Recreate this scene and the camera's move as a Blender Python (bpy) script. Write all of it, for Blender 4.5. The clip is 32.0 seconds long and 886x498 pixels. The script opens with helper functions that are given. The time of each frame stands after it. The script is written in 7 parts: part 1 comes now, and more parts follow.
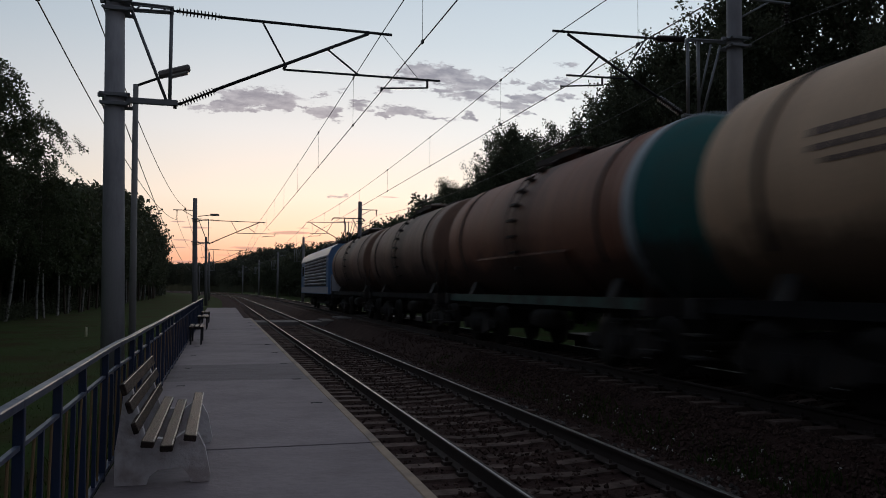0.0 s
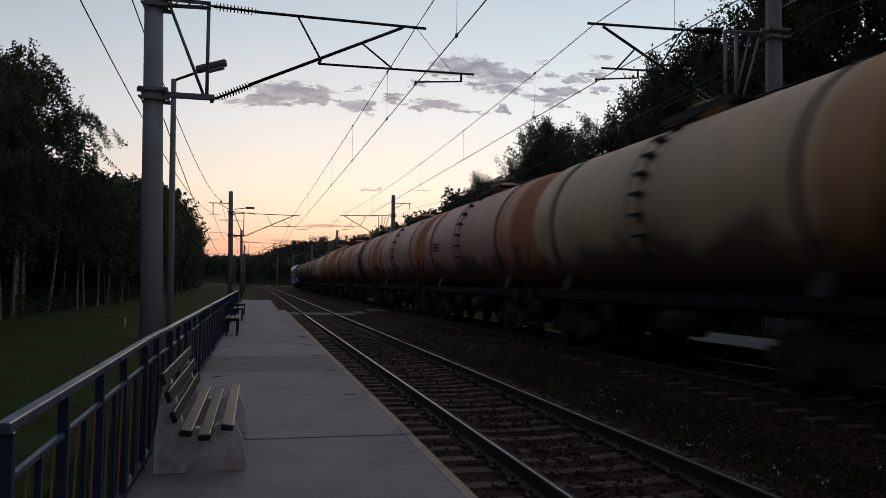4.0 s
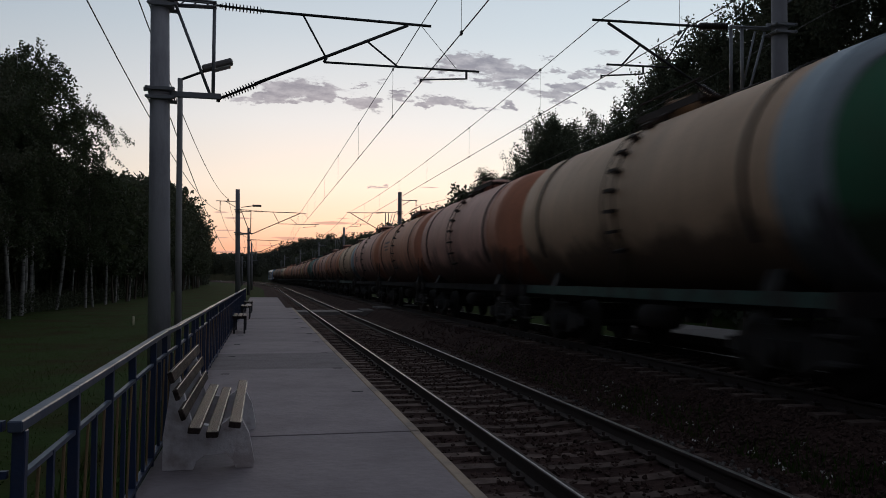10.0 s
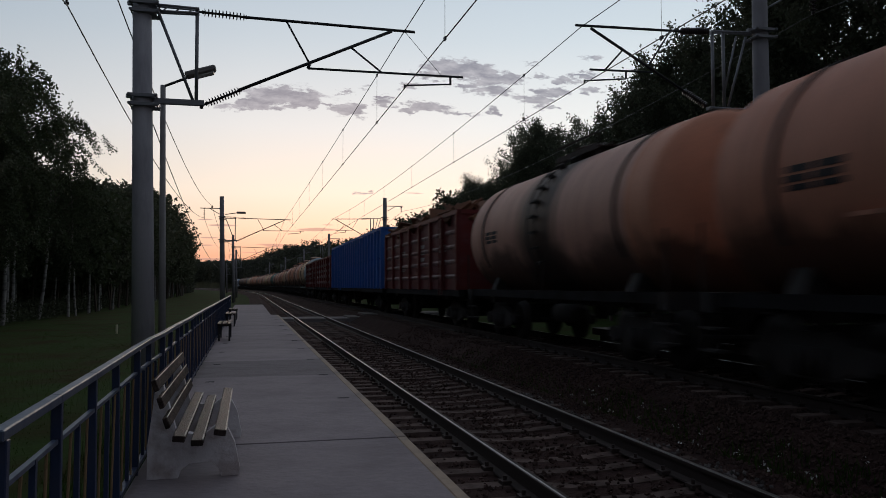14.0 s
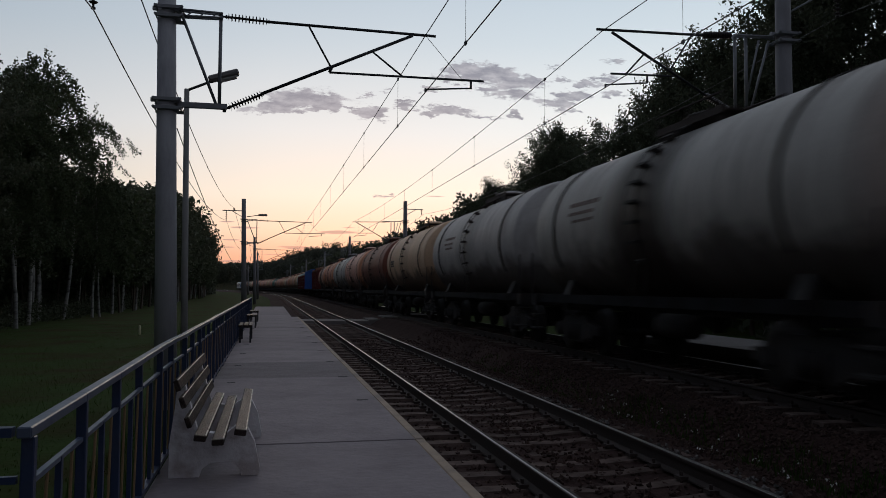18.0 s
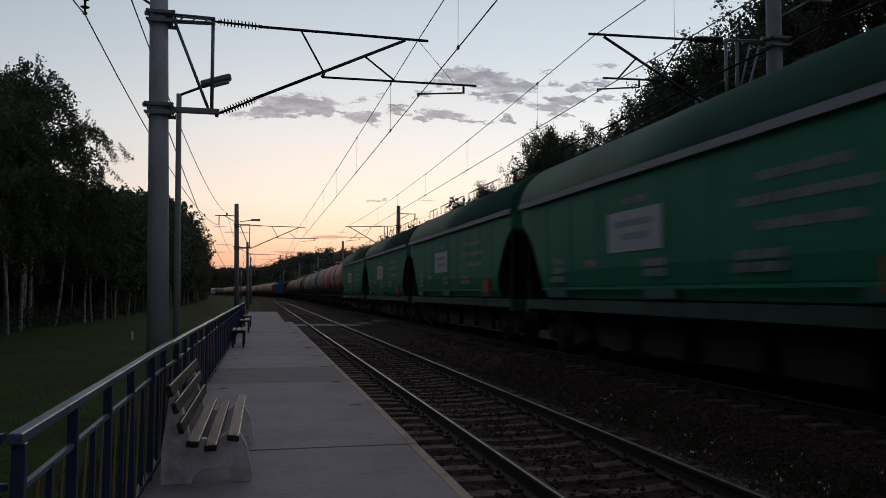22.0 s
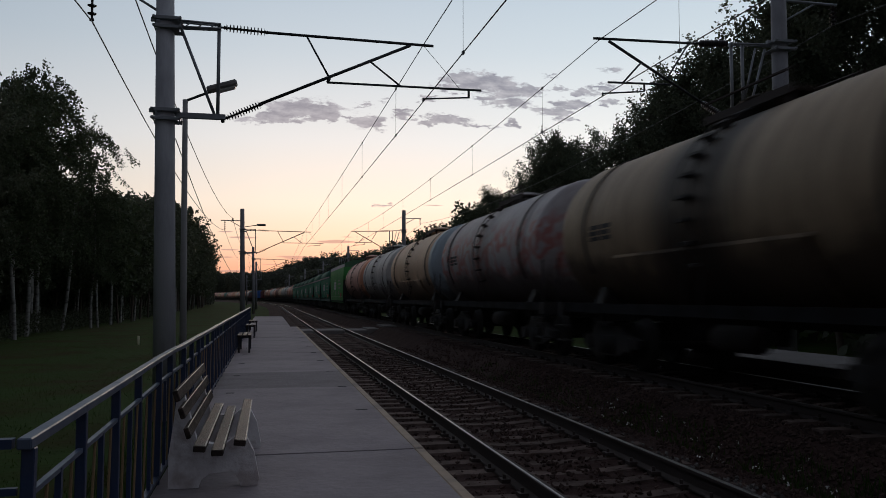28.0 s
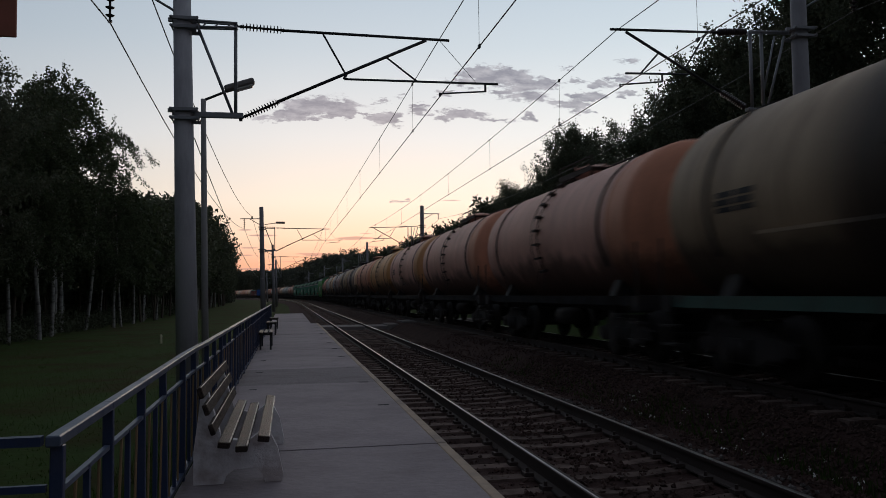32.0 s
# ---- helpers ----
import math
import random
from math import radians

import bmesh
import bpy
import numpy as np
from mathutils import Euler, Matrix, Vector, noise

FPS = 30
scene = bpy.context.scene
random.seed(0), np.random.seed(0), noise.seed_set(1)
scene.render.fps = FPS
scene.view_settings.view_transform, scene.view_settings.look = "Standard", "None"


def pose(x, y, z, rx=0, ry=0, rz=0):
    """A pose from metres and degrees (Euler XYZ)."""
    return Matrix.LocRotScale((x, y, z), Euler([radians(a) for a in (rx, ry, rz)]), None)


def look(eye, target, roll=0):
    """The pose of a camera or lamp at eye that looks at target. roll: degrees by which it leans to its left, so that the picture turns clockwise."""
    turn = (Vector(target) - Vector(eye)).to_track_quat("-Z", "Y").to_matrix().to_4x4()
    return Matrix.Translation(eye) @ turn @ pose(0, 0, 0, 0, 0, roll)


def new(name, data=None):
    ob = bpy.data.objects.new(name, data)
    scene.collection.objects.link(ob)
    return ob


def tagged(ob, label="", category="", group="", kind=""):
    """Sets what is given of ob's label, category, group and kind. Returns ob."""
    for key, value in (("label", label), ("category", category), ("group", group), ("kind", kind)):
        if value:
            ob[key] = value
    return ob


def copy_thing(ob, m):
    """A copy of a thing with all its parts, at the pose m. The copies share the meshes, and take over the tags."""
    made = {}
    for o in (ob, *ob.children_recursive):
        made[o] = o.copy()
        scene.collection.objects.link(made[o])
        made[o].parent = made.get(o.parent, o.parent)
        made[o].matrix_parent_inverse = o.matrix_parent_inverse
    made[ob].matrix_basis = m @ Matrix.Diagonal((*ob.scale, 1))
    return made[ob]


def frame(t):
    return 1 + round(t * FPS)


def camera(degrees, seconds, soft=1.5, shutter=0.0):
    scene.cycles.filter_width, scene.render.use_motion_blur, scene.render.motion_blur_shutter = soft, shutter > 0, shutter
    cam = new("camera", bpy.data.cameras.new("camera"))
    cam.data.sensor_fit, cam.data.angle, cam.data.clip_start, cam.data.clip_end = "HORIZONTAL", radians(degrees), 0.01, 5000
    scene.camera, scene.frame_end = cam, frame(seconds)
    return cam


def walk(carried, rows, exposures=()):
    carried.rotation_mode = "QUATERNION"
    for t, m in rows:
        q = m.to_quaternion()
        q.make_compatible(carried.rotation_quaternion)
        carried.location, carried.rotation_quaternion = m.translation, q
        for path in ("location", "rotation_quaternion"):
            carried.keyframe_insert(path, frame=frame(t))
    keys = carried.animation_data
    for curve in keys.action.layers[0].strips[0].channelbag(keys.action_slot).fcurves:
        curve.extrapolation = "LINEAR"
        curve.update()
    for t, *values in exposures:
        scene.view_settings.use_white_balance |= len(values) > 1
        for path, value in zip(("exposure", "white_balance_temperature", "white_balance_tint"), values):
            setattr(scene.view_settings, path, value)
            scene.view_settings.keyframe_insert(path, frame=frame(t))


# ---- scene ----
cam = camera(57.5, 32.0, soft=0.66, shutter=0.45)
PATH = [
    (0, (0.015, 0.04, 1.625), (0.544, 1.966, 1.726), 0.3),
    (0.5, (0.012, 0.053, 1.625), (0.543, 1.977, 1.749), 0.3),
    (1, (0.013, 0.084, 1.624), (0.537, 2.01, 1.74), 0.1),
    (1.5, (0.02, 0.032, 1.616), (0.519, 1.966, 1.717), -0.1),
    (2, (0.026, 0.014, 1.626), (0.507, 1.953, 1.725), -0.1),
    (2.5, (0.021, 0.022, 1.625), (0.485, 1.965, 1.721), -0.2),
    (4.5, (0.002, 0.023, 1.625), (0.451, 1.971, 1.708), 0.8),
    (5, (0.006, 0.009, 1.623), (0.447, 1.958, 1.716), 0.6),
    (5.5, (0.008, -0.012, 1.623), (0.428, 1.943, 1.691), 0.7),
    (6, (0.011, -0.027, 1.628), (0.433, 1.927, 1.689), 0.4),
    (6.5, (0.007, -0.008, 1.626), (0.415, 1.949, 1.681), 0.0),
    (7, (0.007, -0.023, 1.628), (0.405, 1.936, 1.688), -0.3),
    (7.5, (0.01, -0.027, 1.631), (0.393, 1.935, 1.696), -0.6),
    (8, (0.005, -0.033, 1.629), (0.378, 1.931, 1.706), -0.5),
    (8.5, (0.002, -0.021, 1.63), (0.382, 1.941, 1.711), -0.6),
    (9, (0.004, -0.025, 1.629), (0.394, 1.935, 1.709), 0.1),
    (9.5, (0.007, -0.025, 1.627), (0.424, 1.93, 1.694), -0.1),
    (10, (0.009, -0.027, 1.634), (0.443, 1.923, 1.71), 0.4),
    (10.5, (0.003, -0.027, 1.629), (0.444, 1.922, 1.709), 0.0),
    (11, (0.011, -0.004, 1.627), (0.471, 1.941, 1.704), -0.2),
    (11.5, (0.022, 0.003, 1.624), (0.489, 1.946, 1.706), -0.4),
    (12, (0.021, 0.003, 1.619), (0.49, 1.945, 1.707), -0.4),
    (12.5, (0.018, 0.03, 1.622), (0.494, 1.971, 1.705), -0.4),
    (13, (0.017, 0.003, 1.621), (0.497, 1.943, 1.705), -0.3),
    (13.5, (0.015, -0.011, 1.622), (0.489, 1.93, 1.711), -0.4),
    (14, (0.012, -0.027, 1.629), (0.481, 1.915, 1.719), -0.1),
    (14.5, (0.002, -0.069, 1.629), (0.45, 1.877, 1.729), -0.4),
    (16.5, (0.011, -0.075, 1.63), (0.423, 1.879, 1.738), -0.0),
    (17, (0.013, -0.067, 1.629), (0.432, 1.886, 1.74), 0.1),
    (17.5, (0.015, -0.069, 1.632), (0.429, 1.884, 1.74), 0.4),
    (18, (0.014, -0.075, 1.63), (0.434, 1.878, 1.728), 0.3),
    (18.5, (0.011, -0.073, 1.632), (0.424, 1.882, 1.726), 0.1),
    (19, (0.014, -0.06, 1.627), (0.427, 1.894, 1.725), 0.1),
    (19.5, (0.005, -0.046, 1.625), (0.416, 1.909, 1.716), 0.1),
    (20, (0.017, -0.068, 1.628), (0.436, 1.886, 1.724), -0.0),
    (20.5, (0.016, -0.076, 1.628), (0.44, 1.876, 1.732), -0.1),
    (21, (0.017, -0.076, 1.63), (0.444, 1.875, 1.739), -0.0),
    (21.5, (0.013, -0.082, 1.63), (0.448, 1.867, 1.74), 0.0),
    (22, (0.018, -0.075, 1.63), (0.454, 1.874, 1.739), 0.1),
    (22.5, (0.02, -0.071, 1.629), (0.458, 1.877, 1.736), 0.4),
    (23, (0.013, -0.068, 1.623), (0.452, 1.881, 1.708), 0.8),
    (23.5, (0.017, -0.066, 1.628), (0.448, 1.885, 1.701), 0.8),
    (24, (0.011, -0.069, 1.633), (0.44, 1.883, 1.723), 0.3),
    (24.5, (0.013, -0.073, 1.636), (0.433, 1.879, 1.751), -0.1),
    (25, (0.017, -0.076, 1.634), (0.443, 1.875, 1.754), -0.2),
    (25.5, (0.017, -0.079, 1.633), (0.445, 1.87, 1.757), -0.2),
    (27.5, (0.01, -0.094, 1.634), (0.435, 1.856, 1.755), -0.1),
    (28, (0.011, -0.086, 1.631), (0.434, 1.865, 1.751), -0.0),
    (28.5, (0.014, -0.085, 1.629), (0.433, 1.867, 1.746), -0.0),
    (29, (0.017, -0.085, 1.632), (0.431, 1.868, 1.744), -0.2),
    (29.5, (0.017, -0.089, 1.631), (0.423, 1.867, 1.744), -0.3),
    (30, (0.019, -0.086, 1.631), (0.415, 1.872, 1.74), -0.4),
    (30.5, (0.02, -0.084, 1.633), (0.407, 1.876, 1.739), -0.6),
    (31, (0.019, -0.085, 1.632), (0.399, 1.876, 1.744), -0.7),
    (31.5, (0.016, -0.073, 1.632), (0.397, 1.888, 1.743), -0.6),
    (32, (0.004, -0.08, 1.626), (0.382, 1.881, 1.734), -0.8),
]
walk(cam, [(t, look(eye, target, roll)) for t, eye, target, roll in PATH])

# ---- world: the dusk sky after sunset, glow low over the line ahead ----
world = bpy.data.worlds.new("dusk")
scene.world = world
world.use_nodes = True


class Nodes:
    """Short hand for a node tree."""

    def __init__(self, tree):
        self.t = tree
        tree.nodes.clear()

    def put(self, kind, **values):
        n = self.t.nodes.new(kind)
        for k, v in values.items():
            if k in n.inputs:
                n.inputs[k].default_value = v
        return n

    def link(self, a, b):
        self.t.links.new(a, b)
        return b

    def math(self, op, a, b=None, c=None, clamp=False):
        n = self.t.nodes.new("ShaderNodeMath")
        n.operation, n.use_clamp = op, clamp
        for i, v in enumerate((a, b, c)):
            if v is None:
                continue
            if isinstance(v, (int, float)):
                n.inputs[i].default_value = v
            else:
                self.t.links.new(v, n.inputs[i])
        return n.outputs[0]

    def ramp(self, fac, stops, ease="LINEAR"):
        n = self.t.nodes.new("ShaderNodeValToRGB")
        n.color_ramp.interpolation = ease
        e = n.color_ramp.elements
        while len(e) < len(stops):
            e.new(0.5)
        for el, (p, c) in zip(e, stops):
            el.position, el.color = p, (*c, 1) if len(c) == 3 else c
        self.t.links.new(fac, n.inputs[0])
        return n.outputs[0]

    def mix(self, fac, a, b, kind="MIX"):
        n = self.t.nodes.new("ShaderNodeMix")
        n.data_type, n.blend_type = "RGBA", kind
        for s, v in ((n.inputs[0], fac), (n.inputs[6], a), (n.inputs[7], b)):
            if isinstance(v, (int, float)):
                s.default_value = v
            elif isinstance(v, tuple):
                s.default_value = (*v, 1) if len(v) == 3 else v
            else:
                self.t.links.new(v, s)
        return n.outputs[2]

    def noise(self, vector, scale, detail=4.0, rough=0.55, dims="3D"):
        n = self.t.nodes.new("ShaderNodeTexNoise")
        n.noise_dimensions = dims
        n.inputs["Scale"].default_value, n.inputs["Detail"].default_value, n.inputs["Roughness"].default_value = scale, detail, rough
        if vector is not None:
            self.t.links.new(vector, n.inputs["Vector"])
        return n.outputs[0]


def build_sky():
    n = Nodes(world.node_tree)
    co = n.put("ShaderNodeTexCoord")
    sep = n.put("ShaderNodeSeparateXYZ")
    n.link(co.outputs["Generated"], sep.inputs[0])
    dx, dy, dz = sep.outputs
    elev = n.math("ARCSINE", n.math("MINIMUM", n.math("MAXIMUM", dz, -0.999), 0.999))
    e01 = n.math("DIVIDE", elev, 1.5708, clamp=True)
    d = 1 / 90
    ahead = n.ramp(e01, [(0.0, (0.54, 0.30, 0.24)), (2.2 * d, (0.70, 0.43, 0.34)), (4.0 * d, (0.855, 0.665, 0.53)), (6.5 * d, (0.885, 0.80, 0.70)), (11 * d, (0.765, 0.775, 0.78)),
                             (17 * d, (0.555, 0.63, 0.695)), (24 * d, (0.41, 0.505, 0.61)), (38 * d, (0.31, 0.355, 0.43)), (60 * d, (0.19, 0.215, 0.265)), (1.0, (0.155, 0.175, 0.22))])
    behind = n.ramp(e01, [(0.0, (0.06, 0.065, 0.095)), (8 * d, (0.11, 0.11, 0.155)), (20 * d, (0.165, 0.175, 0.215)), (50 * d, (0.155, 0.17, 0.215)), (1.0, (0.155, 0.175, 0.22))])
    turn = n.math("ADD", n.math("MULTIPLY", dx, 0.10), n.math("MULTIPLY", dy, 0.995))
    facing = n.math("MULTIPLY_ADD", turn, 0.62, 0.40, clamp=True)
    facing = n.math("SMOOTH_MIN", facing, 1.0, 0.1)
    col = n.mix(facing, behind, ahead)
    col = n.mix(1.0, col, n.ramp(n.math("ADD", dx, 0.5), [(0.1, (0.70, 0.73, 0.77)), (0.5, (1.0, 1.0, 1.0)), (1.0, (1.18, 1.18, 1.16))]), "MULTIPLY")
    # clouds: small grey drifts over the line and thin bars near the horizon
    safe = n.math("MAXIMUM", dy, 0.05)
    u, v = n.math("DIVIDE", dx, safe), n.math("DIVIDE", dz, safe)
    uv = n.put("ShaderNodeCombineXYZ")
    n.link(n.math("MULTIPLY", u, 1.0), uv.inputs[0])
    n.link(n.math("MULTIPLY", v, 2.6), uv.inputs[1])
    puff = n.noise(uv.outputs[0], 30.0, 10.0, 0.62)
    tone = n.noise(uv.outputs[0], 40.0, 6.0, 0.6)
    bars = n.put("ShaderNodeCombineXYZ")
    n.link(n.math("MULTIPLY", u, 1.0), bars.inputs[0])
    n.link(n.math("MULTIPLY", v, 9.0), bars.inputs[1])
    streak = n.noise(bars.outputs[0], 14.0, 6.0, 0.55)

    # torn outlines: the drifts are drawn on a slightly crumpled sky
    ub = n.math("ADD", u, n.math("MULTIPLY_ADD", n.noise(uv.outputs[0], 46.0, 6.0, 0.62), 0.056, -0.028))
    vb = n.math("ADD", v, n.math("MULTIPLY_ADD", n.noise(uv.outputs[0], 62.0, 6.0, 0.62), 0.024, -0.012))

    def drift(cu, cv, su, sv, amount, u=ub, v=vb):
        a = n.math("POWER", n.math("DIVIDE", n.math("SUBTRACT", u, cu), su), 2.0)
        b = n.math("POWER", n.math("DIVIDE", n.math("SUBTRACT", v, cv), sv), 2.0)
        return n.math("MULTIPLY", n.math("POWER", 2.718, n.math("MULTIPLY", n.math("ADD", a, b), -1.0)), amount)

    total = None
    for spot in CLOUDS:
        g = drift(*spot)
        total = g if total is None else n.math("MAXIMUM", total, g)
    cover = n.math("SUBTRACT", n.math("ADD", total, n.math("MULTIPLY", puff, 2.3)), 1.42)
    cover = n.math("MULTIPLY", n.math("MULTIPLY", cover, 3.2, clamp=True), n.math("MULTIPLY_ADD", total, 4.0, -0.6, clamp=True))
    low = None
    for spot in BARS:
        g = drift(*spot, u, v)
        low = g if low is None else n.math("MAXIMUM", low, g)
    thin = n.math("MULTIPLY", n.math("SUBTRACT", n.math("ADD", n.math("MULTIPLY", low, 0.6), n.math("MULTIPLY", streak, 1.1)), 0.92), 9.0, clamp=True)
    front = n.math("GREATER_THAN", dy, 0.2)
    col = n.mix(n.math("MULTIPLY", n.math("MULTIPLY", thin, 0.85), front), col, (0.33, 0.26, 0.29))
    grey = n.ramp(tone, [(0.38, (0.19, 0.205, 0.27)), (0.66, (0.40, 0.405, 0.46))])
    col = n.mix(n.math("MULTIPLY", n.math("MULTIPLY", cover, 0.88), front), col, grey)
    sky = n.put("ShaderNodeTexSky")
    sky.sky_type, sky.sun_disc, sky.sun_elevation, sky.sun_rotation = "NISHITA", False, radians(0.5), radians(6)
    col = n.mix(0.03, col, sky.outputs[0], "ADD")
    bg = n.put("ShaderNodeBackground", Strength=1.0)
    n.link(col, bg.inputs[0])
    out = n.put("ShaderNodeOutputWorld")
    n.link(bg.outputs[0], out.inputs[0])


CLOUDS = [
    (0.041, 0.2318, 0.0495, 0.0122, 1.2), (0.01, 0.2219, 0.0393, 0.008, 1.0), (-0.016, 0.2165, 0.035, 0.0064, 0.75), (0.068, 0.2247, 0.0241, 0.0057, 1.0), (0.094, 0.2246, 0.0179, 0.0033, 0.8),
    (0.123, 0.2195, 0.0214, 0.0082, 1.15), (0.118, 0.2414, 0.0131, 0.0033, 0.7), (0.143, 0.2499, 0.0149, 0.0033, 0.55), (0.26, 0.2813, 0.0393, 0.0111, 1.25), (0.294, 0.2744, 0.0301, 0.0128, 1.2),
    (0.227, 0.2691, 0.0292, 0.0059, 0.85), (0.197, 0.2528, 0.0221, 0.0042, 0.7), (0.168, 0.2296, 0.0167, 0.005, 0.9), (0.161, 0.2379, 0.0117, 0.0033, 0.7), (0.223, 0.2278, 0.0326, 0.0067, 1.1),
    (0.197, 0.2237, 0.0186, 0.0042, 0.95), (0.309, 0.229, 0.008, 0.0077, 0.95), (0.302, 0.2539, 0.0301, 0.0077, 1.05), (0.272, 0.2568, 0.0262, 0.0051, 0.6), (0.334, 0.2706, 0.0197, 0.0069, 1.05),
    (0.36, 0.2932, 0.0163, 0.0035, 0.6), (0.364, 0.2451, 0.0272, 0.0069, 0.95), (0.392, 0.2571, 0.0312, 0.007, 0.95), (0.404, 0.2729, 0.0277, 0.0052, 0.8), (0.436, 0.2823, 0.0205, 0.0053, 0.9),
    (0.384, 0.2355, 0.0201, 0.0043, 0.8), (0.272, 0.2213, 0.0262, 0.0021, 0.8), (0.448, 0.2623, 0.0225, 0.0053, 0.8), (0.376, 0.2774, 0.0219, 0.0035, 0.6), (0.143, 0.1153, 0.0115, 0.002, 0.9),
    (0.448, 0.3061, 0.0282, 0.0044, 0.5),
]
BARS = [
    (-0.05, 0.079, 0.0174, 0.0015, 1), (-0.025, 0.072, 0.0256, 0.002, 1), (-0.047, 0.0573, 0.0174, 0.0013, 0.9), (-0.049, 0.0484, 0.0142, 0.0013, 0.9), (0.08, 0.0689, 0.0318, 0.003, 1.05),
    (0.097, 0.0748, 0.0185, 0.0013, 0.9), (0.036, 0.0488, 0.0345, 0.003, 1.0), (0.042, 0.044, 0.0247, 0.0017, 0.9), (0.005, 0.0402, 0.0324, 0.001, 0.9), (-0.038, 0.0316, 0.0358, 0.0029, 0.8),
    (0.012, 0.0334, 0.0325, 0.0016, 0.6), (0.208, 0.117, 0.0265, 0.0013, 0.8), (0.108, 0.0496, 0.0339, 0.0017, 0.7),
]
build_sky()
# the last direct light of the set sun, spread wide by the haze ahead
sun = new("sun", bpy.data.lights.new("sun", "SUN"))
sun.data.energy, sun.data.angle, sun.data.color = 0.12, radians(25), (1.0, 0.72, 0.5)
sun.matrix_world = look((12, 110, 12), (0, 0, 0))
scene.view_settings.exposure = 0.0

# ---- materials ----


def material(name, rgb, rough=0.8, metal=0.0, vary=0.25, scale=6.0, grain=60.0, bump=0.15, second=None, amount=0.5, spec=0.4, space="Object", stretch=(1, 1, 1), per_object=0.0, per_island=0.0, thin=0.0):
    """A surface with colour variation at two scales, fine relief and a second tone in patches."""
    m = bpy.data.materials.new(name)
    m.use_nodes = True
    n = Nodes(m.node_tree)
    co = n.put("ShaderNodeTexCoord")
    mp = n.put("ShaderNodeMapping")
    mp.inputs["Scale"].default_value = stretch
    n.link(co.outputs[space], mp.inputs[0])
    big, fine = n.noise(mp.outputs[0], scale, 5.0, 0.6), n.noise(mp.outputs[0], grain, 3.0, 0.6)
    col = n.mix(n.math("MULTIPLY_ADD", fine, vary * 1.6, 0.5 - vary * 0.8, clamp=True), tuple(c * (1 - vary) for c in rgb), tuple(min(1, c * (1 + vary)) for c in rgb))
    if second:
        col = n.mix(n.math("MULTIPLY", n.math("MULTIPLY_ADD", big, 5.0, -2.3, clamp=True), amount), col, second)
    else:
        col = n.mix(0.7, col, n.ramp(big, [(0.3, (1 - vary,) * 3), (0.7, (min(1.0, 1 + vary * 0.3),) * 3)]), "MULTIPLY")
    if per_object or per_island:
        src = n.put("ShaderNodeObjectInfo").outputs["Random"] if per_object else n.put("ShaderNodeNewGeometry").outputs["Random Per Island"]
        k = per_object or per_island
        col = n.mix(1.0, col, n.ramp(src, [(0.0, (1 - k,) * 3), (1.0, (1.0,) * 3)]), "MULTIPLY")
    b = n.put("ShaderNodeBsdfPrincipled", Metallic=metal)
    b.inputs["Specular IOR Level"].default_value = spec
    n.link(col, b.inputs["Base Color"])
    n.link(n.math("MULTIPLY_ADD", big, 0.25, rough - 0.125, clamp=True), b.inputs["Roughness"])
    if bump:
        bp = n.put("ShaderNodeBump", Strength=bump, Distance=0.02)
        n.link(n.math("ADD", fine, n.math("MULTIPLY", big, 0.6)), bp.inputs["Height"])
        n.link(bp.outputs[0], b.inputs["Normal"])
    out = n.put("ShaderNodeOutputMaterial")
    if thin:
        tr, mx = n.put("ShaderNodeBsdfTranslucent"), n.put("ShaderNodeMixShader")
        n.link(col, tr.inputs[0])
        mx.inputs[0].default_value = thin
        n.link(b.outputs[0], mx.inputs[1])
        n.link(tr.outputs[0], mx.inputs[2])
        n.link(mx.outputs[0], out.inputs[0])
    else:
        n.link(b.outputs[0], out.inputs[0])
    return m


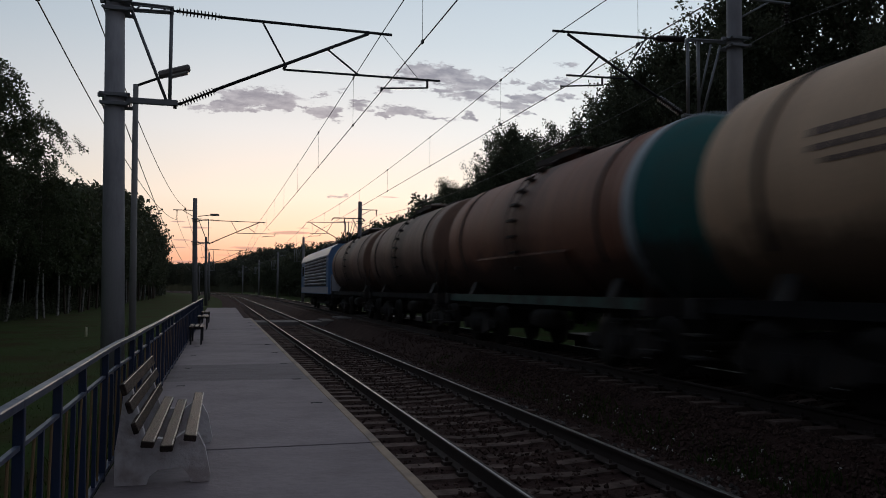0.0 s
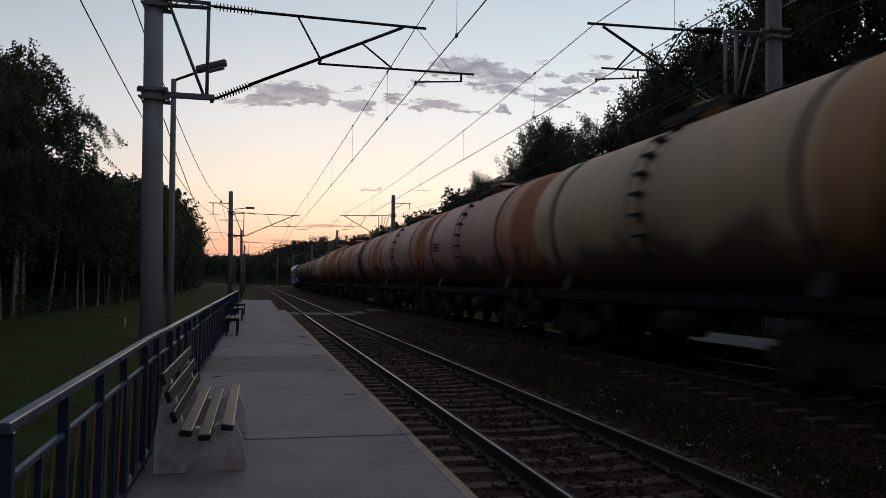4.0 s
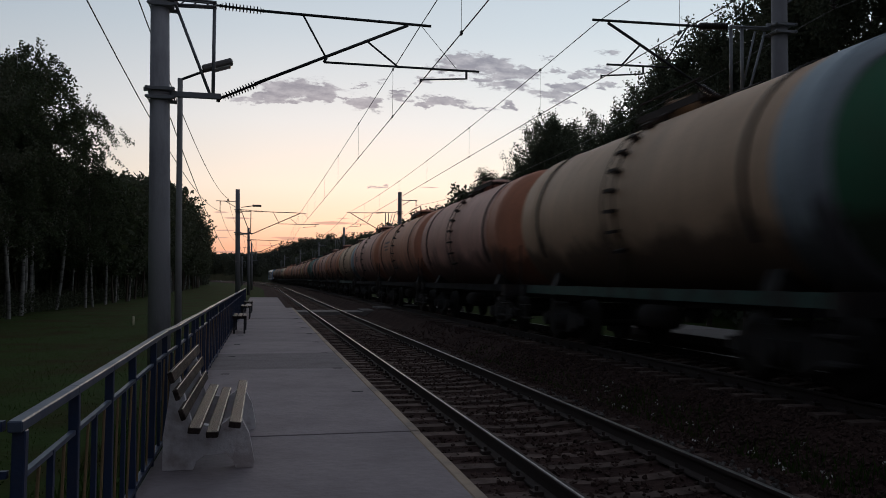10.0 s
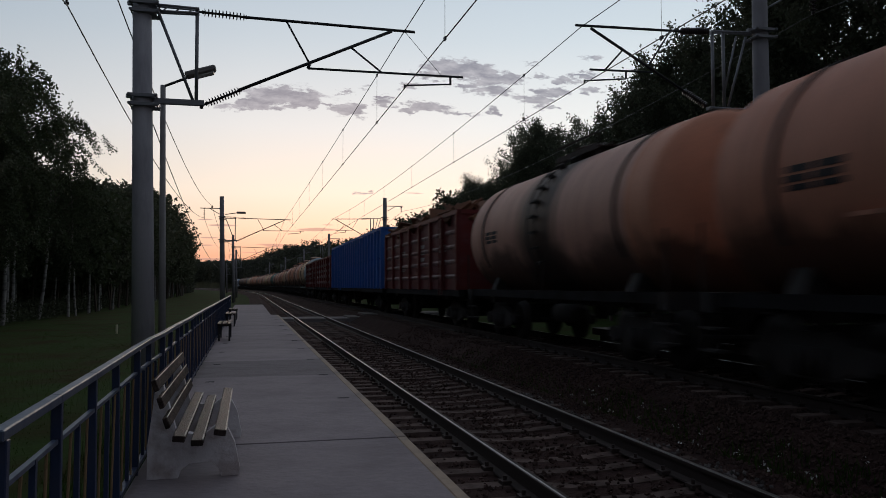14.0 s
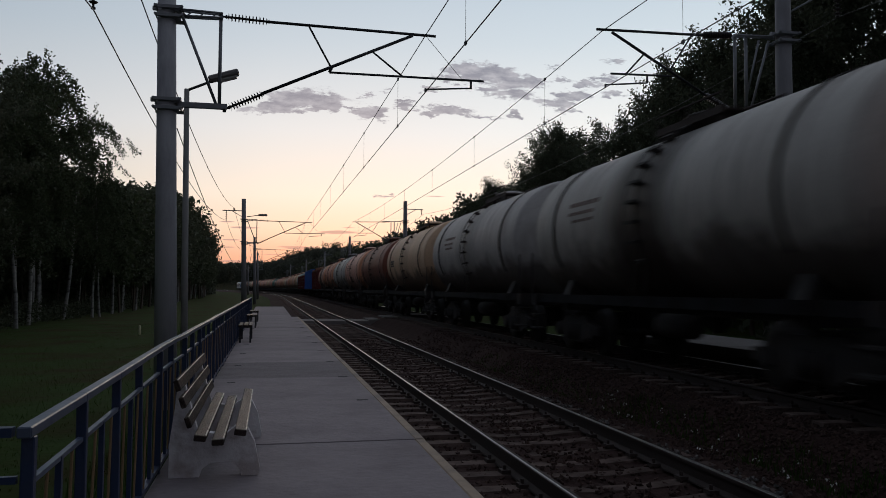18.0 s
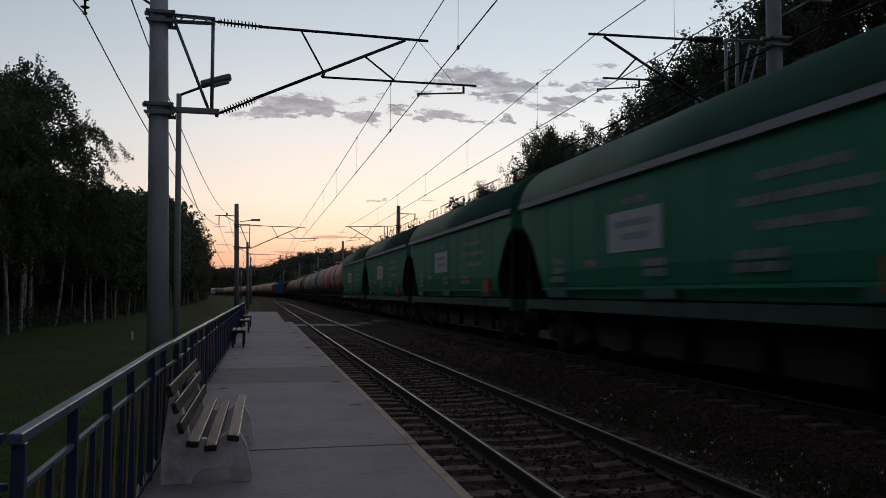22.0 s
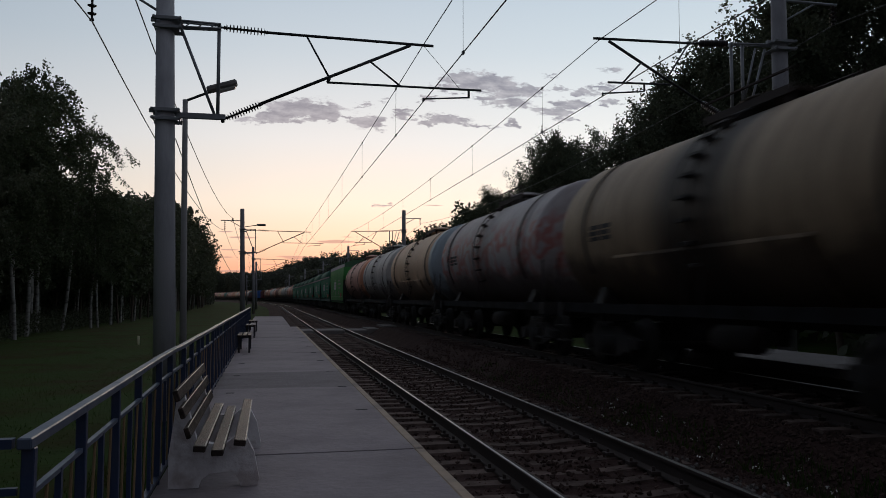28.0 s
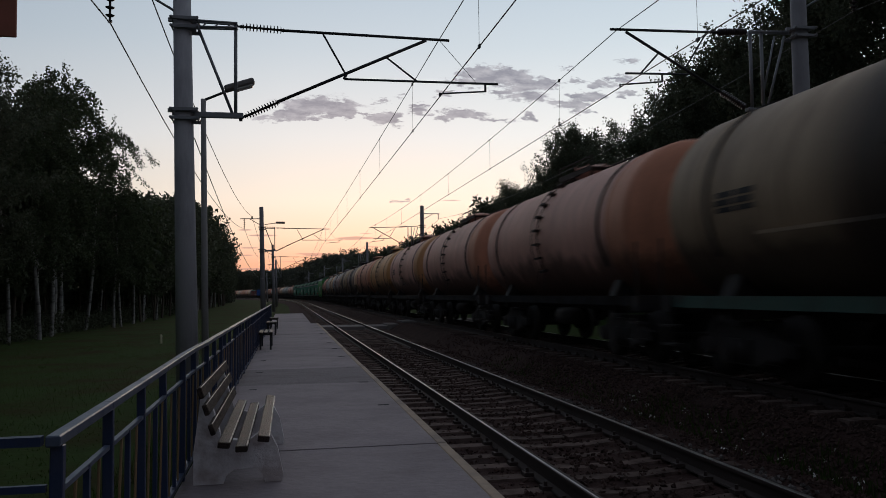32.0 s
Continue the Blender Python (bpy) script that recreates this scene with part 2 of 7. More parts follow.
def tank_paint(name, rgb, oil=0.0, dirt=0.32, spot=(0.035, 0.025, 0.02), blotch=None):
    """Weathered paint of a tank barrel: streaks running down, oil spilled round the filling hatch, road dirt and
    painted shade below.
    """
    m = bpy.data.materials.new(name)
    m.use_nodes = True
    n = Nodes(m.node_tree)
    co = n.put("ShaderNodeTexCoord")
    sep = n.put("ShaderNodeSeparateXYZ")
    n.link(co.outputs["Object"], sep.inputs[0])
    info = n.put("ShaderNodeObjectInfo")
    shift = n.put("ShaderNodeVectorMath")
    shift.operation = "ADD"
    off = n.put("ShaderNodeCombineXYZ")
    n.link(n.math("MULTIPLY", info.outputs["Random"], 60.0), off.inputs[0])
    n.link(co.outputs["Object"], shift.inputs[0])
    n.link(off.outputs[0], shift.inputs[1])
    run = n.put("ShaderNodeMapping")
    run.inputs["Scale"].default_value = (0.5, 3.4, 0.5)
    n.link(shift.outputs[0], run.inputs[0])
    big, fine, streak = n.noise(shift.outputs[0], 0.9, 5.0, 0.6), n.noise(shift.outputs[0], 25.0, 3.0, 0.6), n.noise(run.outputs[0], 1.6, 5.0, 0.65)
    col = n.mix(n.math("MULTIPLY_ADD", big, 1.6, -0.3, clamp=True), tuple(c * 0.88 for c in rgb), tuple(min(1, c * 1.1) for c in rgb))
    course = n.put("ShaderNodeTexWhiteNoise")
    course.noise_dimensions = "1D"
    n.link(n.math("ADD", n.math("FLOOR", n.math("DIVIDE", n.math("ADD", sep.outputs[1], 20.2), 2.13)), n.math("MULTIPLY", info.outputs["Random"], 977.0)), course.inputs["W"])
    col = n.mix(0.6, col, n.ramp(course.outputs[0], [(0.0, (0.90, 0.86, 0.84)), (0.45, (0.96, 0.94, 0.93)), (1.0, (1.0, 1.0, 1.0))]), "MULTIPLY")
    col = n.mix(n.math("MULTIPLY", n.math("MULTIPLY_ADD", streak, 2.4, -1.0, clamp=True), dirt), col, (0.12, 0.075, 0.055))
    col = n.mix(n.math("MULTIPLY", n.math("MULTIPLY_ADD", fine, 3.0, -1.5, clamp=True), 0.25), col, (0.20, 0.14, 0.11))
    if blotch:
        # sprayed scrawl along the flank
        spray = n.noise(shift.outputs[0], 1.9, 2.0, 0.4)
        band = n.math("MULTIPLY_ADD", n.math("ABSOLUTE", n.math("SUBTRACT", sep.outputs[2], 2.55)), -2.2, 2.0, clamp=True)
        col = n.mix(n.math("MULTIPLY", n.math("MULTIPLY_ADD", n.math("ABSOLUTE", n.math("SUBTRACT", spray, 0.5)), -14.0, 1.3, clamp=True), n.math("MULTIPLY", band, 0.8)), col, blotch)
    if oil:
        away = n.math("ABSOLUTE", n.math("ADD", sep.outputs[1], n.math("MULTIPLY_ADD", streak, 0.9, -0.45)))
        spill = n.math("MULTIPLY_ADD", away, -1.1, 1.75, clamp=True)
        col = n.mix(n.math("MULTIPLY", spill, oil), col, spot)
    # shade painted into the lower belly, ragged with grease and brake dust
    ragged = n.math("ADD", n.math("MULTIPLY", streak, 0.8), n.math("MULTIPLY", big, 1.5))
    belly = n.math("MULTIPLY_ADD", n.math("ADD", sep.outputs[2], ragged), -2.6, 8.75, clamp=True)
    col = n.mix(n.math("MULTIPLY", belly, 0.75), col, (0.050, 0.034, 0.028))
    b = n.put("ShaderNodeBsdfPrincipled", Roughness=0.55)
    b.inputs["Specular IOR Level"].default_value = 0.25
    n.link(col, b.inputs["Base Color"])
    n.link(n.math("MULTIPLY_ADD", fine, 0.2, 0.5, clamp=True), b.inputs["Roughness"])
    bp = n.put("ShaderNodeBump", Strength=0.12, Distance=0.03)
    n.link(n.math("ADD", fine, big), bp.inputs["Height"])
    n.link(bp.outputs[0], b.inputs["Normal"])
    out = n.put("ShaderNodeOutputMaterial")
    n.link(b.outputs[0], out.inputs[0])
    return m


GRASS_GROUND = material("meadow", (0.029, 0.054, 0.011), 0.95, vary=0.5, scale=0.35, grain=7.0, bump=0.8, second=(0.040, 0.024, 0.010), amount=0.7, spec=0.05)
BLADES = material("grass_blades", (0.040, 0.080, 0.014), 0.85, vary=0.25, scale=0.35, grain=4.0, bump=0, second=(0.075, 0.052, 0.024), amount=0.6, per_island=0.3, spec=0.2, thin=0.5)
BALLAST = material("ballast", (0.050, 0.028, 0.024), 0.97, vary=0.55, scale=1.2, grain=28.0, bump=1.0, second=(0.022, 0.014, 0.013), amount=0.6, spec=0.1)
STONES = material("ballast_stones", (0.100, 0.062, 0.052), 0.92, vary=0.3, scale=3, grain=40, bump=0.2, per_island=0.6, spec=0.15)
STENCIL_DARK = material("worn_dark_stencil", (0.14, 0.095, 0.08), 0.7, vary=0.3, scale=4, grain=20, bump=0, second=(0.30, 0.2, 0.16), amount=0.7)
PALE_STONE = material("pale_chippings", (0.21, 0.19, 0.18), 0.9, vary=0.3, scale=3, grain=40, bump=0.2, per_island=0.6, spec=0.2)
SLEEPER = material("sleeper_concrete", (0.150, 0.105, 0.090), 0.94, vary=0.35, scale=3.0, grain=30, bump=0.4, second=(0.045, 0.029, 0.024), amount=0.75, per_object=0.45, spec=0.2)
RUST = material("rail_rust", (0.046, 0.031, 0.027), 0.8, vary=0.35, scale=3.0, grain=50, bump=0.2)
SHADED_HEAD = material("rail_shaded", (0.09, 0.075, 0.068), 0.75, metal=0.3, vary=0.2, scale=1.0, grain=30, bump=0.05)
RAIL_HEAD = material("rail_polished", (0.50, 0.48, 0.47), 0.33, metal=1.0, vary=0.08, scale=1.0, grain=30, bump=0.02, stretch=(1, 0.05, 1))
SLAB = material("platform_concrete", (0.315, 0.268, 0.276), 0.86, vary=0.36, scale=1.1, grain=13, bump=0.6, second=(0.235, 0.198, 0.203), amount=0.7, per_object=0.12, stretch=(1, 1.3, 1))
SLAB_FAR = material("far_platform_concrete", (0.155, 0.147, 0.143), 0.9, vary=0.35, scale=1.4, grain=14, bump=0.7, second=(0.14, 0.13, 0.12), amount=0.7)
SLAB_ROUGH = material("platform_concrete_rough", (0.235, 0.205, 0.208), 0.9, vary=0.35, scale=1.4, grain=14, bump=0.7, second=(0.18, 0.155, 0.155), amount=0.6, stretch=(1, 3.0, 1))
EDGE_PAINT = material("edge_paint", (0.41, 0.31, 0.225), 0.85, vary=0.3, scale=2.2, grain=22, bump=0.3, second=(0.24, 0.205, 0.18), amount=0.75)
KERB = material("platform_face", (0.20, 0.17, 0.15), 0.9, vary=0.3, scale=2, grain=30, bump=0.3)
HOLE = material("lifting_pocket", (0.02, 0.02, 0.02), 0.9, vary=0.2)
BLUE_PAINT = material("blue_fence_paint", (0.022, 0.038, 0.088), 0.42, vary=0.25, scale=4, grain=50, bump=0.12, second=(0.06, 0.05, 0.055), amount=0.35, spec=0.4)
WORN_STEEL = material("worn_handrail", (0.075, 0.095, 0.140), 0.4, vary=0.25, scale=3.5, grain=25, bump=0.05, second=(0.026, 0.042, 0.10), amount=0.7, spec=0.45)
RUSTY_BAR = material("rusty_bar", (0.26, 0.17, 0.085), 0.7, vary=0.3, scale=8, grain=60, bump=0.2)
BENCH_WOOD = material("bench_wood", (0.022, 0.015, 0.012), 0.6, vary=0.5, scale=2.6, grain=26, bump=0.5, second=(0.110, 0.082, 0.070), amount=0.75, stretch=(6, 1.6, 6), spec=0.12)
BENCH_SEAT = material("bench_seat_wood", (0.034, 0.024, 0.020), 0.5, vary=0.45, scale=2.6, grain=26, bump=0.5, second=(0.088, 0.058, 0.054), amount=0.75, stretch=(6, 1.6, 6), spec=0.15)
# pale strips that paint the sky's sheen along the boards' worn edges
WORN_EDGE_SHEEN = material("worn_board_edge_sheen", (0.46, 0.42, 0.39), 0.4, vary=0.4, scale=4.0, grain=20, bump=0.2, second=(0.06, 0.045, 0.038), amount=0.8, stretch=(1, 2.5, 1), spec=0.35)
BENCH_CONCRETE = material("bench_concrete", (0.80, 0.77, 0.77), 0.85, vary=0.2, scale=5, grain=30, bump=0.4, second=(0.24, 0.14, 0.11), amount=0.5)
POLE_CONCRETE = material("mast_concrete", (0.215, 0.21, 0.22), 0.85, vary=0.2, scale=2.0, grain=40, bump=0.2, second=(0.14, 0.135, 0.14), amount=0.7, stretch=(1, 1, 0.3))
# lit copy of the mast concrete, its light put into the colour
POLE_LIT = material("mast_concrete_lit", (0.40, 0.40, 0.42), 0.85, vary=0.2, scale=2.0, grain=40, bump=0.25, second=(0.24, 0.235, 0.25), amount=0.7, stretch=(1, 1, 0.3))
GALV = material("galvanised_steel", (0.24, 0.25, 0.265), 0.55, metal=0.4, vary=0.2, scale=6, grain=40, bump=0.08)
DARK_STEEL = material("dark_steel", (0.045, 0.047, 0.052), 0.55, metal=0.5, vary=0.25, scale=6, grain=40, bump=0.08)
INSULATOR = material("brown_porcelain", (0.04, 0.032, 0.032), 0.4, vary=0.15, scale=8, bump=0, spec=0.3)
WIRE = material("copper_wire", (0.09, 0.085, 0.08), 0.5, metal=0.6, vary=0.15, bump=0)
LAMP_BODY = material("lamp_housing", (0.23, 0.215, 0.205), 0.6, vary=0.2, scale=8)
LAMP_GLASS = material("lamp_glass", (0.5, 0.5, 0.48), 0.25, vary=0.05, bump=0, spec=0.6)
LAMP_POST = material("lamp_post_paint", (0.28, 0.275, 0.27), 0.65, vary=0.2, scale=3, grain=30, bump=0.1, second=(0.22, 0.21, 0.205), amount=0.5)
SIGN_RED = material("red_sign_board", (0.33, 0.11, 0.075), 0.7, vary=0.2, scale=3, second=(0.22, 0.09, 0.06))
UNDER = material("underframe_steel", (0.034, 0.031, 0.030), 0.8, vary=0.35, scale=2, grain=30, bump=0.2, second=(0.06, 0.04, 0.031), amount=0.5)
SILL = material("side_sill", (0.020, 0.020, 0.022), 0.9, vary=0.5, scale=1.5, grain=14, bump=0.1, second=(0.012, 0.010, 0.009), amount=0.9, spec=0.1)
SILL_GREEN = material("side_sill_green", (0.040, 0.095, 0.075), 0.7, vary=0.35, scale=1.5, grain=18, bump=0.1, second=(0.04, 0.038, 0.034), amount=0.85)
WHEEL = material("wheel_steel", (0.045, 0.039, 0.035), 0.7, metal=0.3, vary=0.3, scale=4)
BIRCH_BARK = material("birch_bark", (0.25, 0.24, 0.225), 0.8, vary=0.2, scale=1.2, grain=12, bump=0.2, second=(0.03, 0.027, 0.024), amount=0.9, stretch=(1, 1, 3))
BARK = material("dark_bark", (0.085, 0.065, 0.05), 0.9, vary=0.3, scale=2, grain=20, bump=0.5, stretch=(3, 3, 0.5))
LEAF = material("leaves", (0.066, 0.086, 0.043), 0.6, vary=0.2, scale=0.5, grain=3, bump=0, per_island=0.35, spec=0.2, thin=0.4)
# distance haze put into the colour: paler, greyer leaves for the far woods
LEAF_FAR_HAZE = material("hazy_far_leaves", (0.105, 0.115, 0.085), 0.7, vary=0.25, scale=0.12, grain=1.2, bump=0, per_island=0.35, spec=0.1, thin=0.4)
LEAF_DARK = material("dark_leaves", (0.098, 0.113, 0.072), 0.62, vary=0.2, scale=0.5, grain=3, bump=0, per_island=0.35, spec=0.15, thin=0.4)
FLOWER = material("white_petals", (0.7, 0.7, 0.66), 0.7, vary=0.1, bump=0)
WHITE_PAINT = material("white_stencil", (0.62, 0.62, 0.62), 0.7, vary=0.2, scale=3, grain=20, bump=0)
DARK_PAINT = material("dark_stencil", (0.03, 0.028, 0.03), 0.7, vary=0.2, bump=0)
GREEN_BODY = material("hopper_green", (0.030, 0.270, 0.150), 0.6, vary=0.22, scale=0.6, grain=12, bump=0.08, second=(0.026, 0.205, 0.118), amount=0.6, per_object=0.12, spec=0.2)
GREEN_BRIGHT = material("hopper_bright_green", (0.068, 0.300, 0.078), 0.6, vary=0.2, scale=0.6, grain=12, bump=0.08, second=(0.055, 0.25, 0.07), amount=0.6, spec=0.2)
GREEN_ROOF = material("hopper_roof", (0.036, 0.118, 0.082), 0.75, vary=0.28, scale=0.9, grain=12, bump=0.08, second=(0.055, 0.080, 0.062), amount=0.6, spec=0.12, stretch=(1, 0.5, 1))
STENCIL_PALE = material("worn_pale_stencil", (0.33, 0.32, 0.30), 0.7, vary=0.3, scale=3, grain=16, bump=0, second=(0.16, 0.14, 0.12), amount=0.85)
PLATE_MARK = material("plate_lettering", (0.30, 0.36, 0.36), 0.7, vary=0.2, bump=0)
GREY_ROOF = material("hopper_pale_green_roof", (0.085, 0.185, 0.105), 0.7, vary=0.25, scale=0.7, grain=12, bump=0.08, spec=0.15)
POCKET = material("side_pocket_paint", (0.085, 0.17, 0.135), 0.7, vary=0.3, scale=2, grain=14, bump=0.1, spec=0.2)
EAVE = material("eave_strip", (0.42, 0.40, 0.43), 0.65, vary=0.2, scale=1.0, bump=0.04, spec=0.2)
# both ridge paints: worn oxide with the sky's highlights painted as pale patches
RIDGE = material("worn_sheen_ridge", (0.125, 0.036, 0.036), 0.45, vary=0.45, scale=2.6, grain=9, bump=0.4, second=(0.34, 0.32, 0.38), amount=0.70, stretch=(1, 1.6, 3.4), per_object=0.5)
RIDGE_DULL = material("dull_sheen_ridge", (0.17, 0.060, 0.055), 0.55, vary=0.35, scale=2.0, grain=12, bump=0.2, second=(0.34, 0.27, 0.27), amount=0.75, per_object=0.3)
RED_ORE = material("gondola_oxide_red", (0.150, 0.026, 0.024), 0.55, vary=0.35, scale=1.3, grain=9, bump=0.5, second=(0.150, 0.075, 0.090), amount=0.45, stretch=(1, 0.6, 1.7), per_object=0.15, spec=0.25)
BLUE_WAGON = material("wagon_blue", (0.042, 0.145, 0.450), 0.6, vary=0.18, scale=0.7, grain=10, bump=0.1, second=(0.034, 0.115, 0.36), amount=0.6, spec=0.2, stretch=(1, 1.5, 0.4))
SCRAP = material("rusty_scrap", (0.22, 0.10, 0.055), 0.85, vary=0.4, scale=3, grain=20, bump=0.4, per_island=0.5)
LOCO_WHITE = material("loco_pale", (0.55, 0.57, 0.62), 0.4, vary=0.08, scale=1, bump=0.03, spec=0.5)
LOCO_BLUE = material("loco_blue", (0.12, 0.24, 0.45), 0.4, vary=0.1, scale=1, bump=0.03, spec=0.5)
DARK_GLASS = material("dark_glass", (0.01, 0.012, 0.015), 0.08, vary=0.05, bump=0, spec=0.8)
RED_LAMP = material("red_marker", (0.45, 0.07, 0.05), 0.4, vary=0.1, bump=0)
YELLOW_POST = material("marker_post_paint", (0.62, 0.58, 0.40), 0.7, vary=0.15, scale=5)
BOARD = material("crossing_board", (0.29, 0.265, 0.25), 0.9, vary=0.3, scale=2, grain=20, bump=0.3, per_object=0.3, spec=0.2)

# ---- mesh helpers ----


def box(bm, x0, x1, y0, y1, z0, z1, m=None, bevel=0.0):
    vs = [bm.verts.new(Vector(p)) for p in ((x0, y0, z0), (x1, y0, z0), (x1, y1, z0), (x0, y1, z0), (x0, y0, z1), (x1, y0, z1), (x1, y1, z1), (x0, y1, z1))]
    fs = [bm.faces.new([vs[i] for i in q]) for q in ((3, 2, 1, 0), (4, 5, 6, 7), (0, 1, 5, 4), (1, 2, 6, 5), (2, 3, 7, 6), (3, 0, 4, 7))]
    if bevel:
        edges = list({e for f in fs for e in f.edges})
        got = bmesh.ops.bevel(bm, geom=edges, offset=bevel, segments=1, affect="EDGES")
        vs = list({v for f in got["faces"] for v in f.verts} | {v for v in vs if v.is_valid})
    if m:
        for v in vs:
            v.co = m @ v.co
    return bm


def tube(bm, a, b, r, seg=8, r2=None, caps=True):
    a, b = Vector(a), Vector(b)
    q = (b - a).to_track_quat("Z", "Y")
    r2 = r if r2 is None else r2
    rings = []
    for p, rad in ((a, r), (b, r2)):
        rings.append([bm.verts.new(p + q @ Vector((rad * math.cos(2 * math.pi * i / seg), rad * math.sin(2 * math.pi * i / seg), 0))) for i in range(seg)])
    for i in range(seg):
        f = bm.faces.new((rings[0][i], rings[0][(i + 1) % seg], rings[1][(i + 1) % seg], rings[1][i]))
        f.smooth = seg > 6
    if caps:
        bm.faces.new(rings[0][::-1]), bm.faces.new(rings[1])
    return bm


def pipe(bm, pts, r, seg=6):
    for a, b in zip(pts, pts[1:]):
        tube(bm, a, b, r, seg)
    return bm


def lathe(bm, profile, seg=32, axis="Y", centre=(0, 0, 0), arc=None, smooth=True, crease=False):
    """Turns (along, radius) pairs round an axis; arc: degrees from, to, counted from +x towards +z; crease: steps in the profile stay sharp."""
    c = Vector(centre)
    lo, hi = (0, 360) if arc is None else arc
    closed = arc is None
    k = seg if closed else seg + 1
    if crease:
        # holding rings close to each step keep the shading of the long runs even
        held = []
        for (a0, r0), (a1, r1) in zip(profile, profile[1:]):
            held.append((a0, r0))
            if abs(a1 - a0) > 0.2:
                q = 0.012 / abs(a1 - a0)
                held += [(a0 + (a1 - a0) * q, r0 + (r1 - r0) * q), (a1 + (a0 - a1) * q, r1 + (r0 - r1) * q)]
        profile = held + [profile[-1]]
    rings = []
    for along, rad in profile:
        ring = []
        for i in range(k):
            a = radians(lo + (hi - lo) * i / seg)
            x, y = rad * math.cos(a), rad * math.sin(a)
            p = {"Y": (x, along, y), "Z": (x, y, along), "X": (along, x, y)}[axis]
            ring.append(bm.verts.new(c + Vector(p)))
        rings.append(ring)
    for r0, r1 in zip(rings, rings[1:]):
        for i in range(seg):
            j = (i + 1) % k
            bm.faces.new((r0[i], r0[j], r1[j], r1[i])).smooth = smooth
    if closed:
        for ring in (rings[0], rings[-1]):
            bm.faces.new(ring)
    return bm


def extrude(bm, outline, y0, y1, axis="Y"):
    """A prism: an outline of (a, b) pairs drawn out along an axis."""
    def at(a, b, h):
        return {"Y": (a, h, b), "X": (h, a, b), "Z": (a, b, h)}[axis]
    lo, hi = [bm.verts.new(at(a, b, y0)) for a, b in outline], [bm.verts.new(at(a, b, y1)) for a, b in outline]
    k = len(outline)
    for i in range(k):
        bm.faces.new((lo[i], lo[(i + 1) % k], hi[(i + 1) % k], hi[i]))
    bm.faces.new(lo[::-1]), bm.faces.new(hi)
    return bm


def finish(bm, name):
    bmesh.ops.recalc_face_normals(bm, faces=bm.faces)
    me = bpy.data.meshes.new(name)
    bm.to_mesh(me)
    bm.free()
    return me


SHARED = {}


def shared(key, build, name):
    """A mesh that is built once and used by all alike parts."""
    if key not in SHARED:
        me = finish(build(bmesh.new()), name)
        me.materials.append(None)
        SHARED[key] = me
    return SHARED[key]


def part(name, bm, mat, parent=None, label="", at=None):
    """Links a bmesh, or a shared mesh, as one mesh object under its thing."""
    me = bm if isinstance(bm, bpy.types.Mesh) else finish(bm, name)
    ob = new(name, me)
    if not me.materials:
        me.materials.append(mat)
    elif me.materials[0] is None:
        ob.material_slots[0].link = "OBJECT"
        ob.material_slots[0].material = mat
    ob.parent = parent
    if at is not None:
        ob.matrix_basis = at
    if label:
        ob["label"] = label
    return ob


def empty(name, m, label, category, group="", kind=""):
    ob = new(name)
    ob.empty_display_size = 0.3
    ob.matrix_basis = m
    return tagged(ob, label, category, group, kind)


def raw(name, verts, faces, mat, smooth=False):
    me = bpy.data.meshes.new(name)
    me.from_pydata(verts, [], faces)
    me.materials.append(mat)
    if smooth:
        me.polygons.foreach_set("use_smooth", [True] * len(me.polygons))
    return me


# ---- the line: straight past the platform, then a long left-hand bend ----
BEND, RADIUS = 135.0, 1900.0
T1, T2, T2_UP = 3.2, 7.55, 0.28
GAUGE = 0.795


def bend(y):
    return -max(0.0, y - BEND) ** 2 / (2 * RADIUS)


def steps(y0, y1, near=6.0, far=20.0):
    ys, y = [y0], y0
    while y < y1 - 0.01:
        y = min(y1, y + (near if y < 100 else far))
        ys.append(y)
    return ys


def sweep(name, profile, ys, mat, wave=0.0, closed=False):
    """A ribbon with the given cross section that follows the line."""
    verts, faces, k = [], [], len(profile)
    for y in ys:
        for x, z in profile:
            w = wave * noise.noise((x * 1.3, y * 1.3, 0)) if wave else 0
            verts.append((x + bend(y), y, z + w))
    for i in range(len(ys) - 1):
        for j in range(k if closed else k - 1):
            a, b = i * k + j, i * k + (j + 1) % k
            faces.append((a, b, b + k, a + k))
    if closed:
        faces += [tuple(range(k)), tuple(reversed(range(len(verts) - k, len(verts))))]
    return raw(name, verts, faces, mat)


def ground_z(x, y):
    prof = [(-400, -1.0), (-18, -0.95), (-6, -0.85), (-2.2, -0.75), (-0.9, -0.62), (0.9, -0.6), (2, -0.5), (9, -0.42), (11, -0.6), (14, -0.75), (30, -0.3), (400, 0.4)]
    for (xa, za), (xb, zb) in zip(prof, prof[1:]):
        if x <= xb:
            s = (x - xa) / (xb - xa)
            return za + (zb - za) * s + (0.10 * noise.noise((x * 0.25, y * 0.25, 3.0)) if x < -2.3 or x > 11 else 0)
    return 0.4


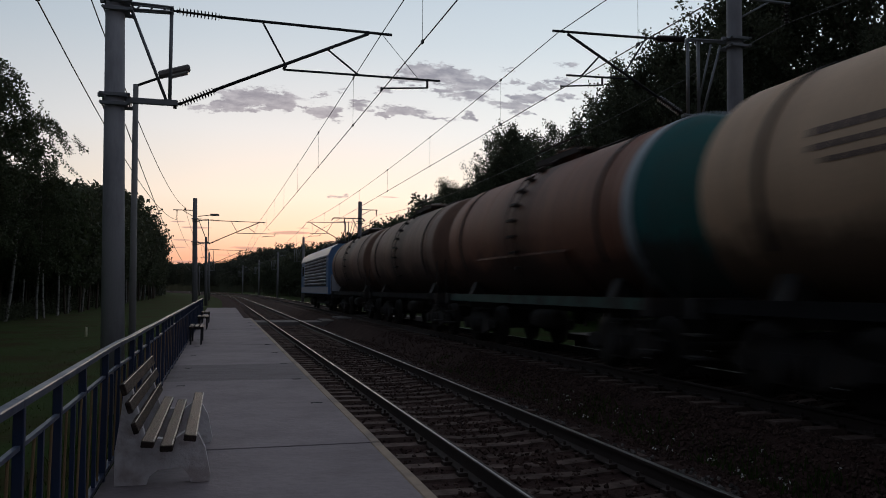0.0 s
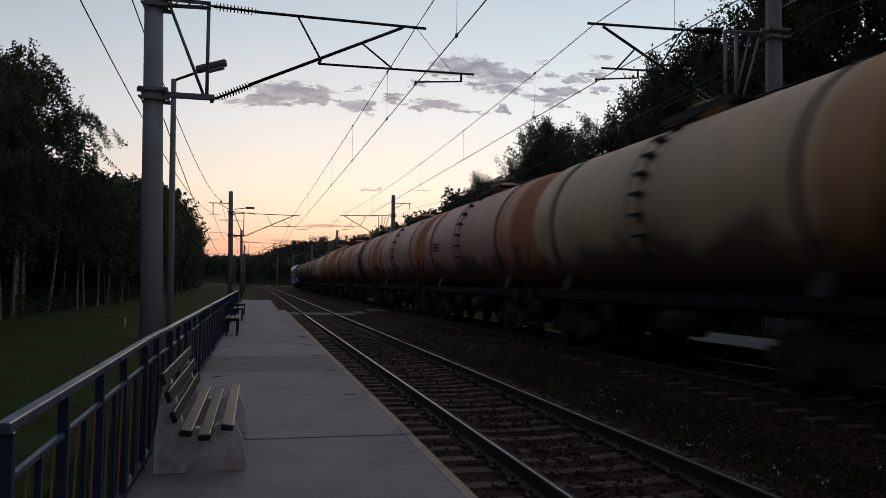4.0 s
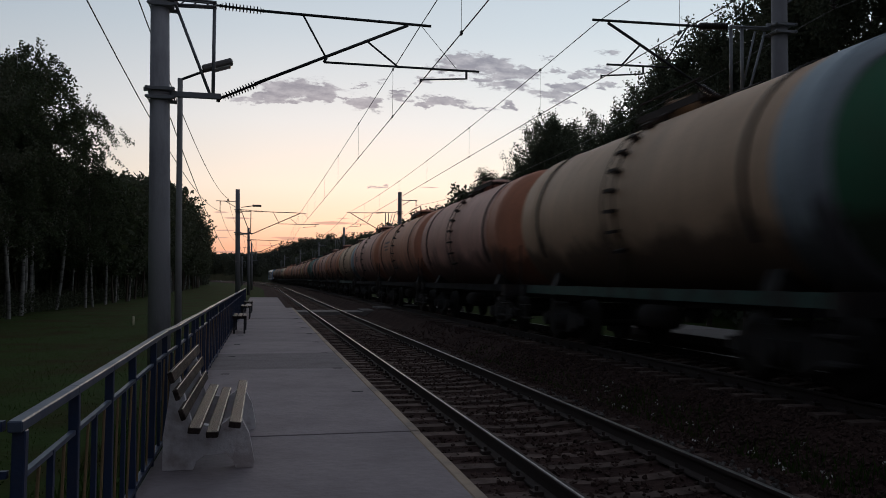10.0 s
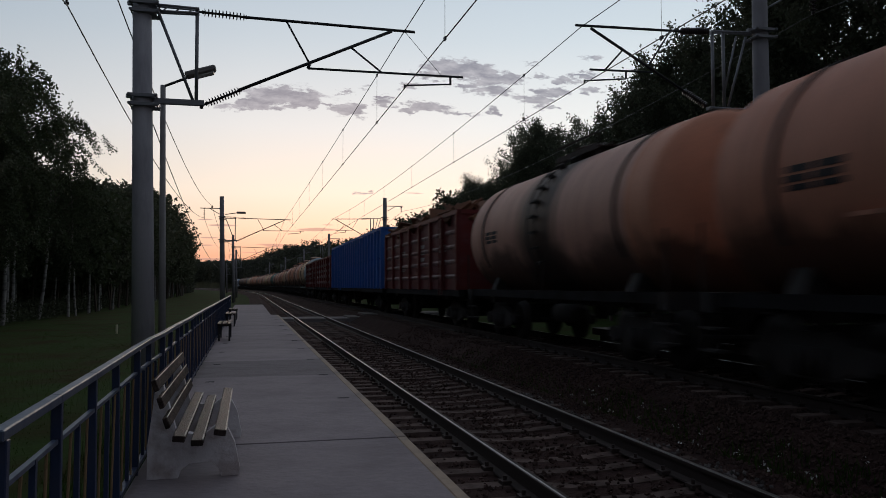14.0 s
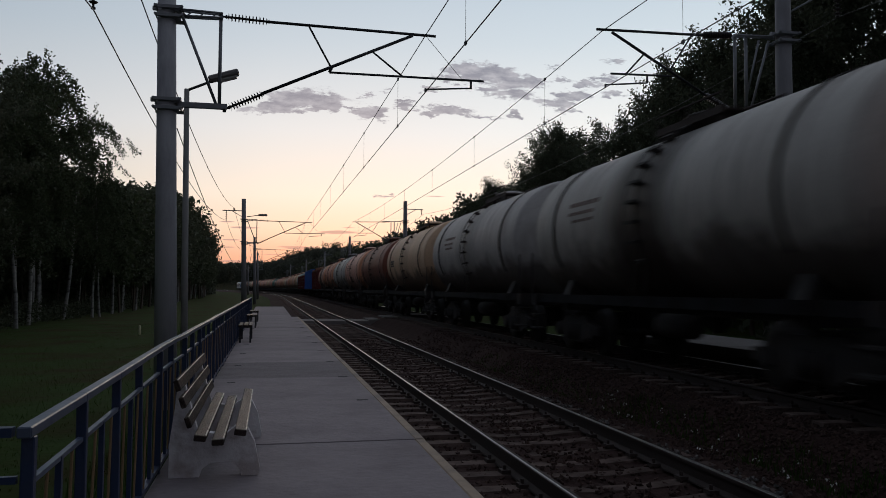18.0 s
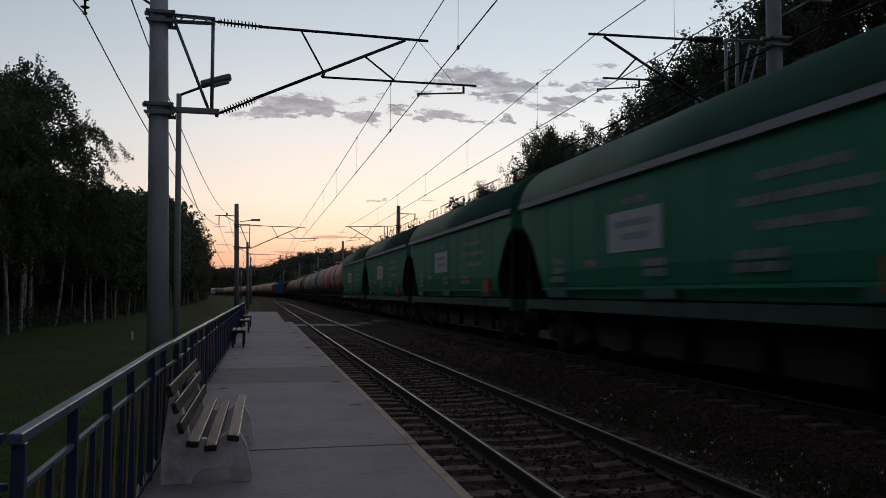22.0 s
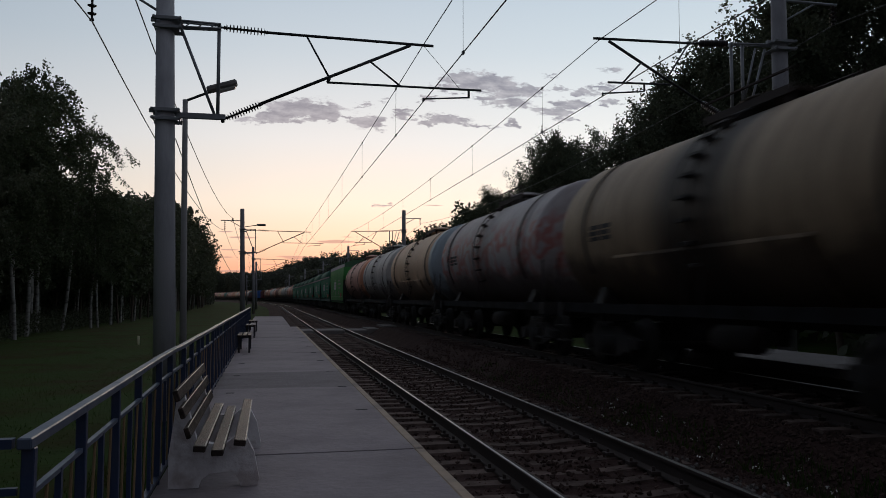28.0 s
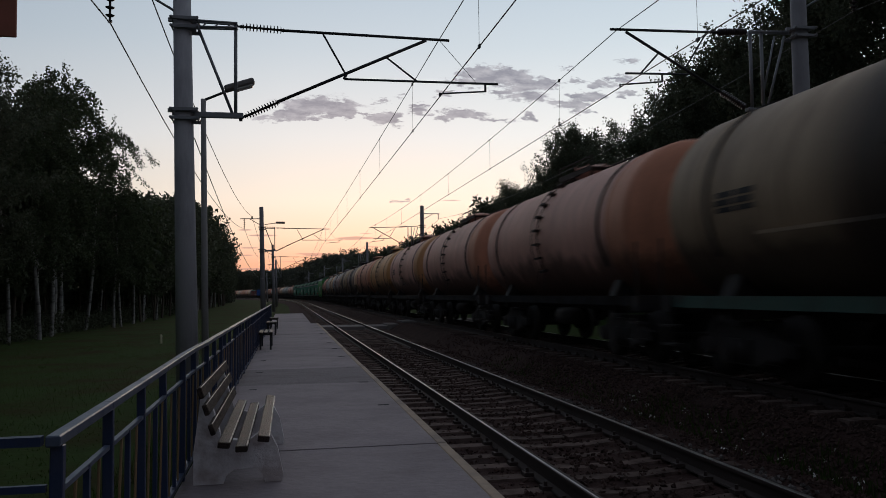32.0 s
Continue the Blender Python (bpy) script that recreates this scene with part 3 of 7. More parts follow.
def build_ground():
    xs = [-1500, -600, -250, -120, -70, -45, -32] + [-25 + 1.2 * i for i in range(20)] + [-1.2, 0.2, 1.6, 3.2, 5.2, 7.4, 9.5, 11, 12, 13.5, 15, 17, 20, 24, 30, 40, 60, 120, 300, 700, 1500]
    ys = [-1200, -500, -200, -90, -45, -25, -15] + [-10 + 1.5 * i for i in range(60)] + [82, 90, 100, 112, 125, 140, 160, 180, 205, 230, 260, 300, 340, 390, 450, 520, 600, 720, 900, 1200, 1700, 2500]
    verts, faces, k = [], [], len(xs)
    for y in ys:
        for x in xs:
            b = bend(min(y, 620))
            verts.append((x + b, y, ground_z(x, y)))
    for i in range(len(ys) - 1):
        for j in range(k - 1):
            a = i * k + j
            faces.append((a, a + 1, a + k + 1, a + k))
    ob = new("ground", raw("ground", verts, faces, GRASS_GROUND, True))
    tagged(ob, "rough dark green meadow grass beside the railway line", "ground", kind="structure")


build_ground()


def build_track(name, x, up, count, label):
    top = up - 0.18
    base = empty(name, Matrix.Identity(4), label, "railway track", kind="structure")
    prof = [(x - 3.0, -0.62), (x - 1.75, top - 0.02), (x - 1.4, top - 0.012), (x - 0.95, top - 0.018), (x - 0.55, top - 0.042), (x, top - 0.058), (x + 0.55, top - 0.042), (x + 0.95, top - 0.018), (x + 1.4, top - 0.012), (x + 1.75, top - 0.02), (x + 3.0, -0.62)]
    ys = [-150, -60, -20] + [-8 + 0.4 * i for i in range(120)] + steps(40.5, 640, 5, 12)
    part("ballast_bed", sweep("ballast_bed", prof, ys, BALLAST, 0.03), BALLAST, base, "dark brown crushed stone ballast")
    for side in (-1, 1):
        c = x + side * GAUGE
        rail = [(c - 0.075, up - 0.180), (c + 0.075, up - 0.180), (c + 0.07, up - 0.165), (c + 0.012, up - 0.145), (c + 0.012, up - 0.045), (c + 0.036, up - 0.035), (c + 0.036, up - 0.006), (c - 0.036, up - 0.006), (c - 0.036, up - 0.035), (c - 0.012, up - 0.045), (c - 0.012, up - 0.145), (c - 0.07, up - 0.165)]
        ob = part("rail", sweep("rail", rail, [-150, -40] + steps(-20, 640, 4, 8), RUST, closed=True), RUST, base, "rusty steel rail with a shiny worn head")
        w = 0.012 if side > 0 else -0.002
        head = [(c - 0.026, up - 0.006), (c + w, up - 0.006), (c + w - 0.003, up + 0.001), (c - 0.023, up + 0.001)]
        # near rail beside the train: shaded copy of the head, lost shine painted in
        hm = SHADED_HEAD if up > 0 and side < 0 else RAIL_HEAD
        part("running_surface", sweep("running_surface", head, [-150, -40] + steps(-20, 640, 4, 8), hm, closed=True), hm, ob, "worn rail head")

    def tie(bm):
        ends = [(-1.35, 0.0), (-0.95, 0.0), (-0.75, -0.012), (-0.3, -0.05), (0.3, -0.05), (0.75, -0.012), (0.95, 0.0), (1.35, 0.0)]
        rows = [[bm.verts.new((a, s * w, h)) for a, h in ends] for s, w, dz in ((-1, 0.15, -0.2), (-1, 0.10, 0), (1, 0.10, 0), (1, 0.15, -0.2))]
        for r, dz in zip(rows, (-0.2, 0, 0, -0.2)):
            for v in r:
                v.co.z += dz
        for r0, r1 in zip(rows, rows[1:]):
            for i in range(len(ends) - 1):
                bm.faces.new((r0[i], r0[i + 1], r1[i + 1], r1[i]))
        for i in (0, -1):
            bm.faces.new([r[i] for r in rows])
        return bm

    def clips(bm):
        for s in (-1, 1):
            for d in (-1, 1):
                cx = s * GAUGE + d * 0.11
                box(bm, cx - 0.045, cx + 0.045, -0.06, 0.06, 0, 0.035)
                tube(bm, (cx, 0, 0.03), (cx, 0, 0.075), 0.018, 6)
        return bm

    me, cl = shared("tie", tie, "sleeper"), shared("clips", clips, "rail_clips")
    rnd = random.Random(int(x * 10))
    pitch, far_v, far_f = 0.545, [], []
    for i in range(count):
        y = -6 + i * pitch
        m = pose(x + bend(y) + rnd.uniform(-0.02, 0.02), y, top + rnd.uniform(0.0, 0.02) + (0.012 if up > 0 else 0), 0, 0, rnd.uniform(-0.6, 0.6))
        ob = part("sleeper", me, SLEEPER, base, at=m)
        if y < 26:
            part("rail_clips", cl, RUST, ob)
    y = -6 + count * pitch
    while y < 420:
        b, k = bend(y), len(far_v)
        for s, w in ((-1, -1), (1, -1), (1, 1), (-1, 1)):
            far_v.append((x + b + 1.35 * s, y + 0.1 * w, top + 0.01))
        far_v += [(p[0], p[1], p[2] - 0.1) for p in far_v[k:k + 4]]
        far_f += [(k, k + 1, k + 2, k + 3), (k + 4, k + 5, k + 1, k), (k + 6, k + 7, k + 3, k + 2)]
        y += pitch
    part("far_sleepers", raw("far_sleepers", far_v, far_f, SLEEPER), SLEEPER, base)["kind"] = "stuff"


build_track("track_1", T1, 0.0, 240, "empty railway track on concrete sleepers with shiny rails")
build_track("track_2", T2, T2_UP, 150, "raised railway track on concrete sleepers carrying the train")


def bed_z(x, y):
    """Height of the ballast or ground at a place between and beside the tracks."""
    d1, d2 = abs(x - T1), abs(x - T2)
    if d1 < 1.75:
        return -0.225 if d1 < 0.6 else -0.195
    if d2 < 1.75:
        return T2_UP - (0.225 if d2 < 0.6 else 0.195)
    a, b = -0.2 - (d1 - 1.75) * 0.336, T2_UP - 0.2 - (d2 - 1.75) * 0.56
    return max(a, b, ground_z(x, y))


def stone_heap(name, places, lo, hi, mat, label, seed):
    rnd = random.Random(seed)
    verts, faces = [], []
    base = [Vector(p) for p in ((1, 0, 0), (-1, 0, 0), (0, 1, 0), (0, -1, 0), (0, 0, 1), (0, 0, -1))]
    tris = [(0, 2, 4), (2, 1, 4), (1, 3, 4), (3, 0, 4), (2, 0, 5), (1, 2, 5), (3, 1, 5), (0, 3, 5)]
    for x, y, z in places:
        q, s = Euler((rnd.random() * 6, rnd.random() * 6, rnd.random() * 6)).to_matrix(), rnd.uniform(lo, hi)
        k = len(verts)
        verts += [tuple(q @ (p * s * rnd.uniform(0.7, 1.25)) + Vector((x, y, z))) for p in base]
        faces += [tuple(i + k for i in t) for t in tris]
    ob = new(name, raw(name, verts, faces, mat))
    tagged(ob, label, "gravel", kind="stuff")


def build_stones():
    rnd = random.Random(5)
    places = []
    for _ in range(17000):
        y = 3.2 + 26 * rnd.random() ** 1.5
        x = rnd.uniform(1.5, 9.0)
        d1, d2 = abs(x - T1), abs(x - T2)
        z = bed_z(x, y)
        if min(abs(d1 - GAUGE), abs(d2 - GAUGE)) < 0.12:
            continue
        places.append((x, y, z + rnd.uniform(-0.005, 0.014)))
    for _ in range(7500):
        x, y = rnd.uniform(4.7, 6.35), 3.6 + 15 * rnd.random() ** 1.4
        places.append((x, y, bed_z(x, y) + rnd.uniform(-0.004, 0.012)))
    stone_heap("ballast_stones", places, 0.018, 0.038, STONES, "loose crushed brown stones between the sleepers and rails", 6)
    places = []
    while len(places) < 280:
        y = 4.5 + 16 * rnd.random() ** 1.2
        for _ in range(rnd.randint(1, 9)):
            places.append((T1 + GAUGE + 0.42 + abs(rnd.gauss(0, 0.10)), y + rnd.gauss(0, 0.12), -0.175 + rnd.random() * 0.012))
    stone_heap("pale_chippings", places, 0.014, 0.034, PALE_STONE, "pale stone chippings lying along the foot of the rail", 7)


build_stones()

# ---- platform ----
PX0, PX1, PZ, PITCH, JOINT = -0.80, 1.49, 0.20, 2.76, 7.55


def build_platform():
    base = empty("platform", Matrix.Identity(4), "low grey concrete platform of wide slabs with a worn painted edge", "platform", kind="structure")
    end = 63.0
    bm = bmesh.new()
    box(bm, PX0 + 0.15, PX1 - 0.18, -8, 40, -0.75, PZ - 0.19), box(bm, PX0 + 0.05, PX1 - 0.45, 40, end - 1, -0.75, PZ - 0.19)
    part("platform_wall", bm, KERB, base, "dark concrete foundation wall under the slabs")
    rnd = random.Random(3)

    def slab(bm):
        return box(bm, PX0, PX1 - 0.10, 0.0015, PITCH - 0.0015, PZ - 0.18, PZ, bevel=0.003)

    def edge(bm):
        return box(bm, PX1 - 0.10, PX1, 0.003, PITCH - 0.003, PZ - 0.18, PZ + 0.002, bevel=0.012)

    def pocket(bm):
        return box(bm, PX1 - 0.36, PX1 - 0.22, -0.05, 0.02, PZ - 0.02, PZ + 0.004)

    def end_slab(bm):
        return box(bm, PX0 - 0.12, PX1 - 0.36, 0.004, PITCH - 0.004, PZ - 0.18, PZ, bevel=0.006)

    def field_pocket(bm):
        return box(bm, PX0 + 0.22, PX0 + 0.34, PITCH - 0.60, PITCH - 0.53, PZ - 0.02, PZ + 0.003)
    fm, nm = shared("field_pocket", field_pocket, "lifting_pocket"), shared("end_slab", end_slab, "slab")
    sm, em, pm = shared("slab", slab, "slab"), shared("edge", edge, "edge_strip"), shared("pocket", pocket, "lifting_pocket")
    i = -5
    while JOINT + i * PITCH < end - 1:
        y = JOINT + i * PITCH
        m = pose(0, y, rnd.uniform(-0.006, 0.006), 0, rnd.uniform(-0.1, 0.1), 0)
        if y > 40:
            # the last slabs, past the foot crossing, are narrower and have no painted edge
            part("slab", nm, SLAB, base, "narrow unpainted end slab", m)
            i += 1
            continue
        ob = part("slab", sm, SLAB_ROUGH if i == 2 else SLAB, base, "coarser darker concrete slab" if i == 2 else "", m)
        part("edge_strip", em, EDGE_PAINT, ob, "ochre painted platform edge")
        if i != 0:
            part("lifting_pocket", pm, HOLE, ob, "dark lifting pocket")
        part("lifting_pocket", fm, HOLE, ob, "dark lifting pocket")
        i += 1


build_platform()


def build_far_platform():
    base = empty("platform_far", Matrix.Identity(4), "low pale concrete platform beyond the far track", "platform", kind="structure")
    z = T2_UP + 0.2
    bm = bmesh.new()
    box(bm, 9.25, 10.95, -60, 20.2, -0.8, z - 0.19)
    part("platform_wall", bm, KERB, base)

    def slab(bm):
        return box(bm, 9.1, 11.1, 0.012, PITCH - 0.012, z - 0.18, z, bevel=0.01)
    sm = shared("far_slab", slab, "slab")
    for i in range(24):
        part("slab", sm, SLAB_FAR, base, at=pose(0, 20.4 - (i + 1) * PITCH, 0))


build_far_platform()


def build_crossing():
    base = empty("foot_crossing", Matrix.Identity(4), "flat plank foot crossing laid over the tracks", "crossing", kind="structure")
    for x0, x1, z in ((1.30, 2.32, -0.05), (2.48, 3.92, -0.05), (4.08, 5.1, -0.06), (5.1, 5.9, 0.02), (5.9, 6.62, 0.16), (6.85, 8.25, 0.25), (8.45, 10.5, 0.2)):
        y = 41.8
        while y < 44.2:
            bm = bmesh.new()
            box(bm, x0, x1, y, y + 0.27, z - 0.35, z, bevel=0.01)
            part("board", bm, BOARD, base)
            y += 0.285


build_crossing()


# ---- fence ----
FX, FY0, FY1 = -0.793, 2.98, 40.5


def build_fence():
    base = empty("platform_fence", Matrix.Identity(4), "blue painted steel railing along the platform with worn bare top rail", "fence")
    zt = PZ + 0.948
    rnd = random.Random(8)

    def post(bm):
        return box(bm, -0.022, 0.022, -0.022, 0.022, 0, 0.93, bevel=0.004)

    def baluster(bm):
        return box(bm, -0.012, 0.012, -0.016, 0.016, 0.06, 0.755)

    def bar(bm):
        return tube(bm, (0, -0.05, 0.05), (0, 0.05, 0.75), 0.007, 6)
    pm, bmesh_, rm = shared("post", post, "post"), shared("baluster", baluster, "baluster"), shared("bar", bar, "rod")
    pitch, i = 0.865, 0
    pts = []
    while FY0 + i * pitch < FY1:
        y = FY0 + i * pitch
        dx, dz = rnd.uniform(-0.005, 0.005), rnd.uniform(-0.003, 0.003) + 0.034 * min(1.0, (y - FY0) / 3.5)
        part("post", pm, BLUE_PAINT, base, at=pose(FX + dx, y, PZ - 0.02 + dz, rnd.uniform(-1, 1), rnd.uniform(-1, 1), 0))
        pts.append((FX + dx, y, zt + dz))
        if y < 30:
            part("baluster", bmesh_, BLUE_PAINT, base, at=pose(FX, y + pitch * 0.5, PZ, rnd.uniform(-2, 2), 0, 0))
        if y < 22:
            for f in (0.24, 0.76):
                part("rod", rm, RUSTY_BAR, base, at=pose(FX, y + pitch * f, PZ, rnd.uniform(-3, 3), 0, 0))
        i += 1
    y = 22.1
    while y < FY1 - 0.6:
        part("baluster", bmesh_, BLUE_PAINT, base, at=pose(FX, y, PZ, rnd.uniform(-2, 2), 0, 0))
        y += pitch * 0.33
    for a, b in zip(pts, pts[1:]):
        bm = bmesh.new()
        m = Matrix.Translation(a) @ (Vector(b) - Vector(a)).to_track_quat("Y", "Z").to_matrix().to_4x4()
        d = (Vector(b) - Vector(a)).length
        box(bm, -0.025, 0.025, -0.035, d - 0.033, -0.04, 0.0, m, bevel=0.005)
        part("top_rail", bm, WORN_STEEL, base, "blue handrail worn to bare grey metal")
        if a[1] < 45:
            bm = bmesh.new()
            box(bm, -0.012, 0.012, 0.03, d - 0.03, -0.215, -0.195, m)
            part("middle_rail", bm, WORN_STEEL, base)
            bm = bmesh.new()
            box(bm, -0.02, 0.02, 0.03, d - 0.03, -0.93, -0.90, m)
            part("bottom_rail", bm, BLUE_PAINT, base)
    # the return beside the steps, square to the platform
    bm = bmesh.new()
    box(bm, FX - 2.4, FX - 0.045, FY0 - 0.022, FY0 + 0.022, zt - 0.035, zt - 0.002)
    part("top_rail", bm, BLUE_PAINT, base)
    bm = bmesh.new()
    box(bm, FX - 2.4, FX - 0.03, FY0 - 0.012, FY0 + 0.012, zt - 0.195, zt - 0.17)
    part("middle_rail", bm, BLUE_PAINT, base)
    for k in range(1, 4):
        bm = bmesh.new()
        box(bm, FX - 0.8 * k - 0.03, FX - 0.8 * k + 0.03, FY0 - 0.03, FY0 + 0.03, -0.75, zt - 0.05)
        part("post", bm, BLUE_PAINT, base)


build_fence()


# ---- benches ----
def build_bench():
    b = empty("bench", pose(0, 0, PZ), "slatted wooden bench on moulded concrete supports against the railing", "bench", "platform benches")
    out = [(-0.70, 0.0), (-0.48, 0.0), (-0.46, 0.06), (-0.40, 0.105), (-0.24, 0.115), (-0.19, 0.06), (-0.17, 0.0), (-0.045, 0.0), (-0.035, 0.05), (-0.075, 0.25), (-0.13, 0.36), (-0.20, 0.39), (-0.30, 0.31), (-0.42, 0.33), (-0.50, 0.36),
           (-0.545, 0.52), (-0.60, 0.72), (-0.645, 0.73), (-0.66, 0.55), (-0.70, 0.25)]
    for y in (6.38, 7.93):
        bm = bmesh.new()
        extrude(bm, out, y - 0.045, y + 0.045)
        part("support", bm, BENCH_CONCRETE, b, "chipped whitewashed concrete support")
    for x, z, a in ((-0.448, 0.362, 6), (-0.325, 0.330, 0), (-0.170, 0.395, 8)):
        bm = bmesh.new()
        box(bm, -0.042, 0.042, 5.92, 8.32, -0.022, 0.022, pose(x, 0, z, 0, a, 0), bevel=0.006)
        slat = part("seat_slat", bm, BENCH_SEAT, b, "worn brown seat board")
        bm = bmesh.new()
        box(bm, 0.031, 0.0435, 5.925, 8.315, 0.013, 0.0235, pose(x, 0, z, 0, a, 0), bevel=0.003)
        part("worn_edge_sheen", bm, WORN_EDGE_SHEEN, slat, "worn edge with a pale painted sheen")
    for x, z in ((-0.530, 0.475), (-0.570, 0.615), (-0.608, 0.735)):
        bm = bmesh.new()
        box(bm, -0.018, 0.018, 5.92, 8.32, -0.04, 0.04, pose(x, 0, z, 0, -18, 0), bevel=0.006)
        slat = part("back_slat", bm, BENCH_WOOD, b, "dark brown back board")
        bm = bmesh.new()
        box(bm, 0.010, 0.0195, 5.925, 8.315, 0.034, 0.0415, pose(x, 0, z, 0, -18, 0), bevel=0.003)
        part("worn_edge_sheen", bm, WORN_EDGE_SHEEN, slat, "worn edge with a pale painted sheen")
    return b


bench = build_bench()


def build_plain_bench():
    b = empty("bench", pose(0, 21.5, PZ), "backless slatted bench on black steel legs beside the railing", "bench", "platform benches")
    for x in (-0.70, -0.57, -0.44):
        bm = bmesh.new()
        box(bm, x - 0.05, x + 0.05, 0, 1.8, 0.42, 0.46, bevel=0.006)
        part("seat_slat", bm, BENCH_SEAT, b, "worn brown seat board")
    for y in (0.12, 1.68):
        for x in (-0.70, -0.44):
            bm = bmesh.new()
            box(bm, x - 0.022, x + 0.022, y - 0.022, y + 0.022, 0, 0.40)
            part("leg", bm, DARK_STEEL, b)
        bm = bmesh.new()
        box(bm, -0.74, -0.40, y - 0.022, y + 0.022, 0.385, 0.42)
        part("crossbar", bm, DARK_STEEL, b)
    return b


plain = build_plain_bench()
for y in (29.3, 34.6):
    copy_thing(plain, pose(0, y, PZ))


# ---- overhead line masts ----
def insulator(bm, a, b, n=12, r=0.085):
    """One turned porcelain body: a rod with thin sheds and metal end caps."""
    a, b = Vector(a), Vector(b)
    length = (b - a).length
    prof = [(0, 0.02), (0.01, r * 0.5), (0.05, r * 0.5), (0.055, 0.022)]
    for i in range(n):
        c = length * (i + 0.9) / (n + 0.8)
        prof += [(c - 0.012, 0.024), (c - 0.010, r), (c + 0.010, r * 0.75), (c + 0.012, 0.024)]
    prof += [(length - 0.055, 0.022), (length - 0.05, r * 0.5), (length - 0.01, r * 0.5), (length, 0.02)]
    prof.sort(key=lambda p: p[0])
    before = len(bm.verts)
    lathe(bm, prof, 12, "Z")
    bm.verts.ensure_lookup_table()
    m = Matrix.Translation(a) @ (b - a).to_track_quat("Z", "Y").to_matrix().to_4x4()
    for v in list(bm.verts)[before:]:
        v.co = m @ v.co
    return bm


def collar(bm, z, r):
    """Two bolted bands with channel irons before and behind the shaft."""
    for dz in (0.04, -0.13):
        lathe(bm, [(z + dz - 0.04, r + 0.012), (z + dz + 0.04, r + 0.012)], 18, "Z")
        for sy in (-1, 1):
            y0, y1 = sorted((sy * (r - 0.02), sy * (r + 0.05)))
            box(bm, -r - (0.08 if dz > 0 else 0.05), r + (0.05 if dz > 0 else 0.08), y0, y1, z + dz - 0.03, z + dz + 0.03)
        for sx in (-1, 1):
            x = sx * (r + 0.045)
            tube(bm, (x, -r - 0.10, z + dz), (x, r + 0.10, z + dz), 0.016, 6)
            for sy in (-1, 1):
                tube(bm, (x, sy * (r + 0.05), z + dz), (x, sy * (r + 0.075), z + dz), 0.032, 6)
    box(bm, -r - 0.13, -r - 0.02, -0.04, 0.04, z + 0.02, z + 0.09)
    return bm


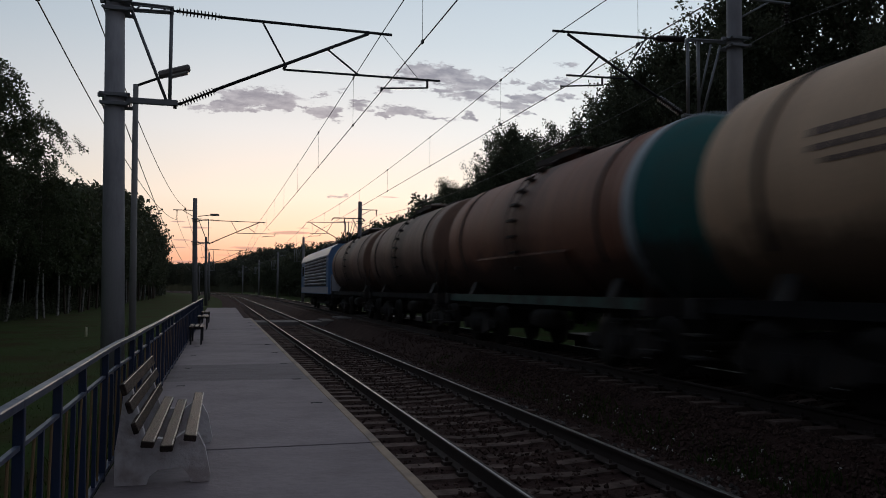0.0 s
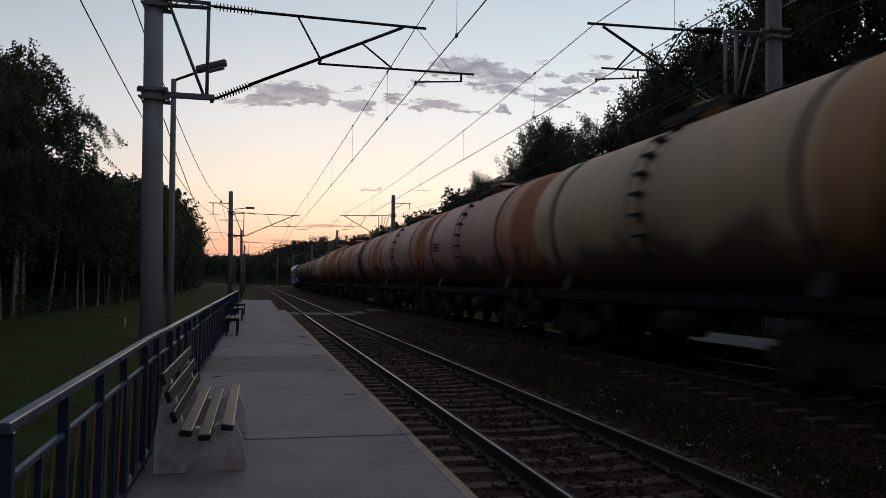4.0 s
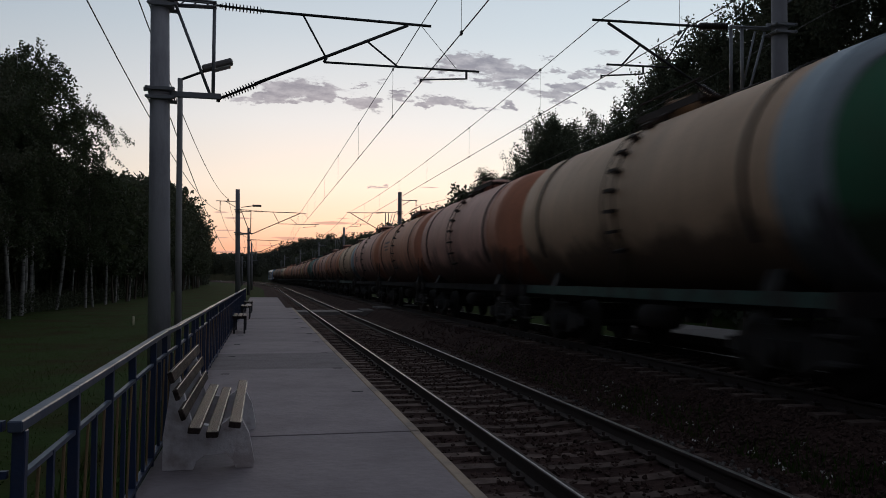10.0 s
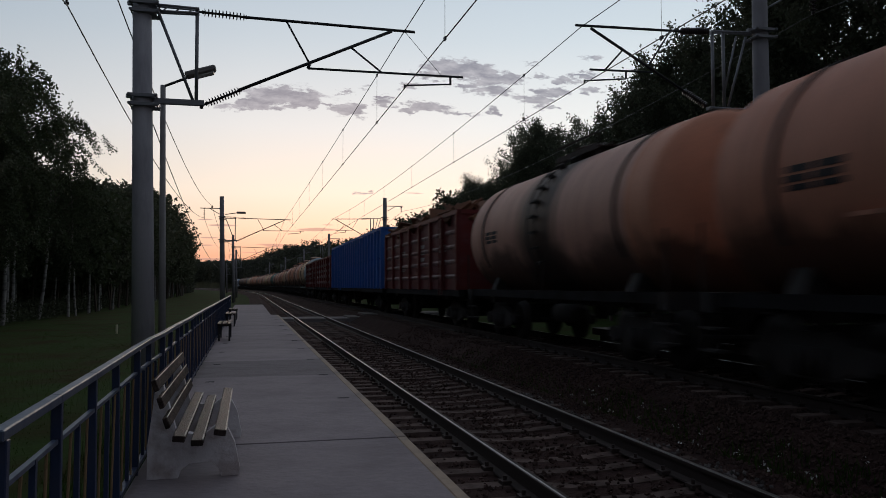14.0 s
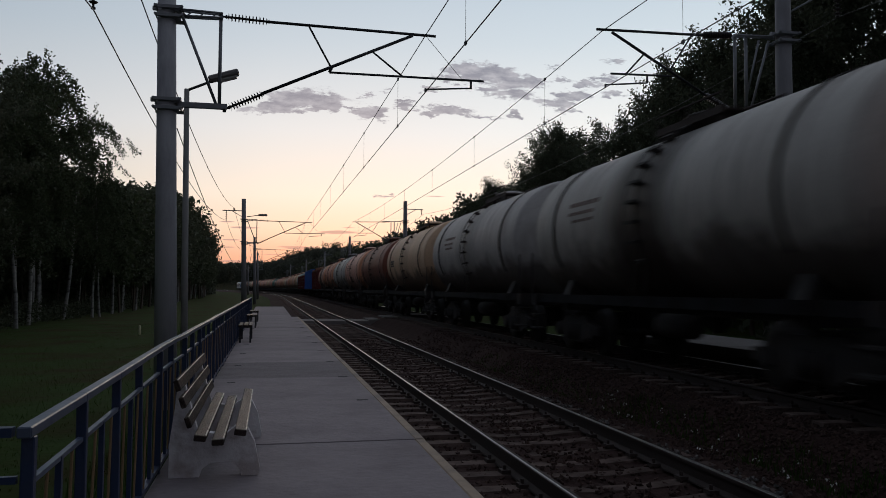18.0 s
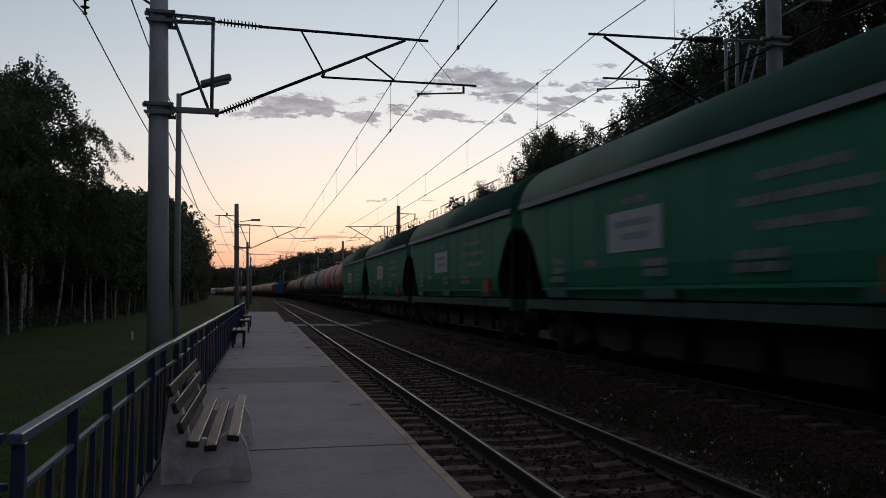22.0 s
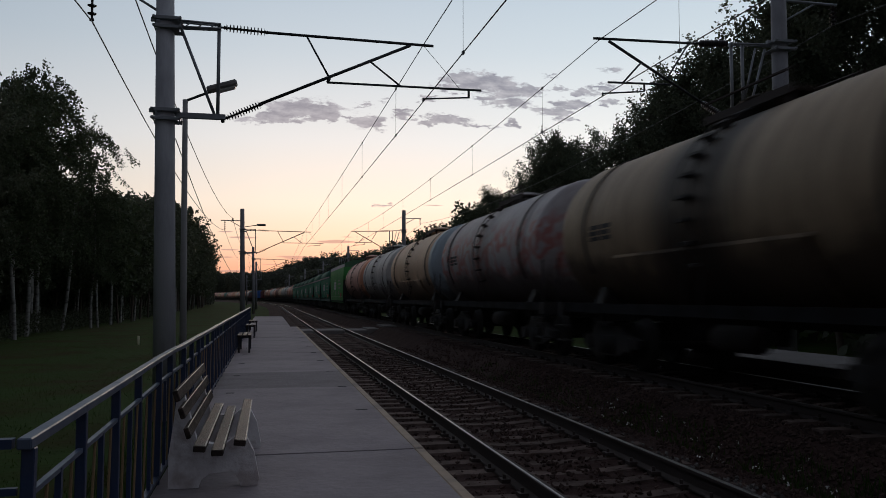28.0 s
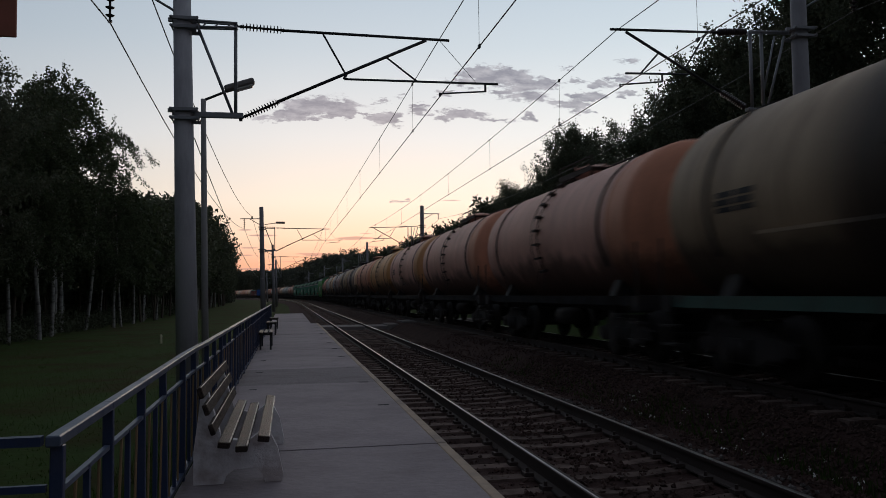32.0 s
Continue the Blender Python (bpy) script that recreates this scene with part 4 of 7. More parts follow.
def build_mast_left():
    b = empty("catenary_mast", pose(-1.98, 16.45, 0), "tall grey concrete mast with a steel bracket arm over the track", "mast", "catenary masts")
    X, Z = 1.98, 0.0

    def p(x, z, y=0.0):
        return (x * 0.99 + X, y, 1.615 + (z - 1.615) * 0.99)
    bm = bmesh.new()
    tube(bm, (0.08, 0, -1.4), (-0.09, 0, 8.75), 0.225, 20, 0.165)
    part("shaft", bm, POLE_LIT, b, "weathered grey concrete shaft")
    for z in (7.07, 5.25):
        bm = bmesh.new()
        collar(bm, z, 0.20)
        part("clamp", bm, GALV, b)
    bm = bmesh.new()
    for y in (-0.06, 0.06):
        tube(bm, p(-1.8, 7.18, y), p(-0.98, 7.16, y), 0.022), tube(bm, p(-1.8, 7.05, y), p(-0.98, 7.07, y), 0.022)
    for k in range(3):
        tube(bm, p(-1.7 + 0.24 * k, 7.05), p(-1.58 + 0.24 * k, 7.17), 0.015)
    part("upper_bracket", bm, GALV, b)
    bm = bmesh.new()
    box(bm, 0.18, 1.12, -0.06, -0.03, 5.18, 5.28), box(bm, 0.18, 1.12, 0.03, 0.06, 5.18, 5.28)
    part("lower_bracket", bm, GALV, b)
    bm = bmesh.new()
    tube(bm, p(-1.02, 7.16), p(-1.02, 5.24), 0.035), tube(bm, p(-1.76, 7.05), p(-1.08, 5.30), 0.03)
    part("brace", bm, GALV, b)
    for a, c in (((-0.93, 7.11), (-0.05, 7.07)), ((-0.85, 5.25), (-0.15, 5.58))):
        bm = bmesh.new()
        insulator(bm, p(*a), p(*c))
        part("insulator", bm, INSULATOR, b, "ribbed brown insulator")
    for a, c in (((-1.02, 7.11), (-0.90, 7.11)), ((-0.92, 5.22), (-0.83, 5.26))):
        bm = bmesh.new()
        tube(bm, p(*a), p(*c), 0.022, 6), tube(bm, p(a[0], a[1] - 0.06), p(a[0], a[1] + 0.06), 0.035, 8)
        part("link", bm, DARK_STEEL, b)
    bm = bmesh.new()
    tube(bm, p(-0.1, 7.07), p(3.42, 7.02), 0.03)
    part("top_tube", bm, DARK_STEEL, b)
    bm = bmesh.new()
    tube(bm, p(-0.2, 5.57), p(2.92, 7.0), 0.033)
    part("cantilever_tube", bm, DARK_STEEL, b)
    for a, c in (((0.73, 7.06), (1.22, 6.18)), ((2.07, 6.59), (2.72, 6.1))):
        bm = bmesh.new()
        tube(bm, p(*a), p(*c), 0.02)
        part("stay", bm, DARK_STEEL, b)
    bm = bmesh.new()
    tube(bm, p(1.17, 6.1), p(4.48, 6.11), 0.024)
    tube(bm, p(1.17, 6.1), p(1.22, 6.2), 0.03)
    part("registration_tube", bm, DARK_STEEL, b)
    bm = bmesh.new()
    tube(bm, p(4.2, 6.11), p(4.2, 5.93), 0.025), tube(bm, p(4.2, 5.94), p(3.2, 5.86), 0.018), tube(bm, p(3.2, 5.88), p(3.2, 5.80), 0.02)
    part("steady_arm", bm, DARK_STEEL, b)
    bm = bmesh.new()
    tube(bm, p(3.2, 7.02), p(4.0, 6.12), 0.006)
    part("hanger", bm, WIRE, b)
    # field-side crossarm for the feeders
    bm = bmesh.new()
    tube(bm, p(-3.75, 7.85), p(-1.98, 7.85), 0.035), tube(bm, p(-3.0, 7.83), p(-2.1, 7.3), 0.025)
    part("crossarm", bm, GALV, b)
    for x, z0, z1 in ((-3.44, 7.83, 7.06), (-2.83, 7.87, 8.06)):
        bm = bmesh.new()
        insulator(bm, p(x, z0), p(x, z1), 4, 0.09)
        part("insulator", bm, INSULATOR, b, "ribbed brown insulator")
    return b


mast = build_mast_left()
for y in (-33.5, 66.5, 116.5, 166.5, 216.5, 266.5):
    far = copy_thing(mast, pose(-1.98 + bend(y), y, 0))
    # far shafts swap to the darker copy, painted as silhouettes
    for child in far.children:
        if child.name.startswith("shaft"):
            child.material_slots[0].link = "OBJECT"
            child.material_slots[0].material = POLE_CONCRETE


def build_mast_right():
    b = empty("catenary_mast", pose(11.5, 16.2, 0), "grey concrete mast by the wood with a steel bracket arm", "mast", "catenary masts")

    def p(x, z, y=0.0):
        return (x * 0.988 - 11.5, y, 1.615 + (z - 1.615) * 0.988)
    bm = bmesh.new()
    lathe(bm, [(-1.4, 0.225), (9.2, 0.165)], 20, "Z")
    part("shaft", bm, POLE_CONCRETE, b, "weathered grey concrete shaft")
    for z in (7.45, 5.70):
        bm = bmesh.new()
        collar(bm, z, 0.20)
        part("clamp", bm, GALV, b)
    for za, zb, xb, r in ((7.50, 7.46, 10.35, 0.025), (5.68, 5.68, 10.25, 0.03)):
        bm = bmesh.new()
        for y in (-0.06, 0.06):
            tube(bm, p(11.3, za, y), p(xb, zb, y), r)
        box(bm, p(xb, zb)[0], p(xb, zb)[0] + 0.05, -0.085, 0.085, p(xb, zb)[2] - 0.035, p(xb, zb)[2] + 0.035)
        part("bracket", bm, GALV, b)
    bm = bmesh.new()
    for x in (10.38, 10.66):
        tube(bm, p(x, 7.5), p(x, 5.68), 0.04)
    tube(bm, p(11.25, 7.4), p(10.75, 5.7), 0.03), tube(bm, p(11.0, 7.4), p(10.68, 6.1), 0.025)
    part("brace", bm, GALV, b)
    for a, c in (((10.3, 7.47), (9.55, 7.42)), ((10.2, 5.72), (9.6, 6.06))):
        bm = bmesh.new()
        insulator(bm, p(*a), p(*c))
        part("insulator", bm, INSULATOR, b, "ribbed brown insulator")
    bm = bmesh.new()
    tube(bm, p(9.6, 7.42), p(7.0, 7.37), 0.03)
    part("top_tube", bm, DARK_STEEL, b)
    bm = bmesh.new()
    tube(bm, p(9.62, 6.05), p(7.36, 7.33), 0.033)
    part("cantilever_tube", bm, DARK_STEEL, b)
    for a, c in (((8.14, 6.9), (7.68, 6.4)), ((9.3, 7.4), (8.75, 6.55))):
        bm = bmesh.new()
        tube(bm, p(*a), p(*c), 0.02)
        part("stay", bm, DARK_STEEL, b)
    bm = bmesh.new()
    tube(bm, p(8.85, 6.43), p(7.33, 6.4), 0.024)
    part("registration_tube", bm, DARK_STEEL, b)
    bm = bmesh.new()
    tube(bm, p(8.2, 6.4), p(8.2, 6.24), 0.025), tube(bm, p(8.2, 6.24), p(7.2, 6.14), 0.018), tube(bm, p(7.2, 6.16), p(7.2, 6.08), 0.02)
    part("steady_arm", bm, DARK_STEEL, b)
    bm = bmesh.new()
    tube(bm, p(11.5, 8.6), p(13.2, 8.6), 0.035), tube(bm, p(11.6, 8.0), p(12.6, 8.58), 0.025)
    part("crossarm", bm, GALV, b)
    bm = bmesh.new()
    insulator(bm, p(13.1, 8.58), p(13.1, 8.1), 4, 0.09)
    part("insulator", bm, INSULATOR, b, "ribbed brown insulator")
    return b


mast_r = build_mast_right()
for y in (-33.5, 69.0, 118.5, 168.5, 218.5, 268.5):
    copy_thing(mast_r, pose(11.5 + bend(y), y, 0))


# ---- wires ----
def wire(name, pts, r, label, category, group=""):
    bm = bmesh.new()
    for a, b in zip(pts, pts[1:]):
        tube(bm, a, b, r, 5, caps=False)
    return tagged(part(name, bm, WIRE), label, category, group)


def span(x0, z0, y0, x1, z1, y1, sag, n=14):
    out = []
    for i in range(n + 1):
        s = i / n
        out.append((x0 + (x1 - x0) * s, y0 + (y1 - y0) * s, z0 + (z1 - z0) * s - 4 * sag * s * (1 - s)))
    return out


def build_wires():
    left, right = [-33.5, 16.5, 66.5, 116.5, 166.5, 216.5, 266.5], [-33.5, 16.4, 69.0, 118.5, 168.5, 218.5, 268.5]
    for ys, x, zc, zm, zig in ((left, T1 - 0.03, 5.76, 6.98, 1.0), (right, 7.12, 6.03, 7.33, 0.3)):
        con, mes, drops = [], [], []
        for k, (a, b) in enumerate(zip(ys, ys[1:])):
            off = (0.15, 0.0, -0.3, 0.1, -0.15, 0.1, -0.15)
            xa, xb = x + bend(a) + off[k] * zig, x + bend(b) + off[k + 1] * zig
            c, m = span(xa, zc, a, xb, zc, b, 0.03), span(xa, zm, a, xb, zm, b, 0.10 if zig > 0.5 else 0.42)
            con += c if not con else c[1:]
            mes += m if not mes else m[1:]
            if k < 4:
                drops += [(c[i], m[i]) for i in (1, 3, 5, 7, 9, 11, 13)]
        wire("contact_wire", con, 0.011, "thin contact wire hung over the track", "wire", "contact wires")
        wire("messenger_wire", mes, 0.010, "thin sagging messenger wire above the contact wire", "wire", "messenger wires")
        for a, b in drops:
            ob = wire("dropper", [a, b], 0.004, "thin vertical dropper between two overhead wires", "wire", "droppers")
            for q in (a, b):
                bm = bmesh.new()
                box(bm, q[0] - 0.016, q[0] + 0.016, q[1] - 0.05, q[1] + 0.05, q[2] - 0.03, q[2] + 0.03)
                part("clip", bm, DARK_STEEL, ob)
    for x, z, sag in ((-3.4, 7.0, 0.9), (-2.8, 8.0, 0.92)):
        pts = []
        for a, b in zip(left, left[1:]):
            s = span(x + bend(a), z, a, x + bend(b), z, b, sag)
            pts += s if not pts else s[1:]
        wire("feeder_wire", pts, 0.015, "sagging feeder wire on the masts' field side", "wire", "feeder wires")
    wire("supply_cable", span(-1.8, 4.75, 16.4, -1.85 + bend(66.4), 3.0, 66.4, 0.9), 0.010, "slack dark supply cable slung from mast to mast", "wire")
    pts = []
    for a, b in zip(right, right[1:]):
        s = span(13.1 + bend(a), 8.1, a, 13.1 + bend(b), 8.1, b, 0.8)
        pts += s if not pts else s[1:]
    wire("feeder_wire", pts, 0.011, "sagging feeder wire beside the wood", "wire", "feeder wires")


build_wires()


# ---- lamp posts ----
def build_lamp():
    b = empty("street_lamp", pose(-1.66, 17.3, 0), "slim grey steel lamp post with an angled luminaire, unlit", "lamp")
    bm = bmesh.new()
    tube(bm, (0, 0, -0.8), (-0.06, 0, 5.75), 0.078, 12, 0.052)
    part("post", bm, LAMP_POST, b)
    bm = bmesh.new()
    tube(bm, (-0.06, 0, 5.72), (0.45, 0, 5.95), 0.028)
    part("arm", bm, DARK_STEEL, b)
    head = bmesh.new()
    m = pose(0.68, 0, 6.03, 0, -18, 0)
    box(head, -0.31, 0.33, -0.13, 0.13, -0.02, 0.10, m, bevel=0.03)
    h = part("luminaire", head, LAMP_BODY, b)
    bm = bmesh.new()
    box(bm, -0.1, 0.27, -0.10, 0.10, -0.07, -0.022, m, bevel=0.02)
    part("glass", bm, LAMP_GLASS, h)
    b2 = empty("mast_lamp", pose(-1.8, 66.3, 7.3), "unlit luminaire on a short arm clamped to a mast", "lamp")
    bm = bmesh.new()
    tube(bm, (0, 0, 0), (1.0, 0, 0.15), 0.03)
    part("arm", bm, DARK_STEEL, b2)
    bm = bmesh.new()
    box(bm, 0.9, 1.6, -0.14, 0.14, 0.08, 0.24, bevel=0.03)
    part("luminaire", bm, LAMP_BODY, b2)


build_lamp()


def build_sign():
    b = empty("station_sign", pose(-3.35, 9.0, 0), "red-brown board on a steel post beside the platform", "sign")
    bm = bmesh.new()
    tube(bm, (-0.6, 0.05, -0.8), (-0.6, 0.05, 5.3), 0.05, 10)
    part("post", bm, GALV, b)
    bm = bmesh.new()
    box(bm, -1.2, 0.55, -0.02, 0.02, 4.38, 5.2, bevel=0.006)
    part("board", bm, SIGN_RED, b)


build_sign()


def build_marker():
    b = empty("marker_post", pose(-6.6, 45, -0.9), "short pale yellow marker post in the grass", "post")
    bm = bmesh.new()
    lathe(bm, [(-0.3, 0.06), (0.48, 0.06), (0.52, 0.03)], 10, "Z")
    part("shaft", bm, YELLOW_POST, b)


build_marker()


# ---- trees ----
def leaf_cloud(rnd, centres, per, size, spread, lump=0.42):
    """Many small leaf blades scattered in clumps round the given places."""
    k = len(centres) * per
    c = np.repeat(np.array(centres), per, axis=0)
    g = np.random.default_rng(rnd.randrange(10 ** 6))
    way = g.normal(0, 1, (k, 3))
    way /= np.linalg.norm(way, axis=1)[:, None]
    pos = c + way * (1.95 * g.random(k)[:, None] ** lump) * np.array(spread)
    a = g.normal(0, 1, (k, 3))
    a /= np.linalg.norm(a, axis=1)[:, None]
    b = np.cross(a, g.normal(0, 1, (k, 3)))
    b /= np.linalg.norm(b, axis=1)[:, None]
    s = (size * g.uniform(0.6, 1.3, k))[:, None]
    quad = np.stack([pos - a * s, pos + b * s * 0.6, pos + a * s, pos - b * s * 0.6], axis=1).reshape(-1, 3)
    faces = np.arange(4 * k).reshape(-1, 4)
    return quad.tolist(), faces.tolist()


def build_tree(kind, height, seed, dense=True):
    """A tapered trunk, limbs and a crown of leafy sprays: hanging on a birch, upright on the others."""
    rnd = random.Random(seed)
    birch = kind == "birch"
    label = "slender birch with pale bark and drooping fine leaves" if birch else "dense dark green broadleaf tree of the wood" if kind == "broadleaf" else "tall pine with a dark needle crown on a bare trunk"
    name = {"birch": "birch_tree", "broadleaf": "broadleaf_tree", "pine": "pine_tree"}[kind]
    t = empty(name, pose(0, 0, -50), label, "tree", "trees of the wood")
    bm = bmesh.new()
    lean = Vector((rnd.uniform(-0.05, 0.05), rnd.uniform(-0.05, 0.05), 1)) * height
    pts, n = [], 7
    for i in range(n + 1):
        s = i / n
        pts.append(lean * s * 0.96 + Vector((0.7 * math.sin(4 * s + seed), 0.7 * math.cos(3.1 * s + seed), 0)) * s)
    r0 = 0.07 + height * 0.0045
    for i in range(n):
        tube(bm, pts[i], pts[i + 1], max(0.03, r0 * (1 - i / n * 0.9)), 7, max(0.02, r0 * (1 - (i + 1) / n * 0.9)), caps=False)
    part("trunk", bm, BIRCH_BARK if birch else BARK, t, "white peeling birch bark" if birch else "")
    limbs, tips, core = bmesh.new(), [], []
    low = {"birch": 0.30, "broadleaf": 0.22, "pine": 0.42}[kind]
    wide = {"birch": 0.19, "broadleaf": 0.21, "pine": 0.15}[kind] * height
    count = 28 if birch else 34
    for i in range(count):
        s = low + (0.96 - low) * (i + rnd.random()) / count
        base = lean * s * 0.96
        f = (s - low) / (1 - low)
        reach = wide * (math.sin(math.pi * min(1, 0.18 + f * 0.80)) ** 0.8) * rnd.uniform(0.5, 1.15)
        a = i * 2.4 + rnd.uniform(-0.5, 0.5)
        rise = rnd.uniform(0.25, 0.8) if kind != "pine" else rnd.uniform(-0.1, 0.3)
        mid = base + Vector((math.cos(a) * reach * 0.55, math.sin(a) * reach * 0.55, reach * rise))
        tip = base + Vector((math.cos(a) * reach, math.sin(a) * reach, reach * rise * (0.9 if birch else 1.4)))
        tube(limbs, base, mid, 0.05 * (1.2 - s), 4, 0.03 * (1.2 - s), caps=False), tube(limbs, mid, tip, 0.03 * (1.2 - s), 4, 0.008, caps=False)
        for q in (0.3, 0.5, 0.65, 0.8, 0.92, 1.0):
            c = base.lerp(mid, q * 2) if q < 0.5 else mid.lerp(tip, q * 2 - 1)
            c = c + Vector((rnd.uniform(-0.5, 0.5), rnd.uniform(-0.5, 0.5), rnd.uniform(-0.4, 0.4)))
            if q < 0.7:
                core.append(tuple(c))
            # a spray: a string of small clumps along one twig
            out = Vector((math.cos(a) + rnd.uniform(-0.8, 0.8), math.sin(a) + rnd.uniform(-0.8, 0.8), 0)) * 0.16
            drop = -rnd.uniform(0.16, 0.30) if birch else rnd.uniform(0.10, 0.28)
            end = c
            for k in range(5):
                p = c + out * k + Vector((0, 0, drop * k))
                tips.append(tuple(p))
                end = p
            if dense:
                tube(limbs, c, end, 0.010, 3, 0.004, caps=False)
    for k in range(5):
        tips.append(tuple(lean * (0.93 + 0.018 * k)))
    part("branch", limbs, BARK, t)["kind"] = "stuff"
    spread = (0.12, 0.12, 0.17) if birch else (0.17, 0.17, 0.22)
    if dense:
        v, f = leaf_cloud(rnd, tips, 15 if birch else 20, 0.085 if birch else 0.078, spread, 0.5)
        cv, cf = leaf_cloud(rnd, core, 8 if birch else 14, 0.11 if birch else 0.115, (0.42, 0.42, 0.40))
    else:
        v, f = leaf_cloud(rnd, tips[::2], 4, 0.24, (0.22, 0.22, 0.26), 0.5)
        cv, cf = leaf_cloud(rnd, core, 8, 0.32, (0.42, 0.42, 0.40))
    k = len(v)
    v, f = v + cv, f + [[i + k for i in q] for q in cf]
    part("crown", raw("crown", v, f, LEAF if birch else LEAF_DARK), LEAF, t)
    return t


def build_woods():
    rnd = random.Random(11)
    kinds = [build_tree("birch", 15.5, 1), build_tree("birch", 17.5, 2), build_tree("birch", 14.0, 3), build_tree("broadleaf", 13.5, 4), build_tree("broadleaf", 15.0, 5), build_tree("broadleaf", 12.0, 6), build_tree("pine", 16.0, 7)]
    kinds += [build_tree("birch", 15.5, 1, False), build_tree("birch", 17.5, 2, False), build_tree("birch", 14.0, 3, False), build_tree("broadleaf", 13.5, 4, False), build_tree("broadleaf", 15.0, 5, False), build_tree("broadleaf", 12.0, 6, False), build_tree("pine", 16.0, 7, False)]
    used = set()

    tall = (15.5, 17.5, 14.0, 13.5, 15.0, 12.0, 16.0)

    def plant(i, x, y, height):
        front = -17.5 < x - bend(y) < 24 and y < 78
        k = height / (tall[i] * 1.07)
        i = i if front else i + 7
        m = pose(x, y, ground_z(x, y) - 0.15, rnd.uniform(-3.5, 3.5), rnd.uniform(-3.5, 3.5), rnd.uniform(0, 360))
        t = kinds[i] if i not in used else copy_thing(kinds[i], m)
        if i not in used:
            used.add(i)
            t.matrix_basis = m
        t.scale = (k, k, k)

    def skyline(marks, y):
        for (ya, ha), (yb, hb) in zip(marks, marks[1:]):
            if y <= yb:
                return ha + (hb - ha) * max(0.0, y - ya) / (yb - ya)
        return marks[-1][1]
    meadow = [(36, 15.0), (47, 15.2), (54, 16.2), (58, 19.6), (63, 21.6), (66.5, 21.2), (68.5, 18.0), (72.5, 13.5), (92, 14.3), (112, 16.8), (142, 19.2), (162, 19.4), (206, 17.6), (260, 15.0)]
    beyond = [(20, 17.0), (28, 17.3), (33, 15.8), (40, 15.0), (45.3, 14.3), (45.8, 11.0), (51.2, 11.4), (51.8, 13.6), (54, 15.3), (57, 16.0), (60, 14.8), (62.5, 13.4), (65, 12.4), (75, 12.7), (86, 12.3), (97, 11.8), (200, 12.8)]

    def behind(marks, edge, x, y):
        # rows deeper in the wood stay below the line that its edge draws against the sky
        r = edge / abs(x)
        return min(15.0, 1.6 + (skyline(marks, y * r) - 2.6) / r * 0.86)

    # edge of the wood on the meadow side
    y = 36.0
    while y < 300:
        i = rnd.choice((0, 3, 2, 4, 1, 3)) if y < 57 else rnd.choice((0, 1, 2, 1)) if y < 77 else rnd.choice((0, 2, 3, 4, 5, 4))
        plant(i, -15.2 + rnd.uniform(-1.5, 1.0) + bend(y), y, skyline(meadow, y) * rnd.uniform(0.95, 1.02))
        y += rnd.uniform(2.4, 3.6) if y < 110 else rnd.uniform(3.5, 6)
    for gap, x0 in ((3.4, -19.5), (4.4, -24.5)):
        y = 34.0
        while y < 290:
            plant(rnd.choice((0, 1, 3, 4, 4, 5, 4)), x0 + rnd.uniform(-1.8, 1.8) + bend(y), y, behind(meadow, 15.2, x0, y) * rnd.uniform(0.92, 1.0))
            y += gap * rnd.uniform(0.7, 1.4) * (1 if y < 120 else 1.8)
    # edge of the wood beyond the far track
    y = 22.0
    while y < 330:
        plant(rnd.choice((3, 4, 5, 4, 4, 3)), 21.8 + rnd.uniform(-0.6, 0.6) + bend(y), y, skyline(beyond, y) * rnd.uniform(0.96, 1.02))
        y += rnd.uniform(1.9, 2.9) if y < 110 else rnd.uniform(4, 7)
    y = 22.0
    while y < 260:
        plant(rnd.choice((3, 3, 4, 5, 4)), 26 + rnd.uniform(-1.4, 1.4) + bend(y), y, behind(beyond, 21.8, 26, y) * rnd.uniform(0.95, 1.0))
        y += 3.4 * rnd.uniform(0.7, 1.4) * (1 if y < 120 else 1.8)


build_woods()


